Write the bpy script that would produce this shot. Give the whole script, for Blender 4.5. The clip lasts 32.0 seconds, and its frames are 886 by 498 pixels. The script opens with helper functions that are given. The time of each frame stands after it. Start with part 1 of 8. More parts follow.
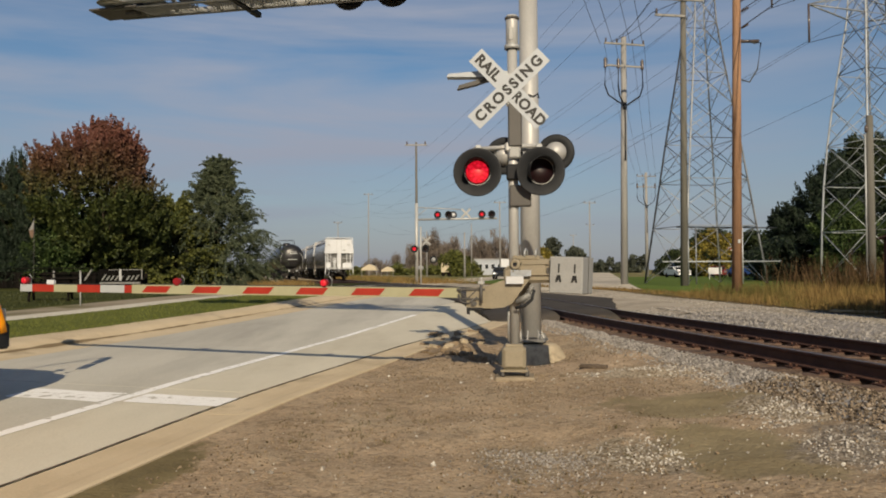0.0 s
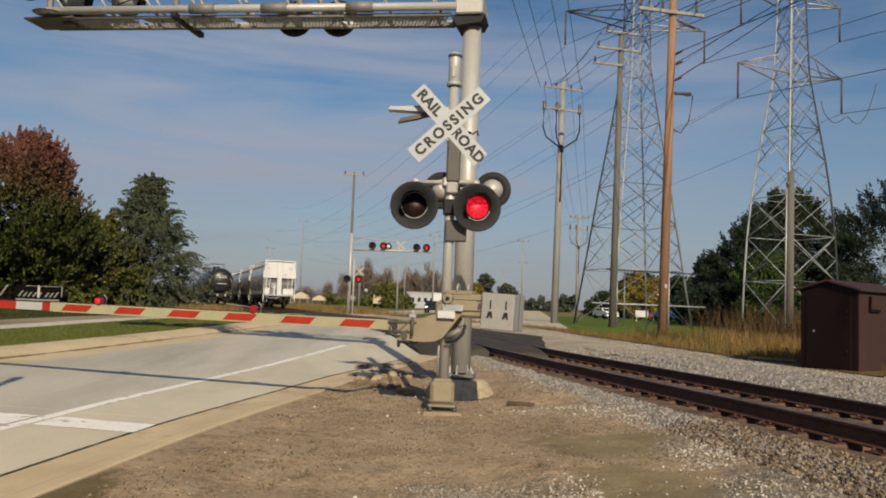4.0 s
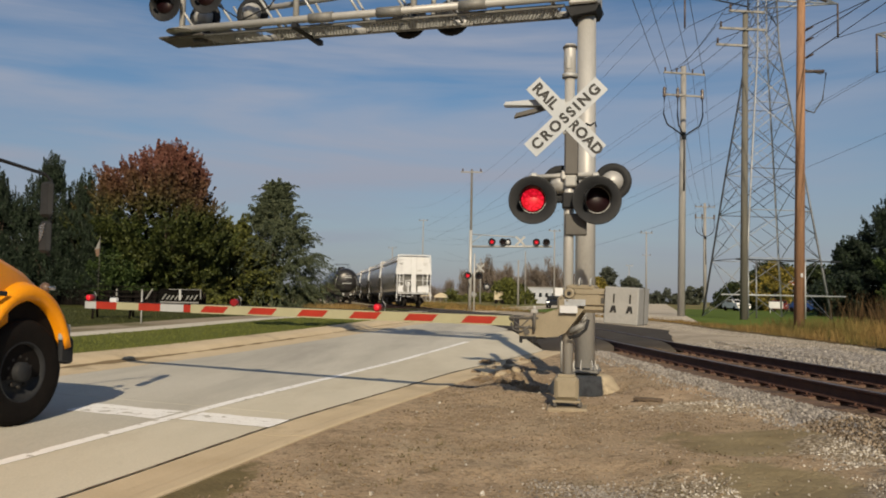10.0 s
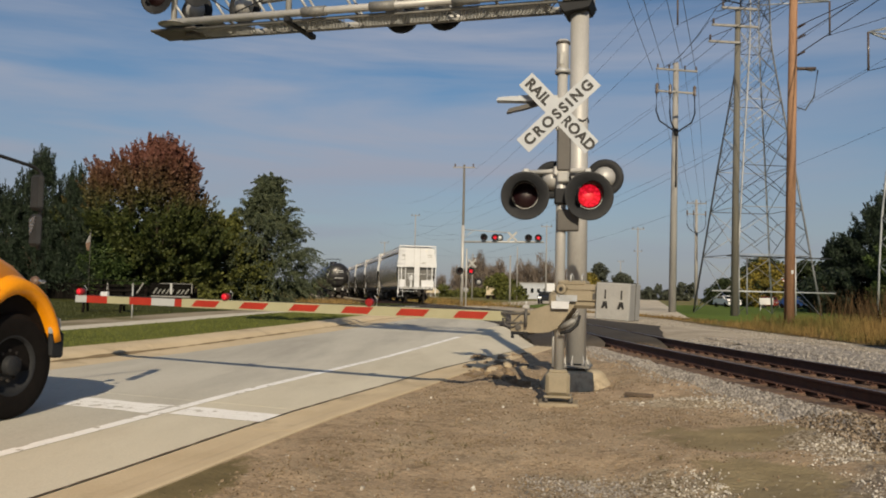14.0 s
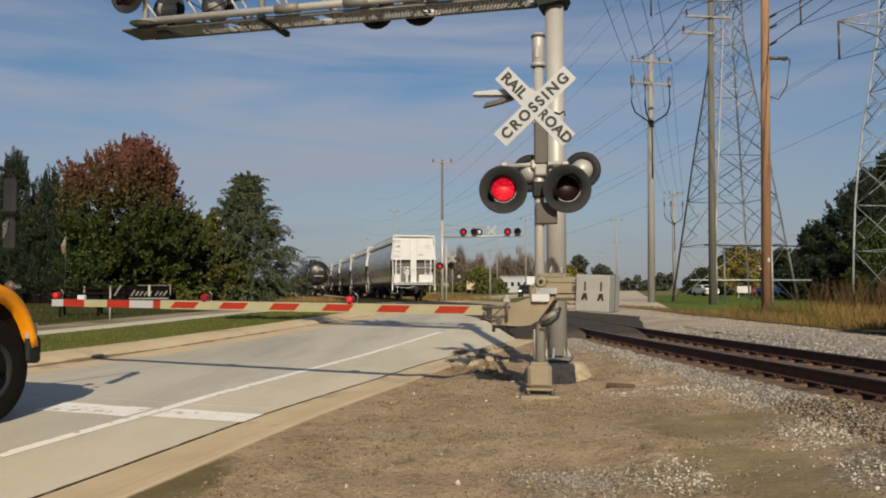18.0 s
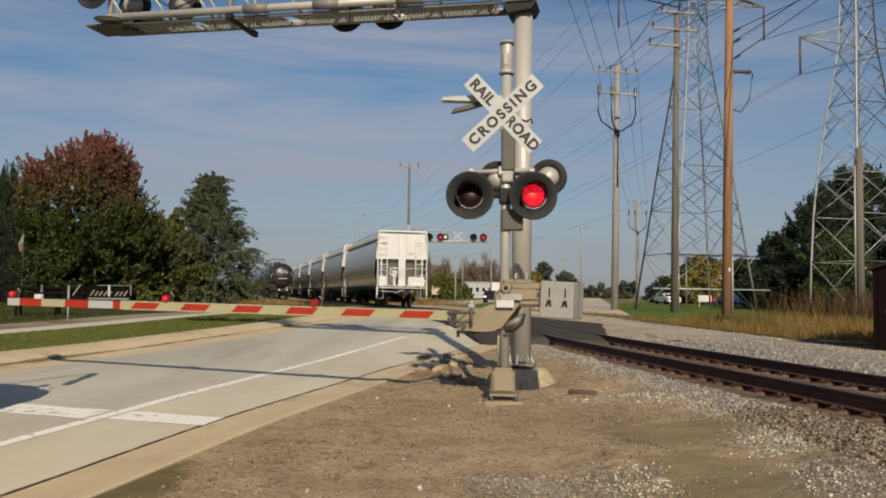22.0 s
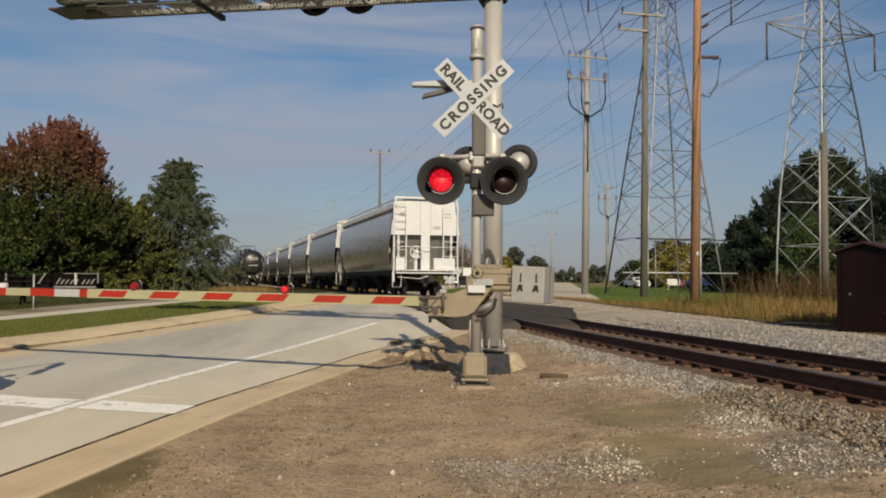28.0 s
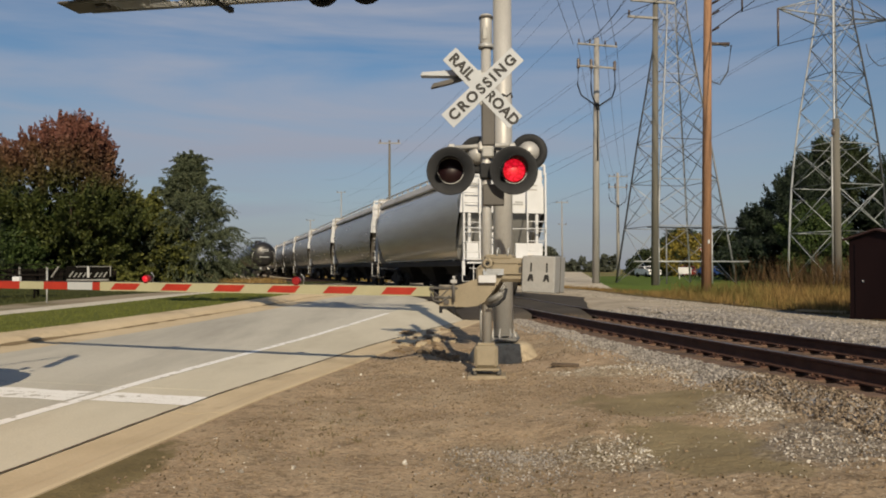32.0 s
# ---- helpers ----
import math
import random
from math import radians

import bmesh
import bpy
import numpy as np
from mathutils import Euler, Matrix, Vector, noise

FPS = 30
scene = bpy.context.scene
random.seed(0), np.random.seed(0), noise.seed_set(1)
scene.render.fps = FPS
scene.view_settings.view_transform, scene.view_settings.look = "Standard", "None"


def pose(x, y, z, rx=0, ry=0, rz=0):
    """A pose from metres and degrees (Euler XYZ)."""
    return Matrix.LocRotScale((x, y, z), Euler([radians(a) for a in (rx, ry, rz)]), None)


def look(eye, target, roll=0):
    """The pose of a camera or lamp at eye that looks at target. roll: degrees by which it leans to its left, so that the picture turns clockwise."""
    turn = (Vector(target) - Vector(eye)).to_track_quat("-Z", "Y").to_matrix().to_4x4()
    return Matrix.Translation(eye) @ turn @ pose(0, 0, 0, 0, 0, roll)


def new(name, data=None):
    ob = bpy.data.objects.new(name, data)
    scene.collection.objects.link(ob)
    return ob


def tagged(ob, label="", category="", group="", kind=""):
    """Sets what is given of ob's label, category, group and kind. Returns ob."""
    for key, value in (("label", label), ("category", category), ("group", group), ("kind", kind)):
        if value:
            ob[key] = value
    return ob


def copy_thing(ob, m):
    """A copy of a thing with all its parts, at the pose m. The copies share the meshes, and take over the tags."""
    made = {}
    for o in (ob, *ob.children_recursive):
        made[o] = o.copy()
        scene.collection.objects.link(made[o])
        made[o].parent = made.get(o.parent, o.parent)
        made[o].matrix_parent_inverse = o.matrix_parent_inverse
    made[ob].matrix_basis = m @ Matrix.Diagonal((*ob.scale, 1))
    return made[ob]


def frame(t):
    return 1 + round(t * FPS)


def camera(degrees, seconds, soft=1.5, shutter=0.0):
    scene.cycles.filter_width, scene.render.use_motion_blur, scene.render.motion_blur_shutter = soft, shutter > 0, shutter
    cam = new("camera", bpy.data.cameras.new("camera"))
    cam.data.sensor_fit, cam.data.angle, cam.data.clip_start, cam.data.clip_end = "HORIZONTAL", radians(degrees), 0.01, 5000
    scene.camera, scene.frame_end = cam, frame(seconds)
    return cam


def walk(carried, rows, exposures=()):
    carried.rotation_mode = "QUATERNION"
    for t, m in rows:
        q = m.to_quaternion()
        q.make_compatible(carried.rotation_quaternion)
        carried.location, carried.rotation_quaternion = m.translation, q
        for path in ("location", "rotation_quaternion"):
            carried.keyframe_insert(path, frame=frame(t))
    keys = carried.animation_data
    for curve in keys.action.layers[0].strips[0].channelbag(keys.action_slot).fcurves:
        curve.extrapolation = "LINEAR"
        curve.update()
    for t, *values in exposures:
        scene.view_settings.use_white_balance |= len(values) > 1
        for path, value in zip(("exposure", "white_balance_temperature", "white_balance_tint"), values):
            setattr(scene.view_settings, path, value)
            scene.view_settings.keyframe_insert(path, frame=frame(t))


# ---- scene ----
# ---- camera: a phone held by someone standing on the verge, turning a little ----
cam = camera(57.5, 32.0, soft=1.9)
TURNS = [
    (0, 91.55, 0.4, 0.011), (0.5, 91.904, -0.068, -0.52), (1, 92.68, 0.267, 0.223), (1.5, 92.847, -0.355, -0.436),
    (2, 93.047, -0.281, -0.155), (2.5, 93.561, -0.397, 0.119), (3, 93.531, 0.003, -0.605), (3.5, 93.896, -1.321, -3.002),
    (5.5, 93.411, -2.079, -6.721), (6, 92.493, -1.742, -4.344), (6.5, 92.486, -1.5, -2.514), (7, 93.316, -1.491, 0.441),
    (7.5, 93.054, -1.016, 2.073), (8, 93.356, -0.593, 3.142), (8.5, 93.07, -0.393, 3.575), (9, 93.39, -0.333, 3.97),
    (9.5, 93.377, -0.772, 3.756), (10, 93.426, -0.993, 3.77), (10.5, 92.813, -1.182, 3.926), (11, 92.592, -0.645, 3.682),
    (11.5, 92.35, -1.439, 3.66), (12, 92.641, -1.169, 3.102), (12.5, 92.693, -1.104, 2.944), (13, 92.496, -1.217, 2.701),
    (13.5, 92.8, -1.276, 3.09), (14, 93.095, -1.211, 3.195), (14.5, 93.514, -0.437, 2.157), (15, 93.47, -0.628, 1.998),
    (15.5, 93.2, -0.22, 1.66), (17.5, 92.811, 0.304, 1.752), (18, 92.778, 0.096, 1.817), (18.5, 92.791, -0.05, 2.177),
    (19, 92.862, -1.296, 1.93), (19.5, 92.959, -0.768, 1.797), (20, 93.332, -1.061, 1.543), (20.5, 93.442, -1.081, 0.953),
    (21, 93.279, -0.709, 0.558), (21.5, 93.474, -1.229, -0.428), (22, 93.133, -0.761, -0.656), (22.5, 92.681, -1.308, 0.093),
    (23, 92.14, -1.416, -0.709), (23.5, 92.203, -0.109, -0.769), (24, 93.286, -0.053, -1.166), (24.5, 92.913, 0.404, -2.375),
    (25, 91.595, 0.595, -1.894), (25.5, 91.632, 0.583, -1.356), (26, 92.041, 0.276, -1.638), (26.5, 91.831, 0.08, -2.501),
    (28.5, 92.522, -0.406, -2.591), (29, 93.156, -0.364, -2.312), (29.5, 92.268, -0.379, -1.997), (30, 91.862, -0.138, -1.922),
    (30.5, 91.766, -0.225, -1.455), (31, 91.193, 0.029, -1.928), (31.5, 91.689, -0.401, -1.888), (32, 91.44, 0.111, -1.926),
]
walk(cam, [(t, pose(0, 0, 1.5, rx, ry, rz)) for t, rx, ry, rz in TURNS],
     exposures=[(0.0, 0.0, 6900, 11), (32.0, 0.0, 6900, 11)])

# ---- world, sun ----
SUN_EL, SUN_AZ = 28.3, 173.3      # degrees; azimuth clockwise from +y: the sun stands behind and to the right
world = bpy.data.worlds.new("sky")
scene.world = world
world.use_nodes = True


def sky_nodes():
    nt = world.node_tree
    nt.nodes.clear()
    out = nt.nodes.new("ShaderNodeOutputWorld")
    bg = nt.nodes.new("ShaderNodeBackground")
    bg.inputs["Strength"].default_value = 0.078
    sky = nt.nodes.new("ShaderNodeTexSky")
    sky.sky_type = "NISHITA"
    sky.sun_disc = False
    sky.sun_elevation = radians(SUN_EL)
    sky.sun_rotation = radians(SUN_AZ)
    sky.air_density, sky.dust_density, sky.ozone_density = 1.0, 0.6, 3.0
    co = nt.nodes.new("ShaderNodeTexCoord")
    mp = nt.nodes.new("ShaderNodeMapping")
    mp.inputs["Scale"].default_value = (1.0, 1.0, 8.0)
    mp.inputs["Rotation"].default_value = (0, radians(9), 0)
    mp.inputs["Location"].default_value = (0.7, 0.3, 0.4)
    nz = nt.nodes.new("ShaderNodeTexNoise")
    nz.inputs["Scale"].default_value = 1.7
    nz.inputs["Detail"].default_value = 6
    nz.inputs["Roughness"].default_value = 0.52
    nz.inputs["Distortion"].default_value = 0.35
    rp = nt.nodes.new("ShaderNodeValToRGB")
    rp.color_ramp.elements[0].position, rp.color_ramp.elements[0].color = 0.42, (0, 0, 0, 1)
    rp.color_ramp.elements[1].position, rp.color_ramp.elements[1].color = 0.66, (1, 1, 1, 1)
    mul = nt.nodes.new("ShaderNodeMath")
    mul.operation, mul.inputs[1].default_value = "MULTIPLY", 0.85
    mix = nt.nodes.new("ShaderNodeMix")
    mix.data_type = "RGBA"
    mix.inputs["B"].default_value = (4.62, 5.05, 6.25, 1)     # thin high cloud
    nt.links.new(co.outputs["Generated"], mp.inputs["Vector"])
    nt.links.new(mp.outputs["Vector"], nz.inputs["Vector"])
    nt.links.new(nz.outputs["Fac"], rp.inputs["Fac"])
    side = nt.nodes.new("ShaderNodeSeparateXYZ")
    thin = nt.nodes.new("ShaderNodeMapRange")               # the cloud thins out towards the east
    thin.inputs["From Min"].default_value, thin.inputs["From Max"].default_value = 0.05, 0.6
    thin.inputs["To Min"].default_value, thin.inputs["To Max"].default_value = 1.0, 0.35
    cover = nt.nodes.new("ShaderNodeMath")
    cover.operation = "MULTIPLY"
    nt.links.new(co.outputs["Generated"], side.inputs[0])
    nt.links.new(side.outputs["X"], thin.inputs["Value"])
    nt.links.new(rp.outputs["Color"], cover.inputs[0])
    nt.links.new(thin.outputs["Result"], cover.inputs[1])
    nt.links.new(cover.outputs[0], mul.inputs[0])
    nt.links.new(mul.outputs[0], mix.inputs["Factor"])
    sat = nt.nodes.new("ShaderNodeHueSaturation")
    sat.inputs["Saturation"].default_value, sat.inputs["Value"].default_value = 1.14, 0.97
    nt.links.new(sky.outputs["Color"], sat.inputs["Color"])
    nt.links.new(sat.outputs["Color"], mix.inputs["A"])
    sep = nt.nodes.new("ShaderNodeSeparateXYZ")
    nt.links.new(co.outputs["Generated"], sep.inputs[0])
    low = nt.nodes.new("ShaderNodeMapRange")
    low.inputs["From Min"].default_value, low.inputs["From Max"].default_value = 0.0, 0.26
    low.inputs["To Min"].default_value, low.inputs["To Max"].default_value = 0.80, 0.0
    nt.links.new(sep.outputs["Z"], low.inputs["Value"])
    haze = nt.nodes.new("ShaderNodeMix")
    haze.data_type = "RGBA"
    haze.inputs["B"].default_value = (2.95, 3.36, 4.5, 1)   # grey-blue haze towards the horizon
    nt.links.new(low.outputs["Result"], haze.inputs["Factor"])
    nt.links.new(mix.outputs["Result"], haze.inputs["A"])
    nt.links.new(haze.outputs["Result"], bg.inputs["Color"])
    nt.links.new(bg.outputs["Background"], out.inputs["Surface"])


sky_nodes()
sun = new("sun", bpy.data.lights.new("sun", "SUN"))
sun.data.energy, sun.data.angle, sun.data.color = 5.0, radians(0.55), (1.0, 0.865, 0.655)
_sa, _se = radians(SUN_AZ), radians(SUN_EL)
sun.matrix_world = look((0, 0, 60), (-math.sin(_sa) * math.cos(_se), -math.cos(_sa) * math.cos(_se), 60 - math.sin(_se)))


# ---- materials ----
def surface(name, dark, light, scale=6.0, rough=0.7, metal=0.0, bump=0.15, fine=60.0, spots=None, spot_scale=1.5,
            spot_lo=0.52, spot_hi=0.66, island=0.0, random_ob=0.0, stretch=(1, 1, 1), bump_dist=0.01, spec=0.4, rough_var=0.12,
            emit=None, emit_strength=0.0):
    """A surface with two scales of variation; dark and light are linear colours, spots an optional third."""
    m = bpy.data.materials.new(name)
    m.use_nodes = True
    nt = m.node_tree
    n, l = nt.nodes, nt.links
    b = n["Principled BSDF"]
    co = n.new("ShaderNodeTexCoord")
    mp = n.new("ShaderNodeMapping")
    mp.inputs["Scale"].default_value = stretch
    l.new(co.outputs["Object"], mp.inputs["Vector"])
    big = n.new("ShaderNodeTexNoise")
    big.inputs["Scale"].default_value, big.inputs["Detail"].default_value = scale, 5
    big.inputs["Roughness"].default_value = 0.6
    l.new(mp.outputs["Vector"], big.inputs["Vector"])
    small = n.new("ShaderNodeTexNoise")
    small.inputs["Scale"].default_value, small.inputs["Detail"].default_value = fine, 3
    l.new(mp.outputs["Vector"], small.inputs["Vector"])
    add = n.new("ShaderNodeMath")
    add.operation = "MULTIPLY_ADD"
    l.new(small.outputs["Fac"], add.inputs[0])
    add.inputs[1].default_value = 0.45
    half = n.new("ShaderNodeMath")
    half.operation, half.inputs[1].default_value = "MULTIPLY", 0.62
    l.new(big.outputs["Fac"], half.inputs[0])
    l.new(half.outputs[0], add.inputs[2])
    last = add
    if island:
        geo = n.new("ShaderNodeNewGeometry")
        isl = n.new("ShaderNodeMath")
        isl.operation, isl.inputs[1].default_value = "MULTIPLY_ADD", island
        l.new(geo.outputs["Random Per Island"], isl.inputs[0])
        l.new(last.outputs[0], isl.inputs[2])
        shift = n.new("ShaderNodeMath")
        shift.operation, shift.inputs[1].default_value = "SUBTRACT", island / 2
        l.new(isl.outputs[0], shift.inputs[0])
        last = shift
    if random_ob:
        info = n.new("ShaderNodeObjectInfo")
        isl = n.new("ShaderNodeMath")
        isl.operation, isl.inputs[1].default_value = "MULTIPLY_ADD", random_ob
        l.new(info.outputs["Random"], isl.inputs[0])
        l.new(last.outputs[0], isl.inputs[2])
        shift = n.new("ShaderNodeMath")
        shift.operation, shift.inputs[1].default_value = "SUBTRACT", random_ob / 2
        l.new(isl.outputs[0], shift.inputs[0])
        last = shift
    ramp = n.new("ShaderNodeValToRGB")
    e = ramp.color_ramp.elements
    e[0].position, e[0].color = 0.32, (*dark, 1)
    e[1].position, e[1].color = 0.74, (*light, 1)
    l.new(last.outputs[0], ramp.inputs["Fac"])
    colour = ramp.outputs["Color"]
    if spots:
        sp = n.new("ShaderNodeTexNoise")
        sp.inputs["Scale"].default_value, sp.inputs["Detail"].default_value = spot_scale, 6
        sp.inputs["Roughness"].default_value = 0.65
        l.new(mp.outputs["Vector"], sp.inputs["Vector"])
        rng = n.new("ShaderNodeMapRange")
        rng.inputs["From Min"].default_value, rng.inputs["From Max"].default_value = spot_lo, spot_hi
        l.new(sp.outputs["Fac"], rng.inputs["Value"])
        mx = n.new("ShaderNodeMix")
        mx.data_type = "RGBA"
        mx.inputs["B"].default_value = (*spots, 1)
        l.new(rng.outputs["Result"], mx.inputs["Factor"])
        l.new(colour, mx.inputs["A"])
        colour = mx.outputs["Result"]
    l.new(colour, b.inputs["Base Color"])
    rr = n.new("ShaderNodeMapRange")
    rr.inputs["To Min"].default_value, rr.inputs["To Max"].default_value = max(0.02, rough - rough_var), min(1, rough + rough_var)
    l.new(small.outputs["Fac"], rr.inputs["Value"])
    l.new(rr.outputs["Result"], b.inputs["Roughness"])
    b.inputs["Metallic"].default_value = metal
    b.inputs["Specular IOR Level"].default_value = spec
    if bump:
        bp = n.new("ShaderNodeBump")
        bp.inputs["Strength"].default_value, bp.inputs["Distance"].default_value = bump, bump_dist
        l.new(add.outputs[0], bp.inputs["Height"])
        l.new(bp.outputs["Normal"], b.inputs["Normal"])
    if emit:
        b.inputs["Emission Color"].default_value = (*emit, 1)
        b.inputs["Emission Strength"].default_value = emit_strength
    return m


def leaf_surface(name, dark, light, tip=None, tip_from=0.0, tip_to=1.0):
    """Leaves: each one its own tone; tip is a second colour that takes over with height (autumn crowns)."""
    m = bpy.data.materials.new(name)
    m.use_nodes = True
    n, l = m.node_tree.nodes, m.node_tree.links
    b = n["Principled BSDF"]
    geo = n.new("ShaderNodeNewGeometry")
    ramp = n.new("ShaderNodeValToRGB")
    e = ramp.color_ramp.elements
    e[0].position, e[0].color = 0.0, (*dark, 1)
    e[1].position, e[1].color = 1.0, (*light, 1)
    l.new(geo.outputs["Random Per Island"], ramp.inputs["Fac"])
    colour = ramp.outputs["Color"]
    if tip:
        co = n.new("ShaderNodeTexCoord")
        sep = n.new("ShaderNodeSeparateXYZ")
        l.new(co.outputs["Object"], sep.inputs[0])
        nz = n.new("ShaderNodeTexNoise")
        nz.inputs["Scale"].default_value = 0.55
        nz.inputs["Detail"].default_value = 4
        l.new(co.outputs["Object"], nz.inputs["Vector"])
        ma = n.new("ShaderNodeMath")
        ma.operation, ma.inputs[1].default_value = "MULTIPLY_ADD", 5.0
        l.new(nz.outputs["Fac"], ma.inputs[0])
        l.new(sep.outputs["Z"], ma.inputs[2])
        rng = n.new("ShaderNodeMapRange")
        rng.inputs["From Min"].default_value, rng.inputs["From Max"].default_value = tip_from + 2.5, tip_to + 2.5
        l.new(ma.outputs[0], rng.inputs["Value"])
        r2 = n.new("ShaderNodeValToRGB")
        r2.color_ramp.elements[0].color, r2.color_ramp.elements[1].color = (*[c * 0.55 for c in tip], 1), (*tip, 1)
        l.new(geo.outputs["Random Per Island"], r2.inputs["Fac"])
        mx = n.new("ShaderNodeMix")
        mx.data_type = "RGBA"
        l.new(rng.outputs["Result"], mx.inputs["Factor"])
        l.new(colour, mx.inputs["A"])
        l.new(r2.outputs["Color"], mx.inputs["B"])
        colour = mx.outputs["Result"]
    l.new(colour, b.inputs["Base Color"])
    b.inputs["Roughness"].default_value = 0.6
    b.inputs["Specular IOR Level"].default_value = 0.25
    return m


def glow(name, colour, strength):
    """A light-emitting insert: a cluster of small bright dots on a red ground."""
    m = bpy.data.materials.new(name)
    m.use_nodes = True
    n, l = m.node_tree.nodes, m.node_tree.links
    b = n["Principled BSDF"]
    b.inputs["Base Color"].default_value = (0.25, 0.005, 0.008, 1)
    co = n.new("ShaderNodeTexCoord")
    vo = n.new("ShaderNodeTexVoronoi")
    vo.inputs["Scale"].default_value = 28
    l.new(co.outputs["Object"], vo.inputs["Vector"])
    rp = n.new("ShaderNodeValToRGB")
    rp.color_ramp.elements[0].position, rp.color_ramp.elements[0].color = 0.1, (colour[0], colour[1] * 2, colour[2] * 2, 1)
    rp.color_ramp.elements[1].position, rp.color_ramp.elements[1].color = 0.55, (*[c * 0.45 for c in colour], 1)
    l.new(vo.outputs["Distance"], rp.inputs["Fac"])
    l.new(rp.outputs["Color"], b.inputs["Emission Color"])
    b.inputs["Emission Strength"].default_value = strength
    return m


SHOULDER = surface("shoulder_concrete", (0.455, 0.422, 0.335), (0.625, 0.585, 0.475), 0.9, 0.85, bump=0.12, fine=90, spots=(0.42, 0.375, 0.29),
                   spot_scale=0.5, spot_lo=0.52, spot_hi=0.75, bump_dist=0.004, stretch=(1, 0.35, 1), spec=0.06)
CONCRETE = surface("road_concrete", (0.385, 0.367, 0.314), (0.555, 0.535, 0.465), 0.7, 0.85, bump=0.12, fine=90, spots=(0.34, 0.325, 0.285),
                   stretch=(1, 0.18, 1), spot_scale=0.55, spot_lo=0.48, spot_hi=0.72, bump_dist=0.004, spec=0.06)
GUTTER = surface("gutter_concrete", (0.44, 0.355, 0.235), (0.59, 0.49, 0.34), 1.4, 0.88, bump=0.15, fine=80, spots=(0.25, 0.205, 0.14),
                 spot_scale=0.8, spot_lo=0.55, spot_hi=0.75, bump_dist=0.004, spec=0.06)
PALE_CONCRETE = surface("path_concrete", (0.46, 0.425, 0.35), (0.60, 0.565, 0.48), 1.2, 0.88, bump=0.1, fine=80, spec=0.06)
FOOTING = surface("footing_concrete", (0.33, 0.27, 0.185), (0.47, 0.40, 0.285), 3, 0.9, bump=0.3, fine=60, spots=(0.22, 0.18, 0.13), spot_scale=4, spec=0.06)
FOOTING_DARK = surface("stained_footing", (0.17, 0.14, 0.10), (0.32, 0.27, 0.195), 3, 0.9, bump=0.3, fine=60, spec=0.06)
PAINT = surface("white_road_paint", (0.78, 0.775, 0.74), (0.88, 0.875, 0.84), 7, 0.7, bump=0.1, fine=120, spots=(0.40, 0.375, 0.315),
                spot_scale=6, spot_lo=0.58, spot_hi=0.61)
JOINT = surface("crumbled_joint", (0.065, 0.048, 0.033), (0.15, 0.115, 0.08), 9, 0.9, bump=0.3, spec=0.05)
SEALANT = surface("joint_sealant", (0.055, 0.045, 0.034), (0.14, 0.115, 0.085), 8, 0.8, bump=0.2)
ASPHALT = surface("crossing_asphalt", (0.038, 0.034, 0.030), (0.084, 0.074, 0.064), 1.5, 0.85, bump=0.4, fine=120, spots=(0.09, 0.085, 0.08),
                  spot_scale=0.6, spot_lo=0.6, spot_hi=0.8, spec=0.06)


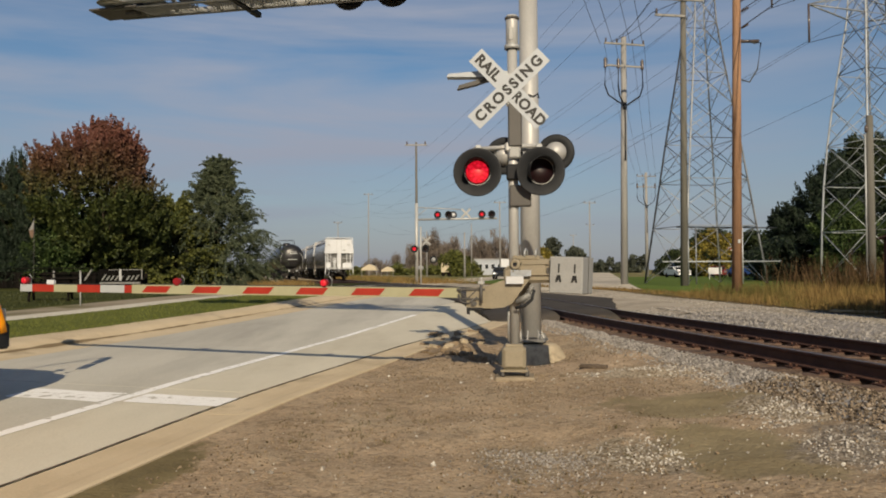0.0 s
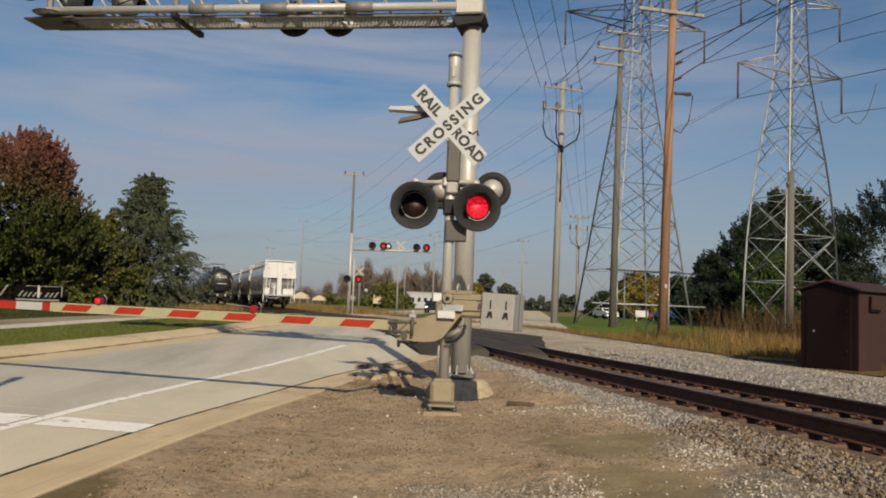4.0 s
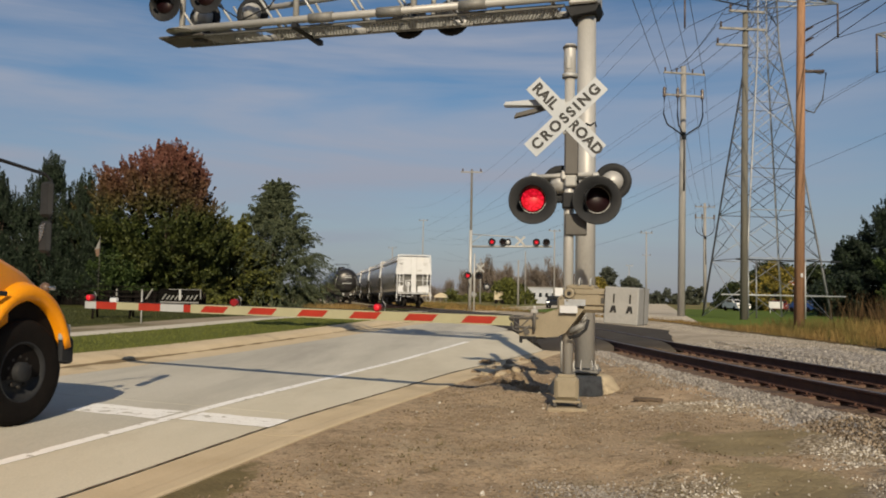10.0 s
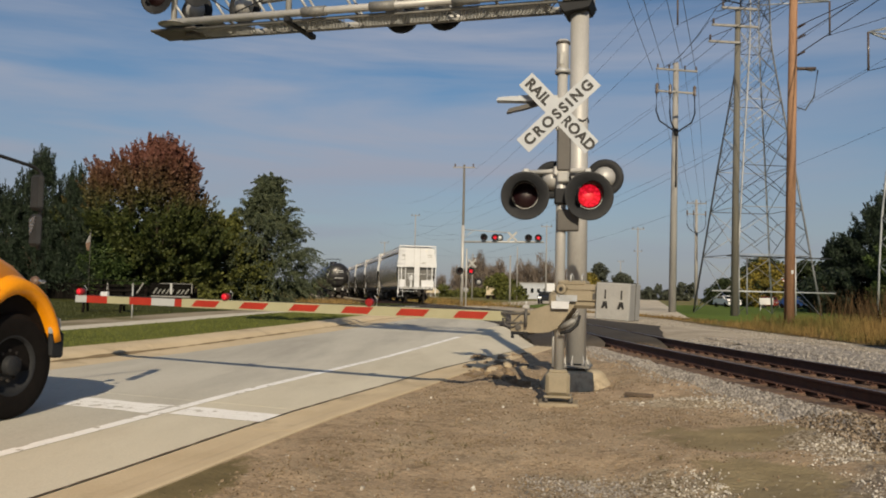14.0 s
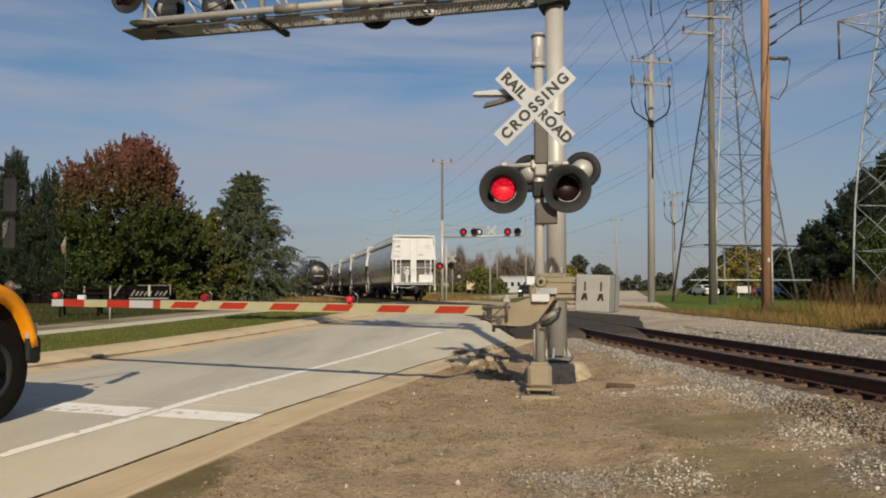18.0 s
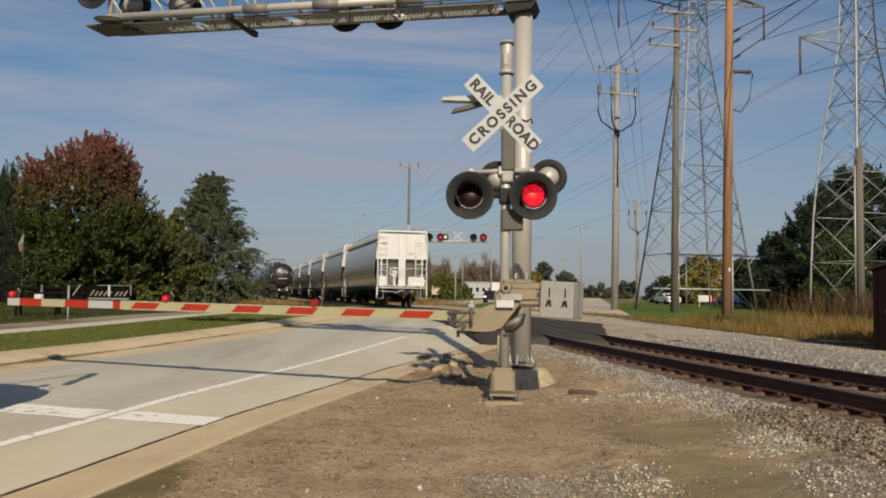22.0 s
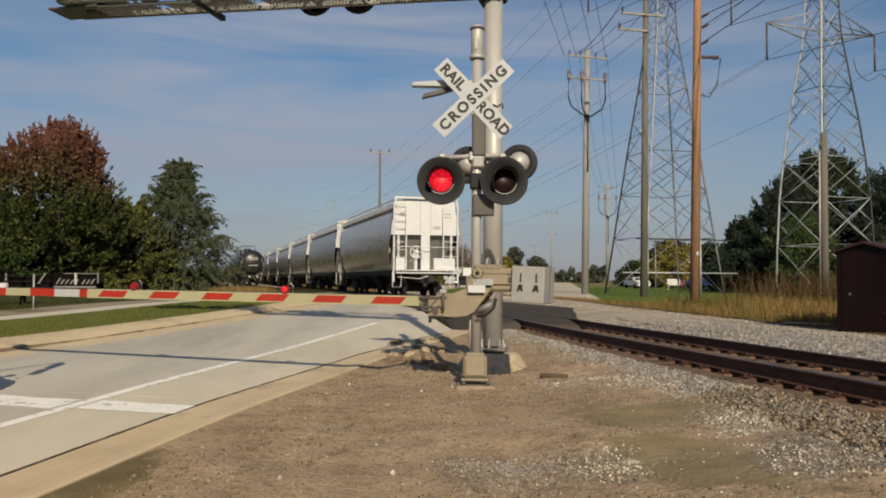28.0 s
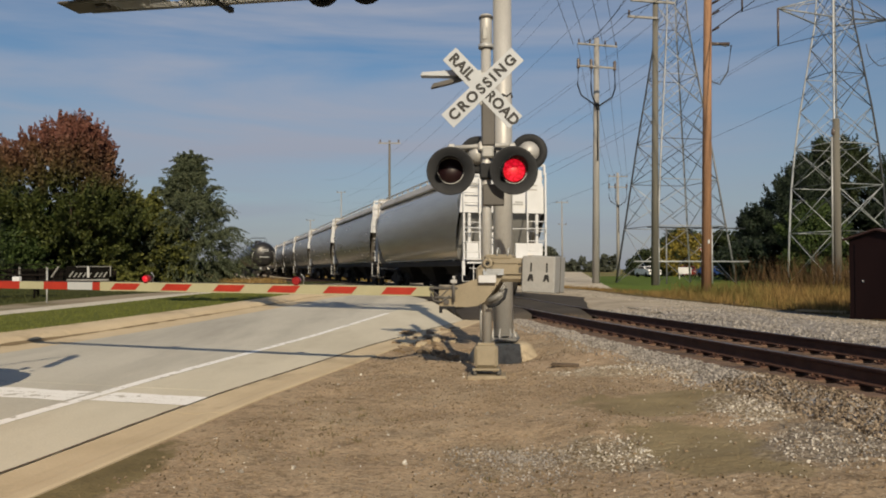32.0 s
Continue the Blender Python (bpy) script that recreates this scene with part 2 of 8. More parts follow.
def soil(name, patches):
    """Trodden dirt with patches of other soils: (x, y, rx, ry, turn, dark, light, grain) each with a ragged rim, and a speckle of grit."""
    m = surface(name, (0.175, 0.128, 0.080), (0.475, 0.362, 0.243), 1.9, 0.95, bump=1.0, fine=24, spots=(0.36, 0.29, 0.20), spot_scale=0.9,
                spot_lo=0.50, spot_hi=0.72, bump_dist=0.04, spec=0.06)
    n, l = m.node_tree.nodes, m.node_tree.links
    b = n["Principled BSDF"]
    colour = b.inputs["Base Color"].links[0].from_socket
    co = n.new("ShaderNodeTexCoord").outputs["Object"]

    def noise_tex(scale, detail=5, rough=0.6):
        t = n.new("ShaderNodeTexNoise")
        t.inputs["Scale"].default_value, t.inputs["Detail"].default_value, t.inputs["Roughness"].default_value = scale, detail, rough
        l.new(co, t.inputs["Vector"])
        return t.outputs["Fac"]

    def ramp(fac, p0, c0, p1, c1):
        r = n.new("ShaderNodeValToRGB")
        r.color_ramp.elements[0].position, r.color_ramp.elements[0].color = p0, (*c0, 1)
        r.color_ramp.elements[1].position, r.color_ramp.elements[1].color = p1, (*c1, 1)
        l.new(fac, r.inputs["Fac"])
        return r.outputs["Color"]

    def blend(fac, a, c):
        x = n.new("ShaderNodeMix")
        x.data_type = "RGBA"
        l.new(fac, x.inputs["Factor"])
        l.new(a, x.inputs["A"])
        l.new(c, x.inputs["B"])
        return x.outputs["Result"]

    # grit: scattered pale and dark grains
    v = n.new("ShaderNodeTexVoronoi")
    v.inputs["Scale"].default_value = 42
    l.new(co, v.inputs["Vector"])
    bw = n.new("ShaderNodeRGBToBW")
    l.new(v.outputs["Color"], bw.inputs[0])
    r = n.new("ShaderNodeMapRange")
    r.inputs["From Min"].default_value, r.inputs["From Max"].default_value, r.inputs["To Max"].default_value = 0.62, 0.74, 0.6
    l.new(bw.outputs[0], r.inputs["Value"])
    colour = blend(r.outputs["Result"], colour, ramp(noise_tex(60, 2), 0.42, (0.12, 0.088, 0.055), 0.58, (0.47, 0.39, 0.28)))
    # dark and pale blotches, a hand's width across
    for scale, lo, hi, most, tone in ((6.5, 0.53, 0.63, 0.5, (0.10, 0.073, 0.045)), (15.0, 0.56, 0.64, 0.55, (0.085, 0.062, 0.038)), (11.0, 0.58, 0.68, 0.4, (0.50, 0.42, 0.31))):
        r = n.new("ShaderNodeMapRange")
        r.inputs["From Min"].default_value, r.inputs["From Max"].default_value, r.inputs["To Max"].default_value = lo, hi, most
        l.new(noise_tex(scale, 6, 0.72), r.inputs["Value"])
        flat = n.new("ShaderNodeRGB")
        flat.outputs[0].default_value = (*tone, 1)
        colour = blend(r.outputs["Result"], colour, flat.outputs[0])
    rag = noise_tex(1.6, 7, 0.7)
    for x, y, rx, ry, turn, dark, light, grain in patches:
        mp = n.new("ShaderNodeMapping")
        mp.vector_type = "TEXTURE"
        mp.inputs["Location"].default_value, mp.inputs["Rotation"].default_value, mp.inputs["Scale"].default_value = (x, y, 0), (0, 0, radians(turn)), (rx, ry, 40)
        l.new(co, mp.inputs["Vector"])
        ln = n.new("ShaderNodeVectorMath")
        ln.operation = "LENGTH"
        l.new(mp.outputs["Vector"], ln.inputs[0])
        ad = n.new("ShaderNodeMath")
        ad.operation, ad.inputs[1].default_value = "MULTIPLY_ADD", 2.6
        l.new(rag, ad.inputs[0])
        l.new(ln.outputs["Value"], ad.inputs[2])
        rg = n.new("ShaderNodeMapRange")
        rg.inputs["From Min"].default_value, rg.inputs["From Max"].default_value = 2.42, 2.12
        l.new(ad.outputs[0], rg.inputs["Value"])
        if grain:
            v = n.new("ShaderNodeTexVoronoi")
            v.inputs["Scale"].default_value = grain
            l.new(co, v.inputs["Vector"])
            bw = n.new("ShaderNodeRGBToBW")
            l.new(v.outputs["Color"], bw.inputs[0])
            c = ramp(bw.outputs[0], 0.2, dark, 0.8, light)
        else:
            c = ramp(noise_tex(2.2, 6, 0.65), 0.3, dark, 0.72, light)
        colour = blend(rg.outputs["Result"], colour, c)
    l.new(colour, b.inputs["Base Color"])
    return m


MUD = ((0.172, 0.136, 0.079), (0.278, 0.230, 0.138))
PALE = ((0.14, 0.11, 0.072), (0.37, 0.315, 0.23))
GREYS = ((0.165, 0.127, 0.085), (0.345, 0.28, 0.195))
TAN = ((0.25, 0.182, 0.118), (0.50, 0.385, 0.265))
DIRT = soil("trodden_dirt", [
    (1.9, 11.3, 1.0, 0.8, 0, *TAN, 0), (2.55, 9.85, 0.85, 0.36, -20, (0.19, 0.15, 0.10), (0.46, 0.39, 0.285), 34), (0.70, 6.05, 0.55, 0.45, 0, *GREYS, 34), (1.55, 5.9, 0.42, 0.6, 10, *PALE, 34),
    (2.35, 7.75, 0.85, 0.62, 10, *MUD, 0), (2.15, 5.9, 0.55, 0.95, 0, *MUD, 0), (3.25, 7.25, 0.55, 0.7, -35, *PALE, 34), (3.0, 5.7, 0.5, 0.6, 0, (0.12, 0.10, 0.08), (0.30, 0.255, 0.195), 34),
    (-2.3, 5.0, 0.35, 1.6, -11, (0.12, 0.098, 0.052), (0.21, 0.17, 0.09), 0)])
GRAVEL = surface("pale_gravel", (0.25, 0.216, 0.168), (0.48, 0.425, 0.34), 1.2, 0.95, bump=1.0, fine=9, spots=(0.22, 0.19, 0.15),
                 spot_scale=0.5, spot_lo=0.52, spot_hi=0.75, bump_dist=0.04, spec=0.06)
BALLAST = surface("ballast_bed", (0.14, 0.13, 0.12), (0.37, 0.35, 0.325), 3.0, 0.95, bump=1.0, fine=16, bump_dist=0.05, spec=0.06)
FAR_ROAD = surface("far_road_concrete", (0.42, 0.37, 0.29), (0.56, 0.505, 0.41), 0.4, 0.9, bump=0.1, fine=40, spots=(0.28, 0.24, 0.18), spot_scale=0.08, spec=0.06)
PEBBLE_BROWN = surface("brown_ballast_stone", (0.060, 0.046, 0.033), (0.29, 0.235, 0.175), 5, 0.9, bump=0.3, fine=40, island=0.55, spec=0.06)
PALE_TIMBER = surface("weathered_timber", (0.22, 0.165, 0.09), (0.42, 0.33, 0.20), 3, 0.9, bump=0.4, fine=30, stretch=(0.3, 4, 4))
STAINED = surface("stained_ballast", (0.075, 0.052, 0.038), (0.20, 0.145, 0.108), 6.0, 0.95, bump=0.8, fine=26, bump_dist=0.02, spec=0.06)
PATH_DIRT = surface("path_grit", (0.20, 0.165, 0.115), (0.33, 0.285, 0.215), 0.8, 0.95, bump=0.4, fine=30, spots=(0.13, 0.12, 0.06), spot_scale=0.6, spec=0.06)
STONE = surface("ballast_stone", (0.13, 0.12, 0.11), (0.34, 0.32, 0.295), 5, 0.9, bump=0.3, fine=40, island=0.55, spec=0.06)
PEBBLE = surface("pale_pebble", (0.14, 0.12, 0.095), (0.53, 0.505, 0.455), 6, 0.9, bump=0.3, fine=40, island=0.6, spec=0.06)
# lawn by the left trees: part of its shade is in this darker green
LAWN_SHADED = surface("shaded_lawn", (0.024, 0.029, 0.008), (0.056, 0.062, 0.016), 0.3, 0.95, bump=0.6, fine=30, spots=(0.090, 0.088, 0.024),
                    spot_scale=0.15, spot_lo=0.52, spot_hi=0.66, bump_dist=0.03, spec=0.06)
DARK_GREY = surface("dark_grey_enamel", (0.055, 0.052, 0.048), (0.09, 0.086, 0.08), 5, 0.6, bump=0.05, fine=80)
LAWN_GREEN = surface("green_lawn", (0.062, 0.100, 0.018), (0.130, 0.180, 0.038), 0.35, 0.95, bump=0.6, fine=30, spots=(0.11, 0.13, 0.04),
                     spot_scale=0.12, spot_lo=0.55, spot_hi=0.75, bump_dist=0.03, spec=0.06)
GRASS_GROUND = surface("lawn_ground", (0.062, 0.076, 0.017), (0.125, 0.138, 0.036), 0.35, 0.95, bump=0.6, fine=30, spots=(0.17, 0.165, 0.055),
                       spot_scale=0.12, spot_lo=0.55, spot_hi=0.75, bump_dist=0.03, spec=0.06)
GRASS = surface("grass_blade", (0.066, 0.082, 0.018), (0.158, 0.170, 0.044), 1.0, 0.7, bump=0, island=0.6, spec=0.06)
DRY_GRASS = surface("dry_grass_blade", (0.105, 0.068, 0.025), (0.265, 0.178, 0.072), 0.6, 0.8, bump=0, island=0.7, spots=(0.105, 0.105, 0.034),
                    spot_scale=0.25, spot_lo=0.5, spot_hi=0.62, spec=0.06)
FIELD = surface("field_ground", (0.16, 0.13, 0.06), (0.25, 0.205, 0.10), 0.05, 0.95, bump=0.4, fine=8, spots=(0.07, 0.11, 0.03),
                spot_scale=0.025, spot_lo=0.45, spot_hi=0.6, spec=0.06)
DRY_GROUND = surface("dry_thatch", (0.115, 0.078, 0.034), (0.215, 0.155, 0.072), 1.2, 0.95, bump=0.6, fine=14, spots=(0.085, 0.085, 0.03), spot_scale=0.4, spec=0.05)
BRUSH = surface("dead_brush_stem", (0.035, 0.022, 0.012), (0.115, 0.075, 0.040), 0.8, 0.9, bump=0, island=0.7, spec=0.04)
RAIL_STEEL = surface("rusty_rail", (0.045, 0.022, 0.016), (0.115, 0.056, 0.038), 5, 0.75, 0.3, bump=0.25, fine=50)
RAIL_HEAD = surface("worn_rail_head", (0.10, 0.085, 0.078), (0.19, 0.165, 0.15), 4, 0.4, 0.8, bump=0.05, fine=40)
TIE = surface("creosote_tie", (0.055, 0.035, 0.025), (0.15, 0.095, 0.066), 6, 0.9, bump=0.6, fine=30, stretch=(1, 6, 1), random_ob=0.3, bump_dist=0.01)
DARK_GALV = surface("dull_galvanised", (0.13, 0.13, 0.125), (0.24, 0.24, 0.23), 5, 0.6, 0.3, bump=0.06, fine=40)
GALV = surface("galvanised_steel", (0.315, 0.325, 0.325), (0.455, 0.468, 0.468), 5, 0.55, 0.35, bump=0.06, fine=40)
MAST = surface("aluminium_mast", (0.335, 0.335, 0.325), (0.450, 0.450, 0.437), 2.5, 0.5, 0.25, bump=0.04, fine=60, stretch=(1, 1, 0.3))
BEIGE = surface("beige_enamel", (0.20, 0.172, 0.12), (0.28, 0.243, 0.175), 4, 0.55, 0.05, bump=0.05, fine=60, spots=(0.25, 0.21, 0.15),
                spot_scale=6, spot_lo=0.6, spot_hi=0.72)
GREY_BOX = surface("grey_enamel", (0.25, 0.255, 0.25), (0.34, 0.345, 0.335), 4, 0.5, 0.1, bump=0.04, fine=60)
BLACK = surface("matt_black_enamel", (0.011, 0.012, 0.014), (0.027, 0.029, 0.032), 5, 0.65, bump=0.05, fine=80, spec=0.2)
RUBBER = surface("black_rubber", (0.005, 0.0042, 0.004), (0.012, 0.010, 0.009), 8, 0.9, bump=0.15, fine=60, spec=0.12)
WHITE = surface("white_enamel", (0.475, 0.495, 0.515), (0.565, 0.585, 0.61), 3, 0.45, bump=0.03, fine=60, spots=(0.62, 0.60, 0.55),
                spot_scale=2, spot_lo=0.6, spot_hi=0.75)
SHEETING = surface("reflective_sheeting", (0.315, 0.345, 0.375), (0.385, 0.415, 0.45), 3, 0.5, bump=0.03, fine=200)
ARM_CREAM = surface("gate_cream", (0.26, 0.25, 0.155), (0.34, 0.33, 0.215), 3, 0.5, bump=0.03, fine=90)
ARM_WHITE = surface("gate_white", (0.30, 0.315, 0.32), (0.37, 0.385, 0.39), 3, 0.5, bump=0.03, fine=90)
ARM_RED = surface("gate_red", (0.24, 0.016, 0.008), (0.33, 0.027, 0.012), 3, 0.5, bump=0.03, fine=90)
# near-black boards: the shade under the trees is put into this colour
FENCE_DARK = surface("shade_dark_board", (0.004, 0.004, 0.0035), (0.012, 0.010, 0.009), 6, 0.95, bump=0.3, fine=20, random_ob=0.5, spec=0.03)
WEED = surface("small_weed", (0.06, 0.055, 0.024), (0.15, 0.125, 0.062), 2, 0.8, bump=0, island=0.6, spec=0.05)
GRAVEL_STONE = surface("strip_stone", (0.17, 0.157, 0.135), (0.42, 0.39, 0.34), 5, 0.9, bump=0.3, fine=40, island=0.6, spec=0.06)
INK = surface("black_ink", (0.010, 0.010, 0.010), (0.022, 0.022, 0.022), 5, 0.6, bump=0)
LENS = surface("dark_red_lens", (0.007, 0.002, 0.003), (0.014, 0.003, 0.005), 18, 0.42, bump=0.2, fine=50)
RED_PLASTIC = surface("red_lamp_plastic", (0.17, 0.009, 0.012), (0.26, 0.015, 0.018), 8, 0.3, bump=0.02)
LED = glow("lit_red_led", (1.0, 0.010, 0.030), 1.15)
WOOD_POLE = surface("treated_pole", (0.135, 0.078, 0.05), (0.36, 0.205, 0.115), 1.2, 0.85, bump=0.5, fine=18, stretch=(5, 5, 0.35), bump_dist=0.01,
                    spots=(0.13, 0.06, 0.03), spot_scale=0.9)
GREY_POLE = surface("weathered_pole", (0.17, 0.168, 0.162), (0.32, 0.315, 0.305), 1.2, 0.9, bump=0.4, fine=18, stretch=(5, 5, 0.3), bump_dist=0.01)
GREEN_POLE = surface("greenish_pole", (0.082, 0.079, 0.068), (0.155, 0.149, 0.130), 1.2, 0.9, bump=0.4, fine=18, stretch=(5, 5, 0.3))
WIRE = surface("weathered_wire", (0.05, 0.057, 0.064), (0.10, 0.112, 0.125), 2, 0.6, 0.3, bump=0)
# wide tone spread per member imitates sunlit and unlit faces of angle steel
TOWER = surface("tower_steel", (0.035, 0.040, 0.046), (0.37, 0.395, 0.425), 0.6, 0.5, 0.3, bump=0, random_ob=0.85)
INSULATOR = surface("brown_porcelain", (0.05, 0.035, 0.03), (0.11, 0.09, 0.08), 8, 0.25, bump=0)
# one maroon paint twice: shade is in the front's colour, light in the sides'
SHED_SHADED = surface("maroon_steel_shaded", (0.0065, 0.0019, 0.0021), (0.0115, 0.0034, 0.0035), 1.4, 0.6, 0.05, bump=0.08, fine=40, stretch=(1, 1, 0.4), spec=0.2)
SHED_LIT = surface("maroon_steel_lit", (0.030, 0.013, 0.012), (0.045, 0.021, 0.019), 1.4, 0.7, bump=0.08, fine=40)
HOPPER = surface("hopper_silver", (0.41, 0.385, 0.345), (0.55, 0.52, 0.475), 0.35, 0.22, 0.5, bump=0, fine=3, stretch=(1, 0.12, 1.2),
                 spots=(0.40, 0.37, 0.32), spot_scale=0.5, spot_lo=0.5, spot_hi=0.75, rough_var=0.04)
HOPPER_TAN = surface("hopper_grey", (0.29, 0.265, 0.23), (0.39, 0.36, 0.315), 0.35, 0.26, 0.42, bump=0, fine=3, stretch=(1, 0.12, 1.2),
                     spots=(0.26, 0.225, 0.185), spot_scale=0.45, spot_lo=0.5, spot_hi=0.7, rough_var=0.04)
HOPPER_ROOF = surface("hopper_roof", (0.42, 0.405, 0.38), (0.52, 0.505, 0.48), 0.8, 0.5, 0.1, bump=0.05, fine=14, spots=(0.30, 0.285, 0.26), spot_scale=1.2)
ROOF_RAIL = surface("roof_rail_paint", (0.45, 0.44, 0.42), (0.60, 0.59, 0.57), 2, 0.6, 0.1, bump=0.05, fine=30)
UNDER = surface("grimy_underframe", (0.012, 0.011, 0.010), (0.035, 0.031, 0.028), 3, 0.85, bump=0.3, fine=30)
TANK = surface("black_tank", (0.010, 0.010, 0.011), (0.026, 0.026, 0.028), 1.2, 0.35, bump=0.05, fine=15)
BUS = surface("bus_yellow", (0.66, 0.235, 0.005), (0.78, 0.295, 0.008), 1.5, 0.38, bump=0.0, fine=30, spec=0.32)
GLASS_DARK = surface("tinted_glass", (0.010, 0.012, 0.014), (0.020, 0.023, 0.026), 2, 0.08, bump=0, spec=0.6)
CHROME = surface("dull_chrome", (0.40, 0.40, 0.40), (0.55, 0.55, 0.55), 6, 0.25, 0.9, bump=0)
BARK = surface("bark", (0.045, 0.033, 0.024), (0.12, 0.09, 0.065), 3, 0.95, bump=0.8, fine=14, stretch=(3, 3, 0.5), bump_dist=0.03)


# ---- mesh building ----
class Shape:
    """Collects vertices and faces of one part."""

    def __init__(self):
        self.v, self.f, self.s = [], [], []

    def add(self, verts, faces, smooth=False, m=None):
        k = len(self.v)
        self.v += [tuple(m @ Vector(p)) for p in verts] if m else [tuple(p) for p in verts]
        self.f += [tuple(i + k for i in face) for face in faces]
        self.s += [smooth] * len(faces)
        return self

    def box(self, c, size, rz=0, bevel=0.0, m=None):
        hx, hy, hz = (d / 2 for d in size)
        b = min(bevel, hx * 0.9, hy * 0.9, hz * 0.9)
        mm = Matrix.Translation(c) @ Matrix.Rotation(radians(rz), 4, "Z")
        mm = m @ mm if m else mm
        if b <= 0:
            vs = [(x, y, z) for x in (-hx, hx) for y in (-hy, hy) for z in (-hz, hz)]
            return self.add(vs, [(0, 1, 3, 2), (4, 6, 7, 5), (0, 4, 5, 1), (2, 3, 7, 6), (0, 2, 6, 4), (1, 5, 7, 3)], False, mm)
        vs, idx = [], {}
        for sx in (-1, 1):
            for sy in (-1, 1):
                for sz in (-1, 1):
                    for a in range(3):
                        d = [hx, hy, hz]
                        q = [sx * (hx if a == 0 else hx - b), sy * (hy if a == 1 else hy - b), sz * (hz if a == 2 else hz - b)]
                        idx[sx, sy, sz, a] = len(vs)
                        vs.append(q)
        fs = []
        for a in range(3):
            for s in (-1, 1):
                o = [i for i in range(3) if i != a]
                ring = []
                for p, q in ((-1, -1), (1, -1), (1, 1), (-1, 1)):
                    key = [0, 0, 0]
                    key[a], key[o[0]], key[o[1]] = s, p, q
                    ring.append(idx[(*key, a)])
                fs.append(ring if (s > 0) == (a != 1) else ring[::-1])
        for a in range(3):
            o = [i for i in range(3) if i != a]
            for p in (-1, 1):
                for q in (-1, 1):
                    k0, k1 = [0, 0, 0], [0, 0, 0]
                    k0[a], k1[a] = -1, 1
                    k0[o[0]] = k1[o[0]] = p
                    k0[o[1]] = k1[o[1]] = q
                    fs.append((idx[(*k0, o[0])], idx[(*k1, o[0])], idx[(*k1, o[1])], idx[(*k0, o[1])]))
        for sx in (-1, 1):
            for sy in (-1, 1):
                for sz in (-1, 1):
                    fs.append(tuple(idx[sx, sy, sz, a] for a in range(3)))
        return self.add(vs, fs, False, mm)

    def cyl(self, p, q, r, r2=None, n=16, caps=True, m=None):
        p, q = Vector(p), Vector(q)
        r2 = r if r2 is None else r2
        t = (q - p).to_track_quat("Z", "Y").to_matrix()
        vs = []
        for c, rad in ((p, r), (q, r2)):
            for i in range(n):
                a = 2 * math.pi * i / n
                vs.append(c + t @ Vector((rad * math.cos(a), rad * math.sin(a), 0)))
        self.add(vs, [(i, (i + 1) % n, n + (i + 1) % n, n + i) for i in range(n)], True, m)
        if caps:
            k = len(self.v) - 2 * n
            self.f += [tuple(range(k + n - 1, k - 1, -1)), tuple(range(k + n, k + 2 * n))]
            self.s += [False, False]
        return self

    def lathe(self, profile, m=None, n=24, close=False):
        """Turns (radius, height) points round z."""
        vs = [(r * math.cos(2 * math.pi * i / n), r * math.sin(2 * math.pi * i / n), z) for r, z in profile for i in range(n)]
        k = len(profile)
        fs = [(j * n + i, j * n + (i + 1) % n, (j + 1) * n + (i + 1) % n, (j + 1) * n + i) for j in range(k - 1) for i in range(n)]
        if close:
            fs += [((k - 1) * n + i, (k - 1) * n + (i + 1) % n, (i + 1) % n, i) for i in range(n)]
        return self.add(vs, fs, True, m)

    def tube(self, pts, r, n=6, m=None, r_end=None):
        pts = [Vector(p) for p in pts]
        rows = []
        for i, p in enumerate(pts):
            d = (pts[min(i + 1, len(pts) - 1)] - pts[max(i - 1, 0)]).normalized()
            t = d.to_track_quat("Z", "Y").to_matrix()
            rr = r if r_end is None else r + (r_end - r) * i / (len(pts) - 1)
            rows.append([p + t @ Vector((rr * math.cos(2 * math.pi * k / n), rr * math.sin(2 * math.pi * k / n), 0)) for k in range(n)])
        vs = [v for row in rows for v in row]
        fs = [(i * n + k, i * n + (k + 1) % n, (i + 1) * n + (k + 1) % n, (i + 1) * n + k) for i in range(len(pts) - 1) for k in range(n)]
        fs += [tuple(range(n - 1, -1, -1)), tuple(range(len(vs) - n, len(vs)))]
        return self.add(vs, fs, True, m)

    def prism(self, poly, depth, m=None):
        """A polygon in x, z, thick along y from 0 to depth."""
        n = len(poly)
        vs = [(x, 0, z) for x, z in poly] + [(x, depth, z) for x, z in poly]
        fs = [tuple(range(n)), tuple(range(2 * n - 1, n - 1, -1))] + [(i, n + i, n + (i + 1) % n, (i + 1) % n) for i in range(n)]
        return self.add(vs, fs, False, m)

    def sweep(self, path, section, closed=True, smooth=False):
        """A section of (right, up) points carried along a level path of (x, y, z)."""
        rows = []
        for i, p in enumerate(path):
            a, b = path[max(i - 1, 0)], path[min(i + 1, len(path) - 1)]
            d = Vector((b[0] - a[0], b[1] - a[1], 0)).normalized()
            rgt = Vector((d.y, -d.x, 0))
            rows.append([Vector(p) + rgt * s + Vector((0, 0, u)) for s, u in section])
        k = len(section)
        vs = [v for row in rows for v in row]
        fs = [(i * k + j, i * k + (j + 1) % k, (i + 1) * k + (j + 1) % k, (i + 1) * k + j) for i in range(len(path) - 1) for j in range(k if closed else k - 1)]
        if closed:
            fs += [tuple(range(k)), tuple(range(len(vs) - 1, len(vs) - k - 1, -1))]
        return self.add(vs, fs, smooth)

    def mesh(self, name, material):
        me = bpy.data.meshes.new(name)
        me.from_pydata(self.v, [], self.f)
        me.polygons.foreach_set("use_smooth", self.s)
        me.materials.append(material)
        me.update()
        return me


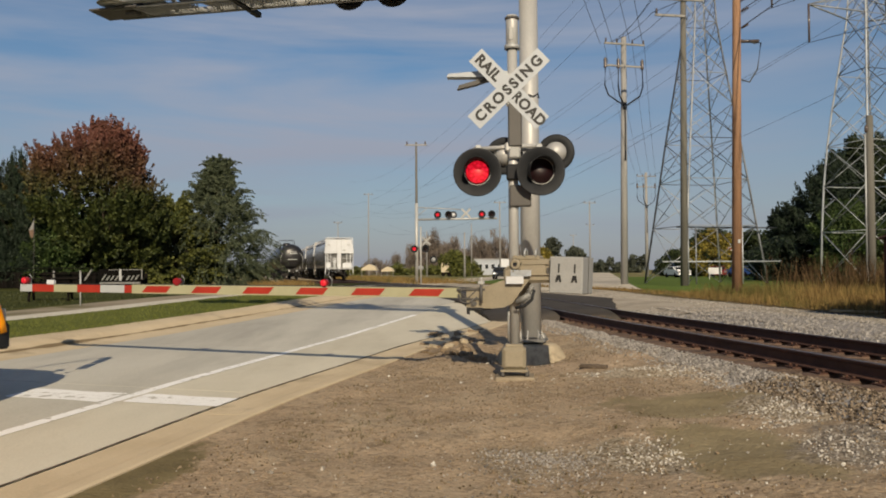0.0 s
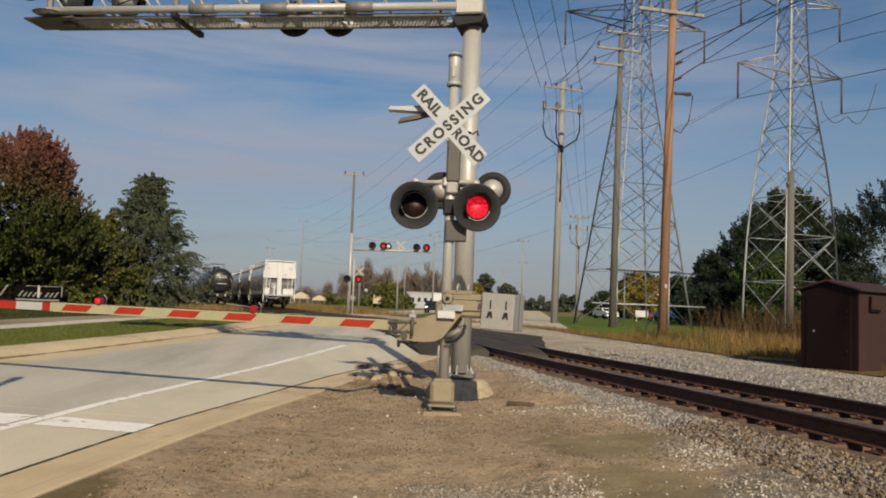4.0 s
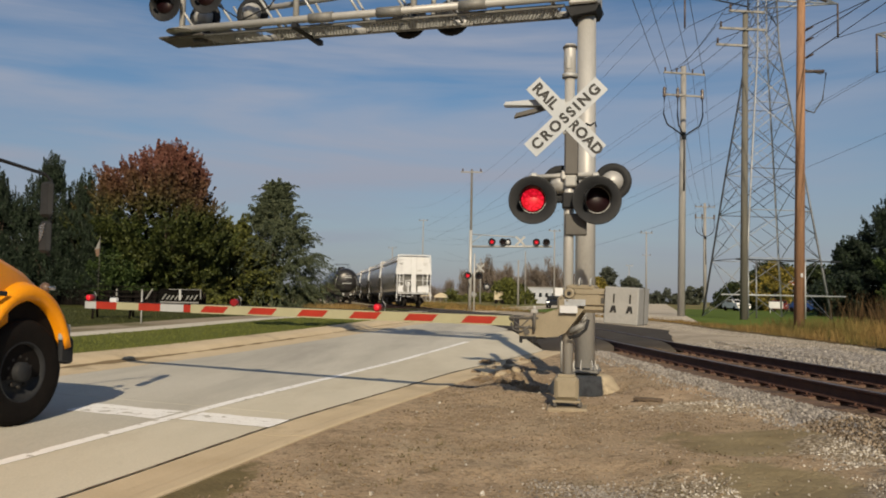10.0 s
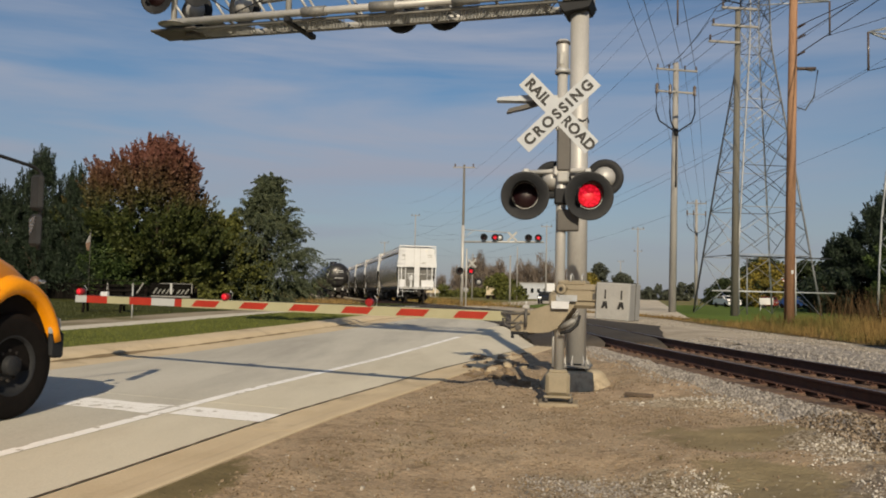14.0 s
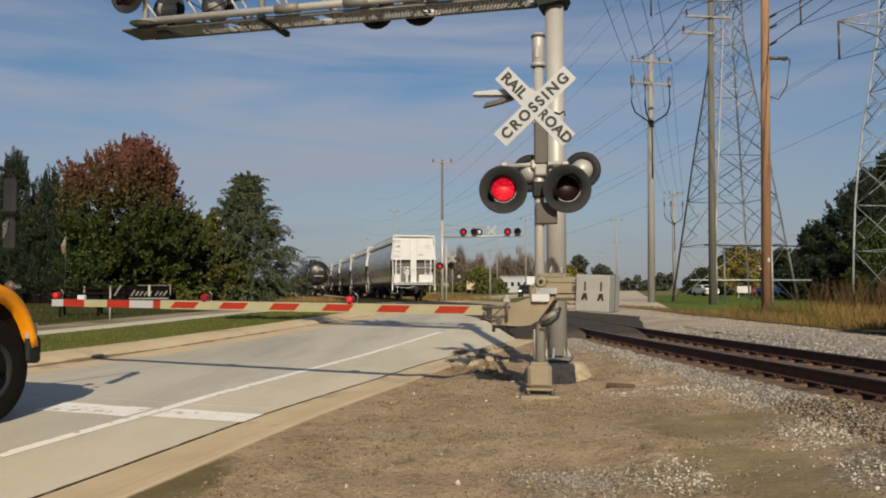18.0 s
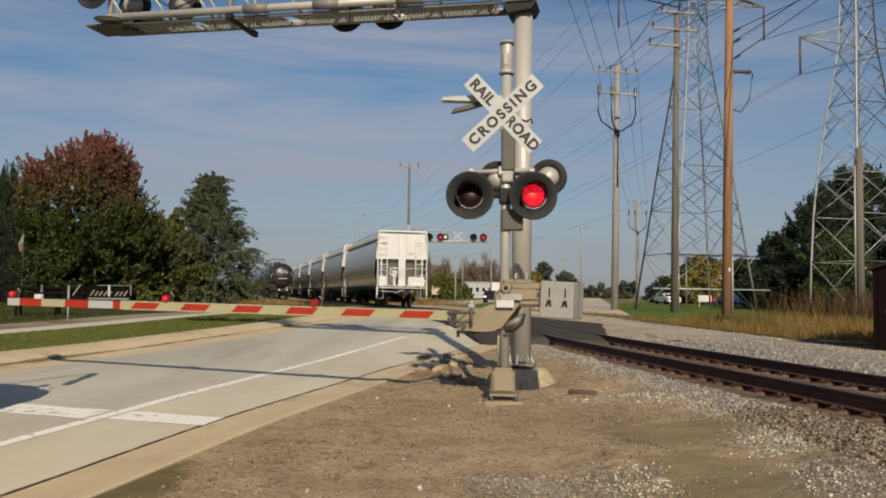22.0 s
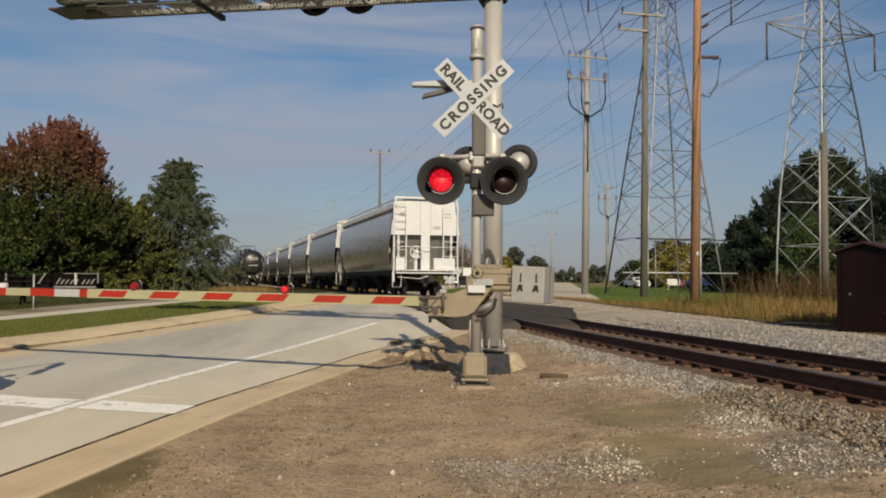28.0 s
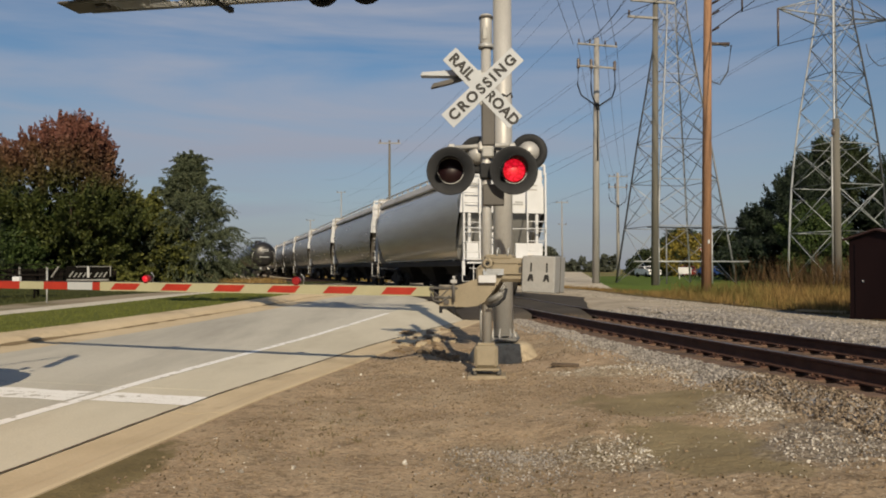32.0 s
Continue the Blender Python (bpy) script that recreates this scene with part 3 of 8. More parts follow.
def fix(me):
    """Turns all faces of a closed mesh outwards."""
    bm = bmesh.new()
    bm.from_mesh(me)
    bmesh.ops.recalc_face_normals(bm, faces=bm.faces)
    bm.to_mesh(me)
    bm.free()
    return me


def part(name, shape, material, parent, label=""):
    me = fix(shape.mesh(name, material)) if isinstance(shape, Shape) else shape
    ob = new(name, me)
    ob.parent = parent
    if label:
        tagged(ob, label)
    return ob


def empty(name, m, label="", category="", group="", kind=""):
    ob = new(name)
    ob.matrix_basis = m
    return tagged(ob, label, category, group, kind)


def thing(name, shape, material, label="", category="", group="", kind="", m=None, turn=True):
    me = shape.mesh(name, material)
    ob = new(name, fix(me) if turn else me)
    if m:
        ob.matrix_basis = m
    return tagged(ob, label, category, group, kind)


def text_mesh(words, size, material, name="lettering", spacing=1.0, depth=0.002):
    """Words as a flat mesh in x, y, centred."""
    cu = bpy.data.curves.new(name, "FONT")
    cu.body, cu.size, cu.align_x, cu.align_y, cu.space_character, cu.extrude = words, size, "CENTER", "CENTER", spacing, depth
    cu.offset = 0.0065 * size / 0.15
    tmp = new("tmp", cu)
    me = bpy.data.meshes.new_from_object(tmp.evaluated_get(bpy.context.evaluated_depsgraph_get()))
    bpy.data.objects.remove(tmp)
    me.materials.clear()
    me.materials.append(material)
    me.name = name
    return me


def smooth_curve(knots, step):
    """A smooth line through knots, by Catmull-Rom, resampled at about step metres."""
    pts = [Vector(k) for k in knots]
    pts = [2 * pts[0] - pts[1]] + pts + [2 * pts[-1] - pts[-2]]
    out = []
    for i in range(1, len(pts) - 2):
        a, b, c, d = pts[i - 1:i + 3]
        n = max(2, int((c - b).length / step * 2))
        for k in range(n):
            t = k / n
            out.append(0.5 * (2 * b + (c - a) * t + (2 * a - 5 * b + 4 * c - d) * t * t + (3 * b - a - 3 * c + d) * t ** 3))
    out.append(pts[-2])
    even, left = [out[0]], 0.0
    for p, q in zip(out, out[1:]):
        seg = (q - p).length
        while left + seg >= step:
            k = (step - left) / seg
            p = p + (q - p) * k
            even.append(p)
            seg = (q - p).length
            left = 0.0
        left += seg
    return even


# ---- the plan ----
# main track: knots of its centre line at rail-top height
TRACK_KNOTS = [(6.9, -14, .62), (6.0, -3, .62), (5.05, 6, .60), (4.35, 13, .54), (3.68, 20, .49), (2.95, 28, .49), (1.62, 34, .54), (0.1, 40.3, .58),
               (-3.35, 54.8, .60), (-11.8, 90.5, .60), (-19.5, 123, .60), (-38, 201, .60), (-58, 285, .60)]
TRACK = smooth_curve(TRACK_KNOTS, 0.25)
TRACK_S = [0.25 * i for i in range(len(TRACK))]
TXY = np.array([(p.x, p.y) for p in TRACK])


def on_track(s):
    """Place and heading at s metres along the main track."""
    k = min(max(s / 0.25, 0), len(TRACK) - 2)
    i = int(k)
    a, b = TRACK[i], TRACK[i + 1]
    return a + (b - a) * (k - i), (b - a).normalized()


def track_side(x, y):
    """Signed distance from the main track (right of it is positive) and the rail height there."""
    d = (TXY[:, 0] - x) ** 2 + (TXY[:, 1] - y) ** 2
    i = int(np.argmin(d))
    a, b = TRACK[max(i - 1, 0)], TRACK[min(i + 1, len(TRACK) - 1)]
    t = (b - a)
    return ((x - TRACK[i].x) * t.y - (y - TRACK[i].y) * t.x) / math.hypot(t.x, t.y), TRACK[i].z


def drift(a):
    """How far the kerb line stands off its straight course, along the road."""
    return float(np.interp(a, [-20, 5, 8, 9.3, 11.1, 13.8, 16.5, 19, 21], [-0.13, -0.12, -0.09, 0.01, 0.12, 0.25, 0.55, 1.0, 1.15]))


def level(y):
    return float(np.interp(y, [-60, 0, 6, 10, 16, 22, 28, 40, 60, 3000], [0.0, 0.02, 0.05, 0.11, 0.14, 0.24, 0.38, 0.46, 0.40, 0.40]))


def height(x, y):
    """Height of the ground."""
    g = level(y)
    if -20 < x < 30 and -20 < y < 60:
        s, _ = track_side(x, y)
        k = min(max((s + 2.2) / 3.0, 0), 1)
        g += (max(g, 0.42) - g) * k * k * (3 - 2 * k)
        if y < 19:
            g += max(0.0, float(np.interp(s, [-4.6, -3.4, -2.4, -1.5, -1.0], [0.0, 0.13, 0.205, 0.285, 0.31])) - g)
    elif x >= 0 and y < 60:
        g = max(g, 0.42)
    return g


# the road: a straight line, u along it and n across to the right
RU, RN = Vector((0.196, 0.981, 0)).normalized(), Vector((0.981, -0.196, 0)).normalized()


def fall(across, y):
    """The road's cross fall: it rises from the near kerb to the far one, and what lies beyond keeps that height."""
    return 0.0147 * max(0.0, min(-across, 9.8) - 3.3) * (1.5 - level(y))


def road_at(along, across, lift=0.0):
    p = RU * along + RN * across
    return Vector((p.x, p.y, level(p.y) + fall(across, p.y) + lift))


def strip(name, along, across, lift, material, label, category, kind="structure", flat=True):
    """A sheet draped on the ground beside the road."""
    vs, fs = [], []
    for a in along:
        for c in across:
            p = RU * a + RN * c
            vs.append((p.x, p.y, (level(p.y) + fall(c, p.y) if flat else height(p.x, p.y)) + lift))
    k = len(across)
    for i in range(len(along) - 1):
        for j in range(k - 1):
            fs.append((i * k + j, i * k + j + 1, (i + 1) * k + j + 1, (i + 1) * k + j))
    s = Shape()
    s.add(vs, fs, True)
    return thing(name, s, material, label, category, kind=kind, turn=False)


def frange(a, b, step):
    n = max(1, int(round((b - a) / step)))
    return [a + (b - a) * i / n for i in range(n + 1)]


# ---- ground ----
def build_ground():
    half = [0, 2, 4, 6, 8, 10, 13, 16, 20, 25, 30, 38, 48, 60, 80, 110, 160, 240, 400, 700, 1200, 2200]
    xs = sorted({-h for h in half} | set(half))
    ys = [-2200, -900, -300, -100, -40, -20, -12] + frange(-8, 40, 2) + [44, 50, 60, 75, 95, 125, 170, 240, 340, 500, 800, 1300, 2200]
    s = Shape()
    vs = [(x, y, height(x, y) - (0.30 if -14 < y < 62 and -30 < x < 30 and abs(track_side(x, y)[0]) < 4.5 else 0.07)) for y in ys for x in xs]
    k = len(xs)
    s.add(vs, [(j * k + i, j * k + i + 1, (j + 1) * k + i + 1, (j + 1) * k + i) for j in range(len(ys) - 1) for i in range(k - 1)], True)
    thing("ground", s, FIELD, "flat open ground of dry and green grass reaching the horizon", "ground", kind="structure", turn=False)


def by_track(name, s_list, y0, y1, lift, material, label, category, rise=None, step=1.0):
    """A sheet beside the main track, given by distances across it; rise gives heights below the rail instead of the ground's."""
    rows = [i for i, p in enumerate(TRACK) if y0 <= p.y <= y1][:: max(1, int(step / 0.25))]
    vs, fs = [], []
    for i in rows:
        a, b = TRACK[max(i - 1, 0)], TRACK[min(i + 1, len(TRACK) - 1)]
        d = (b - a).normalized()
        rgt = Vector((d.y, -d.x, 0)).normalized()
        for j, sv in enumerate(s_list(TRACK[i].y) if callable(s_list) else s_list):
            p = TRACK[i] + rgt * sv
            z = TRACK[i].z + rise[j] if rise and rise[j] is not None else height(p.x, p.y) + lift
            vs.append((p.x, p.y, z))
    k = len(vs) // len(rows)
    for i in range(len(rows) - 1):
        for j in range(k - 1):
            fs.append((i * k + j, i * k + j + 1, (i + 1) * k + j + 1, (i + 1) * k + j))
    s = Shape()
    s.add(vs, fs, True)
    return thing(name, s, material, label, category, kind="structure", turn=False)


def gravel_edge(y):
    """How far right of the track the gravel gives way to dry grass."""
    return float(np.interp(y, [8, 14, 16, 20, 24, 29, 36, 44], [5.2, 5.1, 5.2, 5.4, 5.5, 5.75, 7.4, 7.6])) + 0.16 * noise.noise(Vector((y * 0.9, 5, 2)))


def verge_z(x, y):
    """Height of the dirt verge: low ridges, and a small bank along the kerb."""
    a = x * RU.x + y * RU.y
    c = x * RN.x + y * RN.y - drift(a)
    bank = -0.05 * math.exp(-((c + 2.9) / 0.45) ** 2) * min(max((y - 8) / 4, 0), 1)
    rough = 0.04 * noise.noise(Vector((x * 0.9, y * 0.9, 3))) + 0.020 * noise.noise(Vector((x * 2.6, y * 2.6, 7))) + 0.008 * noise.noise(Vector((x * 7, y * 7, 5)))
    edge = min(max((c + 3.2) / 0.4, 0), 1)
    bank += 0.15 * math.exp(-((c + 2.55) / 0.40) ** 2) * math.exp(-((y - 13.2) / 1.7) ** 2)
    dip = -0.14 * math.exp(-((x - 1.35) / 0.75) ** 2 - ((y - 12.5) / 0.9) ** 2)
    return height(x, y) + 0.03 + bank * edge + rough * edge + dip


def build_verge():
    rows, cols = frange(-12, 1.5, 0.3)[:-1] + frange(1.5, 21.5, 0.09), [-3.25, -3.16] + frange(-3.05, 5.2, 0.09)
    vs = []
    for a in rows:
        for c in cols:
            p = RU * a + RN * (c + drift(a) * min(max((-c - 0.8) / 2.4, 0), 1))
            vs.append((p.x, p.y, verge_z(p.x, p.y)))
    k = len(cols)
    s = Shape()
    keep = [track_side(v[0], v[1])[0] < -1.3 for v in vs]
    s.add(vs, [(i * k + j, i * k + j + 1, (i + 1) * k + j + 1, (i + 1) * k + j) for i in range(len(rows) - 1) for j in range(k - 1) if keep[i * k + j + 1]], True)
    thing("verge", s, DIRT, "bare trodden brown dirt verge with stones", "verge", kind="structure", turn=False)


build_ground()
LAWN_C = [-60, -45, -34, -26, -20, -16.13]
strip("lawn", frange(-40, 58, 2), LAWN_C, 0.10, LAWN_SHADED, "lawn beyond the concrete path, coloured dark for shade", "lawn")
strip("median_grass", frange(-40, 36, 1), [-13.16, -12.3, -11.4, -10.5, -9.62], 0.145, GRASS_GROUND, "mown grass strip between road and pale path", "grass strip")
strip("path", frange(-40, 46, 2), [-14.45, -13.8, -13.2], 0.115, PALE_CONCRETE, "pale concrete path beyond the grass strip", "path")
strip("path_margin", frange(-40, 46, 2), [-16.1, -15.3, -14.47], 0.110, PATH_DIRT, "gritty brown-grey margin along the pale path", "path")
build_verge()
by_track("gravel_strip", [3.9, 4.8, 5.6, 6.8, 7.6], -14, 75, 0.03, GRAVEL, "pale gravel service strip beside the track", "gravel")
by_track("gravel_apron", [0.85, 1.28, 1.5, 2.0, 2.6, 3.2, 3.95], 19.45, 46, 0.034, GRAVEL, "pale gravel beside the asphalt crossing", "gravel", rise=[-0.19, -0.166, -0.126, -0.096, None, None, None])
by_track("right_lawn", [9.2, 12, 18, 28, 45, 70], -14, 110, 0.03, LAWN_GREEN, "green lawn beyond the gravel strip", "lawn", step=3)
by_track("dry_verge", lambda y: (gravel_edge(y), 8.2, 9.3), -14, 110, 0.05, DRY_GROUND, "strip of dry yellow grass along the gravel", "verge")
by_track("left_gravel", [-7.0, -5.0, -3.6, -2.5], 62, 200, 0.03, GRAVEL, "pale gravel between the tracks", "gravel", step=3)
by_track("far_gravel", [2.4, 4.5, 7.0], 75, 200, 0.03, FIELD, "dry grass beside the far track", "verge", step=3)


# ---- road ----
def build_road():
    bed = strip("road", frange(-30, 31, 1), [-8.88, -6.5, -5.09, -4.0], 0.006, SEALANT, "pale concrete road with sealed joints leading to the rails", "road")
    base = bed
    for col, (c0, c1) in enumerate(((-8.49, -5.09), (-5.08, -3.855))):
        a = -28.0
        while a < 31:
            b = a + 4.57
            p = RU * (b - 0.3) + RN * ((c0 + c1) / 2)
            sd, _ = track_side(p.x, p.y)
            if sd > -2.3:
                b -= (sd + 2.3) * 1.2
                if b - a < 0.6:
                    break
            s = Shape()
            vs, fs = [], []
            rows = frange(a + 0.006, b - 0.006, 1.15)
            for lift in (0.03, 0.0):
                for q in rows:
                    for c in (c0, c1):
                        w = RU * q + RN * (c + (drift(q) if c > -5 else 0))
                        vs.append((w.x, w.y, level(w.y) + fall(c, w.y) + lift))
            r = len(rows)
            for i in range(r - 1):
                fs.append((2 * i, 2 * i + 1, 2 * i + 3, 2 * i + 2))
            o = 2 * r
            for i in range(r - 1):
                fs.append((2 * i, 2 * i + 2, o + 2 * i + 2, o + 2 * i))
                fs.append((2 * i + 3, 2 * i + 1, o + 2 * i + 1, o + 2 * i + 3))
            fs.append((1, 0, o, o + 1))
            fs.append((2 * r - 2, 2 * r - 1, o + 2 * r - 1, o + 2 * r - 2))
            s.add(vs, fs)
            ob = new("slab", s.mesh("slab", SHOULDER if col else CONCRETE))
            ob.parent = base
            a += 4.57
            if sd > -2.3:
                break
    jt = Shape()
    rows = frange(-14, 19, 0.08)
    vs = []
    for q in rows:
        for c in (-3.850 - 0.012 * noise.noise(Vector((q * 5, 2, 0))) - 0.014 * max(0, noise.noise(Vector((q * 1.3, 4, 0)))), -3.828 + 0.012 * noise.noise(Vector((q * 6, 8, 0)))):
            w = RU * q + RN * (c + drift(q))
            vs.append((w.x, w.y, level(w.y) + fall(c, w.y) + 0.033))
    jt.add(vs, [(2 * i, 2 * i + 1, 2 * i + 3, 2 * i + 2) for i in range(len(rows) - 1)])
    part("joint_filler", jt.mesh("joint_filler", JOINT), JOINT, base, "dark crumbling joint between slab and gutter")
    # painted lines
    ln = Shape()
    for a0, a1 in ((-20, 21.5),):
        rows = frange(a0, a1, 0.5)
        vs = []
        for q in rows:
            for c in (-5.152, -5.012):
                w = RU * q + RN * c
                vs.append((w.x, w.y, level(w.y) + fall(c, w.y) + 0.034))
        ln.add(vs, [(2 * i, 2 * i + 1, 2 * i + 3, 2 * i + 2) for i in range(len(rows) - 1)])
    part("lane_line", ln.mesh("lane_line", PAINT), PAINT, base, "narrow white painted line")
    bar = Shape()
    rng = random.Random(7)
    for c0, c1, a0, a1 in ((-6.34, -5.19, 7.60, 8.14), (-4.97, -3.90, 7.66, 8.16)):
        # worn into strips by cracks that wander along it
        cuts = [a0, a0 + 0.17 + rng.uniform(-.02, .02), a0 + 0.33 + rng.uniform(-.02, .02), a1]
        cols = frange(c0, c1, 0.06)
        for k in range(3):
            vs = []
            for c in cols:
                lo = cuts[k] + (0.05 * noise.noise(Vector((c * 2.2, k, 1))) + 0.012 * noise.noise(Vector((c * 14, k, 4))))
                hi = cuts[k + 1] + (0.05 * noise.noise(Vector((c * 2.2, k + 1, 1))) + 0.012 * noise.noise(Vector((c * 14, k + 1, 4)))) - 0.004 - 0.014 * max(0, noise.noise(Vector((c * 5, k, 9))))
                for a in (lo, hi):
                    w = RU * a + RN * c
                    vs.append((w.x, w.y, level(w.y) + fall(c, w.y) + 0.035))
            bar.add(vs, [(2 * i, 2 * i + 2, 2 * i + 3, 2 * i + 1) for i in range(len(cols) - 1)])
    part("stop_bar", bar.mesh("stop_bar", PAINT), PAINT, base, "cracked white painted stop bar")


build_road()


def curb(name, profile, a0, a1, label):
    """A kerb with its gutter, in casting lengths with open joints."""
    q = a0
    root = None
    while q < a1:
        rows = frange(q + 0.006, min(q + 3.05, a1) - 0.006, 1.0)
        s = Shape()
        vs = []
        for a in rows:
            for c, z in profile:
                w = RU * a + RN * (c + (drift(a) if c > -5 else 0))
                vs.append((w.x, w.y, level(w.y) + fall(c, w.y) + z))
        k = len(profile)
        fs = [(i * k + j, i * k + (j + 1) % k, (i + 1) * k + (j + 1) % k, (i + 1) * k + j) for i in range(len(rows) - 1) for j in range(k)]
        fs += [tuple(range(k)), tuple(range((len(rows) - 1) * k + k - 1, (len(rows) - 1) * k - 1, -1))]
        s.add(vs, fs)
        if root is None:
            root = thing(name, s, GUTTER, label, "kerb", kind="structure")
        else:
            part("kerb_length", s, GUTTER, root)
        q += 3.05


FAR_KERB = [(-8.50, -0.1), (-8.50, 0.03), (-8.72, 0.022), (-9.02, 0.026), (-9.09, 0.042), (-9.15, 0.075), (-9.23, 0.125), (-9.31, 0.148), (-9.42, 0.157), (-9.81, 0.163), (-9.81, -0.1)]
SILT = surface("gutter_silt", (0.155, 0.115, 0.068), (0.26, 0.20, 0.125), 3.0, 0.95, bump=0.4, fine=40, spec=0.05)
curb("near_kerb", [(-3.812, -0.1), (-3.812, 0.03), (-3.60, 0.026), (-3.45, 0.034), (-3.38, 0.046), (-3.27, 0.05), (-3.24, 0.04), (-3.24, -0.1)], -14, 20.6,
     "low tan concrete kerb and gutter beside the dirt verge")
curb("far_kerb", FAR_KERB, -20, 36,
     "tan concrete kerb along the grass strip")


def kerb_silt():
    """Brown silt and tyre grime along the foot of the far kerb, of uneven width."""
    line = [(c, z) for c, z in FAR_KERB[1:-1]][::-1]
    vs, rows = [], frange(2, 30, 0.12)
    for a in rows:
        w = 0.30 + 0.8 * noise.noise(Vector((a * 0.45, 3, 1))) + 0.35 * noise.noise(Vector((a * 2.3, 7, 1))) - 0.5 * max(0, (a - 15) / 10)
        w = min(max(w, 0.03), 1.0)
        for c in (-9.10 + 0.10 * w, -9.10, -9.10 - 0.05 * w - 0.01):
            p = RU * a + RN * c
            z = float(np.interp(c, [q[0] for q in line], [q[1] for q in line]))
            vs.append((p.x, p.y, level(p.y) + fall(c, p.y) + z + 0.006))
    s = Shape()
    s.add(vs, [(3 * i + j, 3 * i + j + 1, 3 * i + j + 4, 3 * i + j + 3) for i in range(len(rows) - 1) for j in range(2)], True)
    thing("gutter_silt", s, SILT, "brown silt along the foot of the far kerb", "silt", kind="structure", turn=False)


kerb_silt()


# ---- crossing surface and track ----
def build_crossing():
    bands = ((-2.5, -0.86), (-0.66, 0.66), (0.86, 3.4))
    root = None
    for k, (c0, c1) in enumerate(bands):
        y0, y1 = (19.6, 62) if k < 2 else (20.6, 62)
        rows = [i for i, p in enumerate(TRACK) if y0 <= p.y <= y1]
        rows = rows[:16:2] + rows[16::4]
        cols = frange(c0, c1, 0.75)
        vs = []
        for z in (0, -0.25):
            for i in rows:
                a, b = TRACK[i - 1], TRACK[i + 1]
                d = (b - a).normalized()
                rgt = Vector((d.y, -d.x, 0)).normalized()
                near = (TRACK[i] + rgt * c0).dot(Vector((RN.x, RN.y, 0)))
                wide = min(c1 - c0, max(0.05, (0.35 + 0.09 * math.sin(0.11 * i) + 0.05 * math.sin(0.29 * i + 1) - near) / rgt.dot(Vector((RN.x, RN.y, 0))))) if k == 2 else c1 - c0
                for j in range(len(cols)):
                    c = c0 + wide * j / (len(cols) - 1)
                    p = TRACK[i] + rgt * c
                    g = height(p.x, p.y)
                    zz = TRACK[i].z - 0.005
                    f = min(max((abs(c) - 1.6) / 1.6, 0), 1)
                    zz += (g + 0.05 - zz) * f
                    ramp = min(max((TRACK[i].y - y0 - 0.25 * math.sin(2.3 * c + k)) / (1.5 if k < 2 else 0.8), 0), 1)
                    foot = TRACK[i].z - 0.21 - 0.17 * max(0, abs(c) - 1.3) * (k == 0)
                    zz = foot + (zz - foot) * (1 - (1 - ramp) ** 2)
                    vs.append((p.x, p.y, zz + z))
        n, r = len(cols), len(rows)
        o = n * r
        fs = [(i * n + j, i * n + j + 1, (i + 1) * n + j + 1, (i + 1) * n + j) for i in range(r - 1) for j in range(n - 1)]
        fs += [] if k == 2 else [(j + 1, j, o + j, o + j + 1) for j in range(n - 1)]
        fs += [((i + 1) * n, i * n, o + i * n, o + (i + 1) * n) for i in range(r - 1)] if k < 2 else []
        s = Shape()
        s.add(vs, fs, True)
        if root is None:
            root = thing("crossing_pavement", s, ASPHALT, "dark asphalt crossing between and beside the rails", "road", kind="structure", turn=False)
        else:
            part("asphalt_panel", s.mesh("asphalt_panel", ASPHALT), ASPHALT, root)


build_crossing()
# roads beyond the crossing
def far_road(name, c0, c1, a0, a1, label):
    s = Shape()
    rows = frange(a0, a1, 12)
    vs = []
    for a in rows:
        for c in (c0, c1):
            w = RU * a + RN * c
            vs.append((w.x, w.y, height(w.x, w.y) + 0.05))
    s.add(vs, [(2 * i, 2 * i + 1, 2 * i + 3, 2 * i + 2) for i in range(len(rows) - 1)], True)
    thing(name, s, FAR_ROAD, label, "road", kind="structure", turn=False)


far_road("road_beyond", -6.5, 1.8, 40, 700, "pale road running on beyond the crossing")
far_road("road_opposite", -18.5, -12.0, 52, 500, "pale opposite roadway beyond the crossing")

RAIL_SECTION = [(-0.075, -0.18), (-0.075, -0.165), (-0.012, -0.14), (-0.009, -0.045), (-0.036, -0.03), (-0.036, -0.004), (-0.03, 0.0),
                (0.03, 0.0), (0.036, -0.004), (0.036, -0.03), (0.009, -0.045), (0.012, -0.14), (0.075, -0.165), (0.075, -0.18)]
RAIL_SECTION = [(x, z * 0.88) for x, z in RAIL_SECTION]


def offset_path(path, side, drop=0.0):
    out = []
    for i, p in enumerate(path):
        a, b = path[max(i - 1, 0)], path[min(i + 1, len(path) - 1)]
        d = Vector((b[0] - a[0], b[1] - a[1], 0)).normalized()
        out.append((p[0] + d.y * side, p[1] - d.x * side, p[2] - drop))
    return out


BED_S = [-1.95, -1.7, -1.45, -1.28, -1.1, -0.95, -0.90, -0.62, -0.57, 0, 0.52, 0.57, 0.88, 0.94, 1.28, 1.5, 2.0, 2.6, 3.2, 4.0]
BED_Z = [-0.40, -0.30, -0.225, -0.188, -0.186, -0.186, -0.25, -0.25, -0.186, -0.182, -0.186, -0.25, -0.25, -0.186, -0.17, -0.13, -0.10]


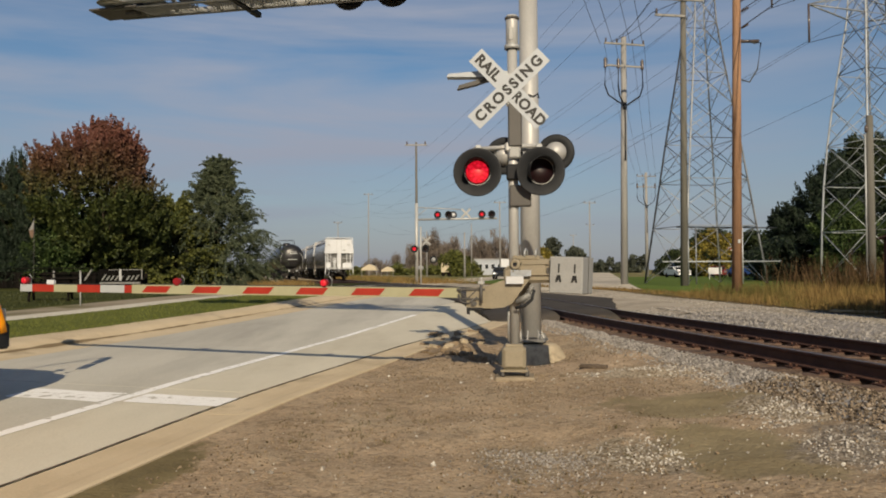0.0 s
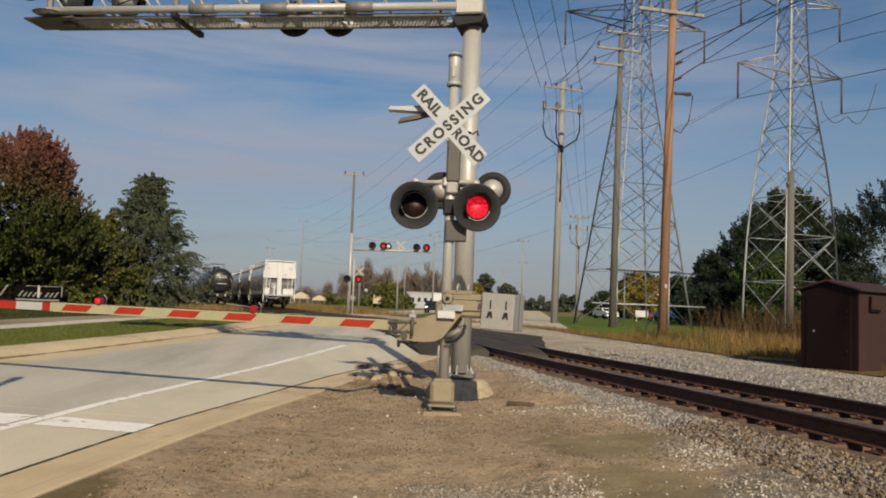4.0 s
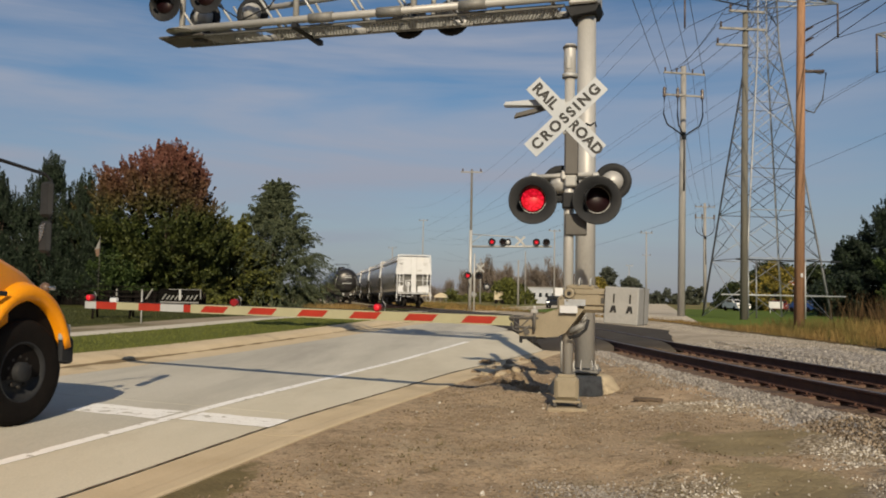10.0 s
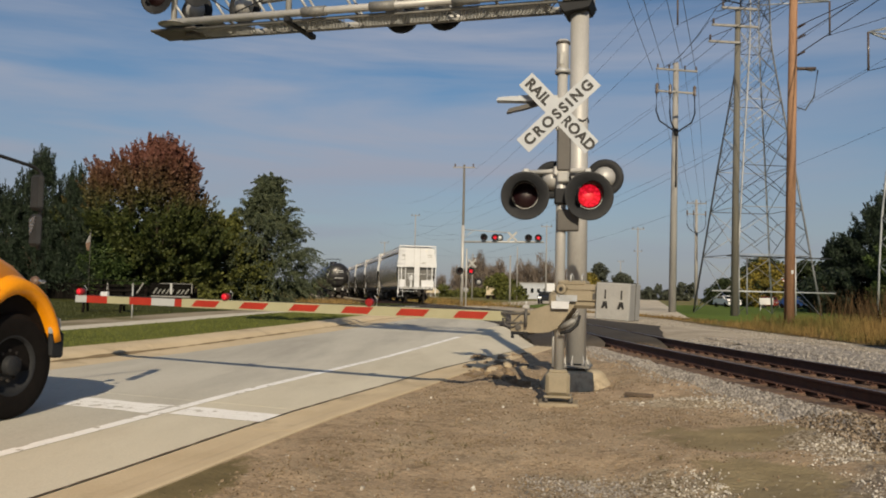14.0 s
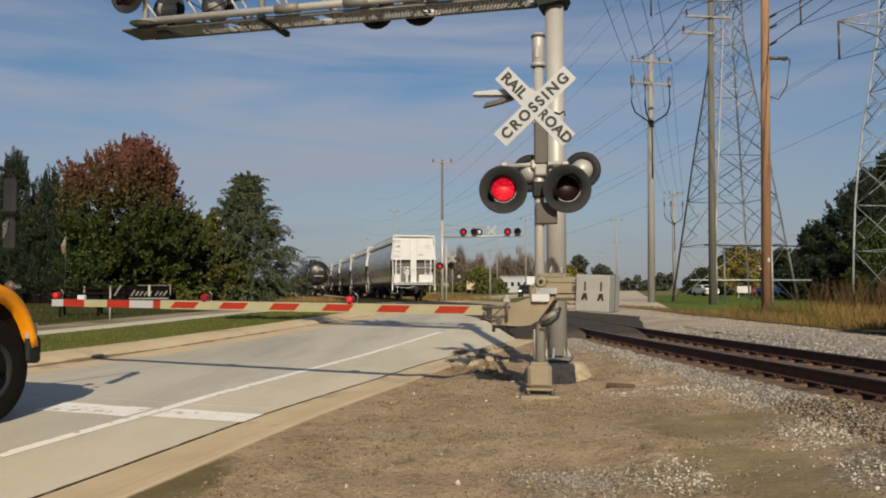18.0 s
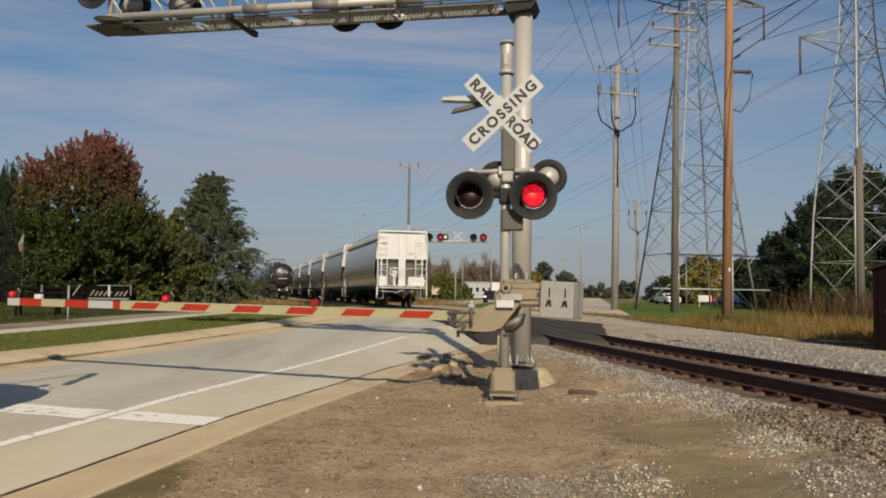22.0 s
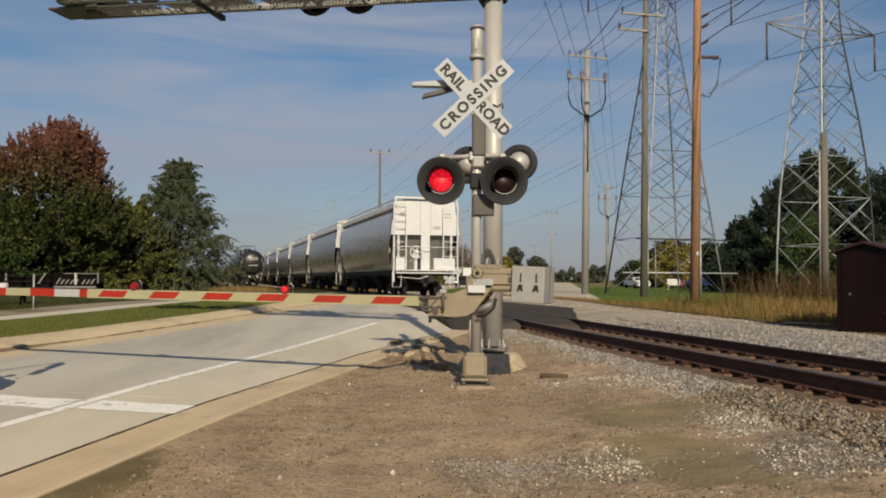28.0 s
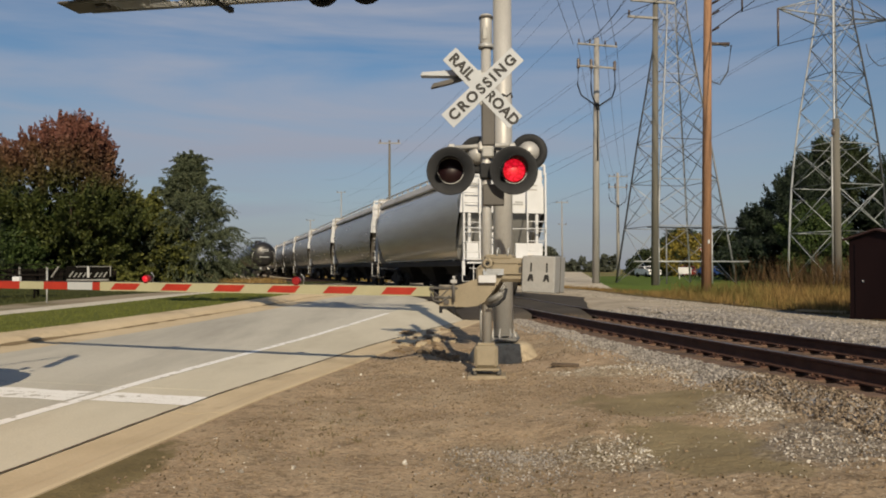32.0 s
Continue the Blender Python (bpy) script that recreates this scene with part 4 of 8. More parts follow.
def build_track():
    root = empty("main_track", pose(0, 0, 0), "rusty rails on dark wooden ties in grey ballast", "railway track", kind="structure")
    line = TRACK[::4]
    for side in (-0.7535, 0.7535):
        s = Shape()
        s.sweep(offset_path(line, side), RAIL_SECTION)
        rail = part("rail", s, RAIL_STEEL, root, "rusty steel rail with worn head")
        h = Shape()
        h.sweep(offset_path(line, side, -0.001), [(-0.028, 0), (0.028, 0), (0.026, 0.002), (-0.026, 0.002)])
        part("running_band", h, RAIL_HEAD, rail, "polished band along the rail head")
    tie = fix(Shape().box((0, 0, -0.09), (2.6, 0.23, 0.18), bevel=0.012).mesh("tie", TIE))
    plate = Shape()
    plate.box((0, 0, 0.008), (0.34, 0.19, 0.016))
    for sx in (-0.11, 0.11):
        plate.cyl((sx, 0.06, 0.016), (sx, 0.06, 0.045), 0.016, n=6)
        plate.cyl((sx, -0.06, 0.016), (sx, -0.06, 0.045), 0.016, n=6)
    plate = fix(plate.mesh("tie_plate", RAIL_STEEL))
    rng = random.Random(4)
    s = 12.0
    while True:
        p, d = on_track(s)
        if p.y > 19.4:
            break
        ob = new("tie", tie)
        ob.parent = root
        ob.matrix_basis = Matrix.Translation(p + Vector((0, 0, -0.178 + rng.uniform(-0.006, 0.004)))) @ Matrix.Rotation(math.atan2(d.y, d.x) - math.pi / 2 + rng.uniform(-0.02, 0.02), 4, "Z")
        for side in (-0.7535, 0.7535):
            pl = new("tie_plate", plate)
            pl.parent = ob
            pl.matrix_basis = Matrix.Translation((side, 0, 0))
        s += 0.535 + rng.uniform(-0.015, 0.015)
    far = Shape()
    s = next(i for i, p in enumerate(TRACK) if p.y > 63) * 0.25
    while s < TRACK_S[-1] - 80:
        p, d = on_track(s)
        far.box(p - Vector((0, 0, 0.28)), (2.6, 0.23, 0.18), rz=math.degrees(math.atan2(d.y, d.x)) - 90)
        s += 0.55
    tagged(part("far_ties", far, TIE, root), kind="stuff")
    # ballast shoulders
    cols, rise = BED_S, BED_Z + [None, None, None]
    by_track("ballast", cols[:4], -14, 19.7, 0.03, BALLAST, "grey crushed-stone ballast shoulder", "ballast", rise=rise[:4], step=0.5)
    by_track("ballast", cols[14:], -14, 19.7, 0.03, BALLAST, "grey crushed-stone ballast shoulder", "ballast", rise=rise[14:], step=0.5)
    by_track("stained_ballast", cols[3:15], -14, 19.7, 0.03, STAINED, "rust-stained fine ballast packed between the ties", "ballast", rise=rise[3:15], step=0.5)
    by_track("far_ballast", BED_S, 61.5, 250, 0.03, GRAVEL, "pale ballast under the far track", "ballast", rise=rise, step=2)


build_track()


def siding():
    line = []
    for p in TRACK[::8]:
        if p.y < 47:
            continue
        k = min(max((p.y - 48) / 46, 0), 1)
        k = k * k * (3 - 2 * k)
        i = TRACK.index(p)
        d = (TRACK[min(i + 1, len(TRACK) - 1)] - TRACK[i - 1]).normalized()
        line.append((p.x - d.y * 5.0 * k, p.y + d.x * 5.0 * k, p.z + 0.003))
    return line


SIDING = siding()


def build_siding():
    root = empty("siding_track", pose(0, 0, 0), "rusty siding rails branching off the main track", "railway track", kind="structure")
    for side in (-0.7535, 0.7535):
        part("rail", Shape().sweep(offset_path([q for q in SIDING if q[1] > 60], side), RAIL_SECTION), RAIL_STEEL, root)
    far = Shape()
    for a, b in zip(SIDING[8:], SIDING[9:]):
        for k in range(4):
            f = k / 4
            p = Vector(a) + (Vector(b) - Vector(a)) * f
            far.box(p - Vector((0, 0, 0.285)), (2.6, 0.23, 0.18), rz=math.degrees(math.atan2(b[1] - a[1], b[0] - a[0])) - 90)
    tagged(part("far_ties", far, TIE, root), kind="stuff")


build_siding()


# ---- crossing signal, gate and cantilever ----
FLASH = []      # (insert, lit first, w off, w on): the lit inserts, keyed at the end of the file


def facing(x, y, z, rz=0.0, rx=0.0):
    """A pose whose z axis looks out to -y, turned by rz."""
    return Matrix.Translation((x, y, z)) @ Matrix.Rotation(radians(rz), 4, "Z") @ Matrix.Rotation(radians(90 + rx), 4, "X")


def disc_mesh(r, w0, w1, n=32):
    return Shape().lathe([(0.0005, w0), (r, w0), (r, w1), (0.0005, w1)], n=n)


def lamp_unit(parent, m, r=0.305, first=None, back=GREY_BOX, detail=True, label="round black flashing-light unit"):
    """One flashing light: black background disc, hood, lens, housing behind."""
    n = 40 if detail else 20
    k = r / 0.305
    ob = part("flashing_light", Shape().lathe([(0.165 * k, 0.0), (0.285 * k, 0.0), (0.305 * k, 0.012), (0.305 * k, 0.004), (0.29 * k, -0.012), (0.165 * k, -0.012)], n=n, close=True), BLACK, parent, label)
    ob.matrix_basis = m
    hood = Shape()
    a0, a1, rows = radians(-8), radians(228), []
    steps = 26 if detail else 12
    for lay in (0.168 * k, 0.162 * k):
        for i in range(steps + 1):
            a = a0 + (a1 - a0) * i / steps
            f = math.sin(math.pi * i / steps)
            for w in (0.0, 0.06 * k + 0.20 * k * f):
                rows.append((lay * math.cos(a), lay * math.sin(a), w))
    o = 2 * (steps + 1)
    fs = [(2 * i, 2 * i + 2, 2 * i + 3, 2 * i + 1) for i in range(steps)] + [(o + 2 * i, o + 2 * i + 1, o + 2 * i + 3, o + 2 * i + 2) for i in range(steps)]
    fs += [(2 * i + 1, 2 * i + 3, o + 2 * i + 3, o + 2 * i + 1) for i in range(steps)]
    hood.add(rows, fs, True)
    part("hood", hood.mesh("hood", BLACK), BLACK, ob)
    part("lens", disc_mesh(0.166 * k, -0.010, 0.006, n), LENS, ob, "dark red glass lens")
    if detail:
        part("lens_ring", Shape().lathe([(0.158 * k, 0.004), (0.168 * k, 0.004), (0.168 * k, 0.016), (0.158 * k, 0.010)], n=n, close=True), GREY_BOX, ob, "thin grey ring round the lens")
    part("housing", Shape().lathe([(0.0005, -0.20 * k), (0.06 * k, -0.19 * k), (0.13 * k, -0.14 * k), (0.17 * k, -0.06 * k), (0.175 * k, -0.014)], n=n), back, ob, "rounded lamp housing")
    if first is not None:
        led = part("led_insert", disc_mesh(0.142 * k, -0.003, 0.003, n), LED, ob, "glowing red light insert")
        FLASH.append((led, first, -0.006, 0.010 if detail else 0.012))
    return ob


def crossbuck(parent, m, lettered=True):
    """Two crossed white blades with RAIL ROAD and CROSSING."""
    for ang, words in ((45, "CROSSING"), (-45, "RAIL ROAD")):
        mm = m @ Matrix.Rotation(radians(ang), 4, "Z")
        s = Shape()
        s.box((0, 0, 0.004 if ang > 0 else -0.002), (1.22, 0.229, 0.005), bevel=0.002)
        blade = part("crossbuck_blade", s, SHEETING, parent, "white reflective blade with black capital letters")
        blade.matrix_basis = mm
        if not lettered:
            continue
        if ang > 0:
            me = text_mesh("CROSSING", 0.182, INK, spacing=1.35)
            t = part("lettering", me, INK, blade)
            t.matrix_basis = Matrix.Translation((0, -0.002, 0.0075))
        else:
            for w, x in (("RAIL", -0.375), ("ROAD", 0.36)):
                me = text_mesh(w, 0.182, INK, spacing=1.06)
                t = part("lettering", me, INK, blade)
                t.matrix_basis = Matrix.Translation((x, -0.002, 0.0015))


MX, MY = 0.90, 10.24
MZ = 0.10


def build_signal():
    root = empty("crossing_signal", pose(MX, MY, MZ, 0, 0, -6), "railroad crossing signal mast with crossbuck, flashing lights and gate motor", "crossing signal")
    base = part("footing", Shape().box((0, 0, 0.03), (0.50, 0.46, 0.09), bevel=0.02), FOOTING_DARK, root, "worn stained concrete footing")
    for sx in (-0.15, 0.15):
        for sy in (-0.14, 0.14):
            part("anchor_bolt", Shape().cyl((sx, sy, 0.07), (sx, sy, 0.15), 0.016, n=8).cyl((sx, sy, 0.085), (sx, sy, 0.11), 0.03, n=6), DARK_GREY, base)
    jb = part("junction_base", Shape().box((-0.01, 0, 0.30), (0.30, 0.28, 0.28), bevel=0.03).box((-0.01, 0, 0.145), (0.34, 0.32, 0.03), bevel=0.008)
              .box((-0.01, 0, 0.455), (0.22, 0.22, 0.04), bevel=0.01), BEIGE, root, "beige cast junction base")
    part("cover", Shape().box((-0.01, -0.147, 0.30), (0.23, 0.018, 0.21), bevel=0.008), BEIGE, jb)
    part("mast", Shape().cyl((0, 0, 0.45), (0, 0, 4.24), 0.064, n=24), MAST, root, "slim aluminium mast")
    bell = part("bell", Shape().lathe([(0.0005, 4.66), (0.07, 4.655), (0.078, 4.62), (0.078, 4.26), (0.07, 4.25), (0.0005, 4.25)], n=24), MAST, root, "cylindrical electronic bell")
    part("bell_band", Shape().lathe([(0.079, 4.22), (0.098, 4.22), (0.098, 4.27), (0.079, 4.27)], n=24, close=True), GALV, bell)
    part("bell_cap", Shape().lathe([(0.081, 4.60), (0.090, 4.60), (0.090, 4.63), (0.081, 4.63)], n=24, close=True), DARK_GREY, bell)
    part("bell_grille", Shape().box((-0.01, -0.075, 4.40), (0.06, 0.02, 0.16), bevel=0.008), GREY_BOX, bell)
    # crossbuck and its clamps
    for z in (3.5, 3.87):
        part("sign_clamp", Shape().box((0, -0.075, z), (0.16, 0.03, 0.05), bevel=0.006).cyl((-0.05, -0.06, z), (-0.05, -0.12, z), 0.012, n=8), GALV, root)
    crossbuck(root, facing(-0.045, -0.125, 3.69, 0) @ Matrix.Rotation(radians(-1.6), 4, "Z"))
    # light arms
    arm = part("cross_arm", Shape().cyl((-0.50, -0.02, 2.95), (0.36, -0.02, 2.98), 0.028, n=12).box((0, 0, 2.96), (0.2, 0.2, 0.12), bevel=0.02)
               .cyl((-0.30, 0.06, 2.95), (0.56, 0.12, 2.95), 0.028, n=12), MAST, root, "pipe arm with clamps carrying the lights")
    for x in (-0.44, 0.33):
        part("hanger", Shape().cyl((x, -0.02, 2.95), (x, -0.02, 2.68), 0.026, n=12).box((x, -0.03, 2.95), (0.08, 0.09, 0.09), bevel=0.012), GALV, arm)
    part("upper_box", Shape().box((0.02, -0.045, 2.88), (0.15, 0.14, 0.14), bevel=0.02), GREY_BOX, root)
    part("wiring_box", Shape().box((0.09, -0.03, 2.34), (0.27, 0.15, 0.27), bevel=0.012), DARK_GREY, root, "dark wiring box beside the mast")
    # added dark box in place of the crossbuck's shadow on the mast
    part("mast_shade", Shape().box((0.03, -0.06, 3.27), (0.17, 0.13, 0.62), bevel=0.015), DARK_GREY, root, "dark box standing in for shade on the mast below the crossbuck")
    part("saddle", Shape().cyl((-0.44, -0.05, 2.64), (0.34, -0.05, 2.64), 0.03, n=12).box((0, -0.03, 2.64), (0.17, 0.17, 0.2), bevel=0.02), BLACK, root)
    lamp_unit(root, facing(-0.445, -0.18, 2.635, 2), first=True, back=GREY_BOX, label="round black light unit with red lens")
    lamp_unit(root, facing(0.345, -0.20, 2.63, 10), first=False, back=GREY_BOX, label="round black light unit with red lens")
    lamp_unit(root, facing(0.545, 0.17, 2.91, 172), r=0.24, back=MAST, label="rear-facing light unit with pale housing")
    lamp_unit(root, facing(-0.115, 0.12, 2.88, 176), r=0.24, back=MAST, label="rear-facing light unit with pale housing")
    # horn at the back of the crossbuck
    horn = part("horn", Shape().prism([(-0.86, 0.05), (-0.84, 0.09), (-0.40, 0.115), (0.0, 0.10), (0.0, 0.05), (-0.42, 0.035)], 0.16, Matrix.Translation((0.02, -0.02, 3.84))), SHEETING, root, "pale horn bracket pointing over the road")
    part("horn_strut", Shape().prism([(-0.73, -0.10), (-0.70, -0.045), (-0.34, 0.045), (-0.30, 0.01), (-0.5, -0.05)], 0.10, Matrix.Translation((0.02, 0.0, 3.83))), DARK_GREY, horn)
    part("hook", Shape().tube([(0.20, -0.02, 3.63), (0.26, -0.02, 3.60), (0.32, -0.02, 3.64), (0.33, -0.02, 3.58)], 0.014, 6).box((0.18, -0.02, 3.60), (0.1, 0.05, 0.05), bevel=0.01), BLACK, root)
    # gate mechanism
    mech = part("gate_motor", Shape().box((0.27, 0.05, 1.50), (0.50, 0.34, 0.30), bevel=0.04).box((0.17, 0.04, 1.66), (0.36, 0.28, 0.07), bevel=0.025)
                .box((0.02, 0.02, 1.42), (0.26, 0.32, 0.26), bevel=0.03), BEIGE, root, "beige gate motor housing")
    part("motor_lid", Shape().box((0.26, -0.128, 1.52), (0.34, 0.02, 0.17), bevel=0.008), BEIGE, mech)
    part("notice", Shape().box((0.075, -0.275, 1.39), (0.22, 0.006, 0.09)), WHITE, mech, "small white notice plate")
    part("notice", Shape().box((0.13, -0.18, 1.475), (0.26, 0.006, 0.075)), SHEETING, mech, "small pale plate with unreadable print")
    bars = Shape()
    for i in range(3):
        bars.box((0.13, -0.184, 1.493 - 0.018 * i), (0.20 - 0.03 * i, 0.003, 0.008))
    part("print", bars, GREY_BOX, mech)
    hub = part("bearing_hub", Shape().lathe([(0.0005, 0.0), (0.03, 0.0), (0.035, 0.006), (0.055, 0.006), (0.066, -0.004), (0.07, -0.05), (0.0005, -0.05)], m=facing(0.055, -0.17, 1.585), n=20), BEIGE, mech)
    part("bearing_hole", Shape().cyl((0.055, -0.19, 1.585), (0.055, -0.17, 1.585), 0.024, n=14), BLACK, hub)
    for i in range(6):
        bx, bz = 0.055 + 0.088 * math.cos(i * 1.047 + 0.3), 1.585 + 0.088 * math.sin(i * 1.047 + 0.3)
        part("bolt", Shape().cyl((bx, -0.205, bz), (bx, -0.175, bz), 0.011, n=6), BEIGE, hub)
    part("lid_rib", Shape().box((0.30, -0.14, 1.455), (0.36, 0.022, 0.016), bevel=0.004).box((0.30, -0.14, 1.585), (0.36, 0.022, 0.014), bevel=0.004), BEIGE, mech)
    for x in (0.16, 0.30):
        part("u_bolt", Shape().tube([(x, -0.10, 1.68), (x, -0.09, 1.75), (x, -0.03, 1.775), (x, 0.03, 1.75), (x, 0.04, 1.68)], 0.012, 6), GALV, mech)
    part("lid_latch", Shape().box((0.46, -0.13, 1.50), (0.03, 0.03, 0.08), bevel=0.006), DARK_GREY, mech)
    fork = part("arm_fork", Shape().prism([(-0.57, -0.22), (-0.57, 0.03), (-0.32, 0.045), (-0.12, 0.12), (0.10, 0.16), (0.24, 0.13), (0.13, -0.02), (0.02, -0.16), (-0.08, -0.21), (-0.22, -0.225)], 0.05,
                                          Matrix.Translation((0, -0.21, 1.22))), BEIGE, root, "beige cast side plate of the arm holder")
    part("fork_back", Shape().prism([(-0.57, -0.20), (-0.57, 0.02), (-0.12, 0.11), (0.20, 0.13), (0.02, -0.15), (-0.2, -0.2)], 0.04, Matrix.Translation((0, 0.21, 1.22))), BEIGE, fork)
    part("fork_foot", Shape().box((-0.46, 0, 0.985), (0.22, 0.44, 0.04), bevel=0.008).box((-0.55, -0.2, 0.955), (0.03, 0.04, 0.07)).box((-0.37, -0.2, 0.955), (0.03, 0.04, 0.07)), BLACK, fork)
    part("buffer", Shape().cyl((0.05, -0.12, 1.07), (0.24, -0.12, 1.17), 0.04, n=14).cyl((0.20, -0.12, 1.18), (0.27, -0.12, 1.27), 0.026, n=10), DARK_GALV, fork, "dull buffer cylinder")
    part("buffer_arc", Shape().tube([(0.05, -0.15, 1.00), (0.17, -0.15, 1.03), (0.26, -0.15, 1.11), (0.29, -0.15, 1.23)], 0.02, 8), BLACK, fork)
    part("pipe_leg", Shape().cyl((-0.07, 0.02, 0.5), (-0.07, 0.02, 1.1), 0.02, n=10), GALV, root)
    # counterweights behind the pivot
    cw = part("counterweight", Shape().box((0.79, 0.02, 1.39), (0.42, 0.46, 0.45), bevel=0.012), GREY_BOX, root, "grey counterweight block with two black slots")
    for x in (0.70, 0.90):
        part("slot", Shape().box((x, -0.213, 1.475), (0.017, 0.008, 0.11)).prism([(x - 0.045, 1.335), (x - 0.022, 1.42), (x + 0.022, 1.42), (x + 0.035, 1.335), (x + 0.015, 1.335), (x, 1.37), (x - 0.02, 1.335)], 0.008, Matrix.Translation((0, -0.217, -0.03))), INK, cw)
    part("plate_joint", Shape().box((0.79, 0.03, 1.618), (0.426, 0.012, 0.006)).box((1.002, 0.03, 1.39), (0.006, 0.012, 0.45)), DARK_GREY, cw)
    part("weight_arm", Shape().box((0.56, -0.14, 1.45), (0.26, 0.03, 0.09), bevel=0.006), BEIGE, cw)
    part("weight_arm", Shape().box((0.56, 0.16, 1.45), (0.26, 0.03, 0.09), bevel=0.006), BEIGE, cw)
    for ob, drop in ((mech, -0.11), (fork, -0.07)):
        ob.matrix_basis = Matrix.Rotation(radians(-13), 4, "Z") @ Matrix.Translation((0.0, 0.0, drop))
    cw.matrix_basis = Matrix.Translation((0.74, 0.02, -0.105)) @ Matrix.Rotation(radians(-20), 4, "Z") @ Matrix.Translation((-0.79, -0.02, 0)) @ Matrix.Translation((0.79, 0, 1.39)) @ Matrix.Rotation(radians(2.5), 4, "Y") @ Matrix.Translation((-0.79, 0, -1.39))
    cw.matrix_basis = Matrix.Translation((-0.03, -0.16, 0.05)) @ cw.matrix_basis
    return root


build_signal()
ARM_RZ = -16.0


def build_gate_arm():
    c, s = math.cos(radians(ARM_RZ)), math.sin(radians(ARM_RZ))
    ox, oy = MX - 0.30, MY - 0.06
    root = empty("gate_arm", pose(ox, oy, 1.215, 0, 0.6, ARM_RZ) @ Matrix.Diagonal((1.03, 1, 1, 1)), "lowered striped red and cream crossing gate arm over the road", "gate arm")

    def bar(name, s0, s1, h, d, slant, material, lab=""):
        sh = Shape()
        sl = h * slant
        sh.prism([(-s0 + sl / 2, h / 2), (-s1 + sl / 2, h / 2), (-s1 - sl / 2, -h / 2), (-s0 - sl / 2, -h / 2)], d, Matrix.Translation((0, -d / 2, 0)))
        return part(name, sh, material, root, lab)

    # root bracket
    part("arm_bracket", Shape().box((-0.24, -0.04, 0.045), (0.36, 0.045, 0.03), bevel=0.006).box((-0.22, -0.04, -0.075), (0.26, 0.045, 0.025), bevel=0.006)
         .cyl((-0.10, -0.1, -0.12), (-0.10, -0.1, 0.12), 0.018, n=10).tube([(-0.40, -0.05, -0.02), (-0.36, -0.06, -0.11), (-0.27, -0.06, -0.13), (-0.16, -0.06, -0.05)], 0.011, 6)
         .tube([(-0.40, -0.05, 0.03), (-0.28, -0.05, -0.07), (-0.18, -0.05, 0.03)], 0.009, 6).cyl((-0.20, -0.07, -0.13), (-0.20, 0.0, -0.13), 0.035, n=10), DARK_GREY, root, "dark steel arm bracket with bolts")
    part("arm_latch", Shape().box((-0.10, -0.1, 0.13), (0.08, 0.06, 0.05), bevel=0.01).cyl((-0.10, -0.1, 0.15), (-0.10, -0.1, 0.2), 0.018, n=8), MAST, root)
    h0, q = 0.126, 0.39
    bar("arm_core", 0.38, 5.12, h0, 0.044, 0, ARM_CREAM)
    for k in range(6):
        mid = 0.82 + 2 * q * k
        bar("red_stripe", mid - q / 2, mid + q / 2, 0.092, 0.050, 0.9, ARM_RED)
    pos = 5.12
    for w, mt in ((0.12, ARM_RED), (0.40, ARM_WHITE), (0.39, ARM_RED), (0.40, ARM_CREAM), (0.38, ARM_RED), (0.21, ARM_WHITE)):
        bar("red_stripe" if mt is ARM_RED else "pale_stripe", pos, pos + w, 0.108, 0.05, 0, mt)
        pos += w
    # arm lamps
    for k, (sx, flash) in enumerate(((2.205, True), (4.40, False), (pos - 0.08, None))):
        lamp = part("arm_lamp", Shape().cyl((-sx, -0.045, 0.112), (-sx, 0.045, 0.112), 0.05, n=18).box((-sx, 0, 0.068), (0.05, 0.06, 0.03)), RED_PLASTIC, root, "red gate lamp on the arm")
        part("lamp_bracket", Shape().tube([(-sx + 0.09, 0, 0.05), (-sx + 0.10, 0, 0.16), (-sx + 0.06, 0, 0.20)], 0.008, 6), GALV, lamp)
        led = part("led_insert", disc_mesh(0.040, -0.003, 0.003, 14), LED, lamp, "glowing red light insert")
        led.matrix_basis = facing(-sx, -0.042, 0.112)
        FLASH.append((led, flash, None, None))
    part("reflector_box", Shape().box((-pos + 0.52, 0, 0.085), (0.12, 0.06, 0.07), bevel=0.008), WHITE, root, "small white box on the arm")
    cable = Shape().tube([(-0.2, 0.03, 0.06), (-1.2, 0.03, 0.064), (-3.0, 0.03, 0.066), (-4.8, 0.03, 0.066), (-pos + 0.1, 0.03, 0.06)], 0.008, 6)
    part("cable", cable, BLACK, root)
    return root


build_gate_arm()
CX, CY = 1.387, 12.80


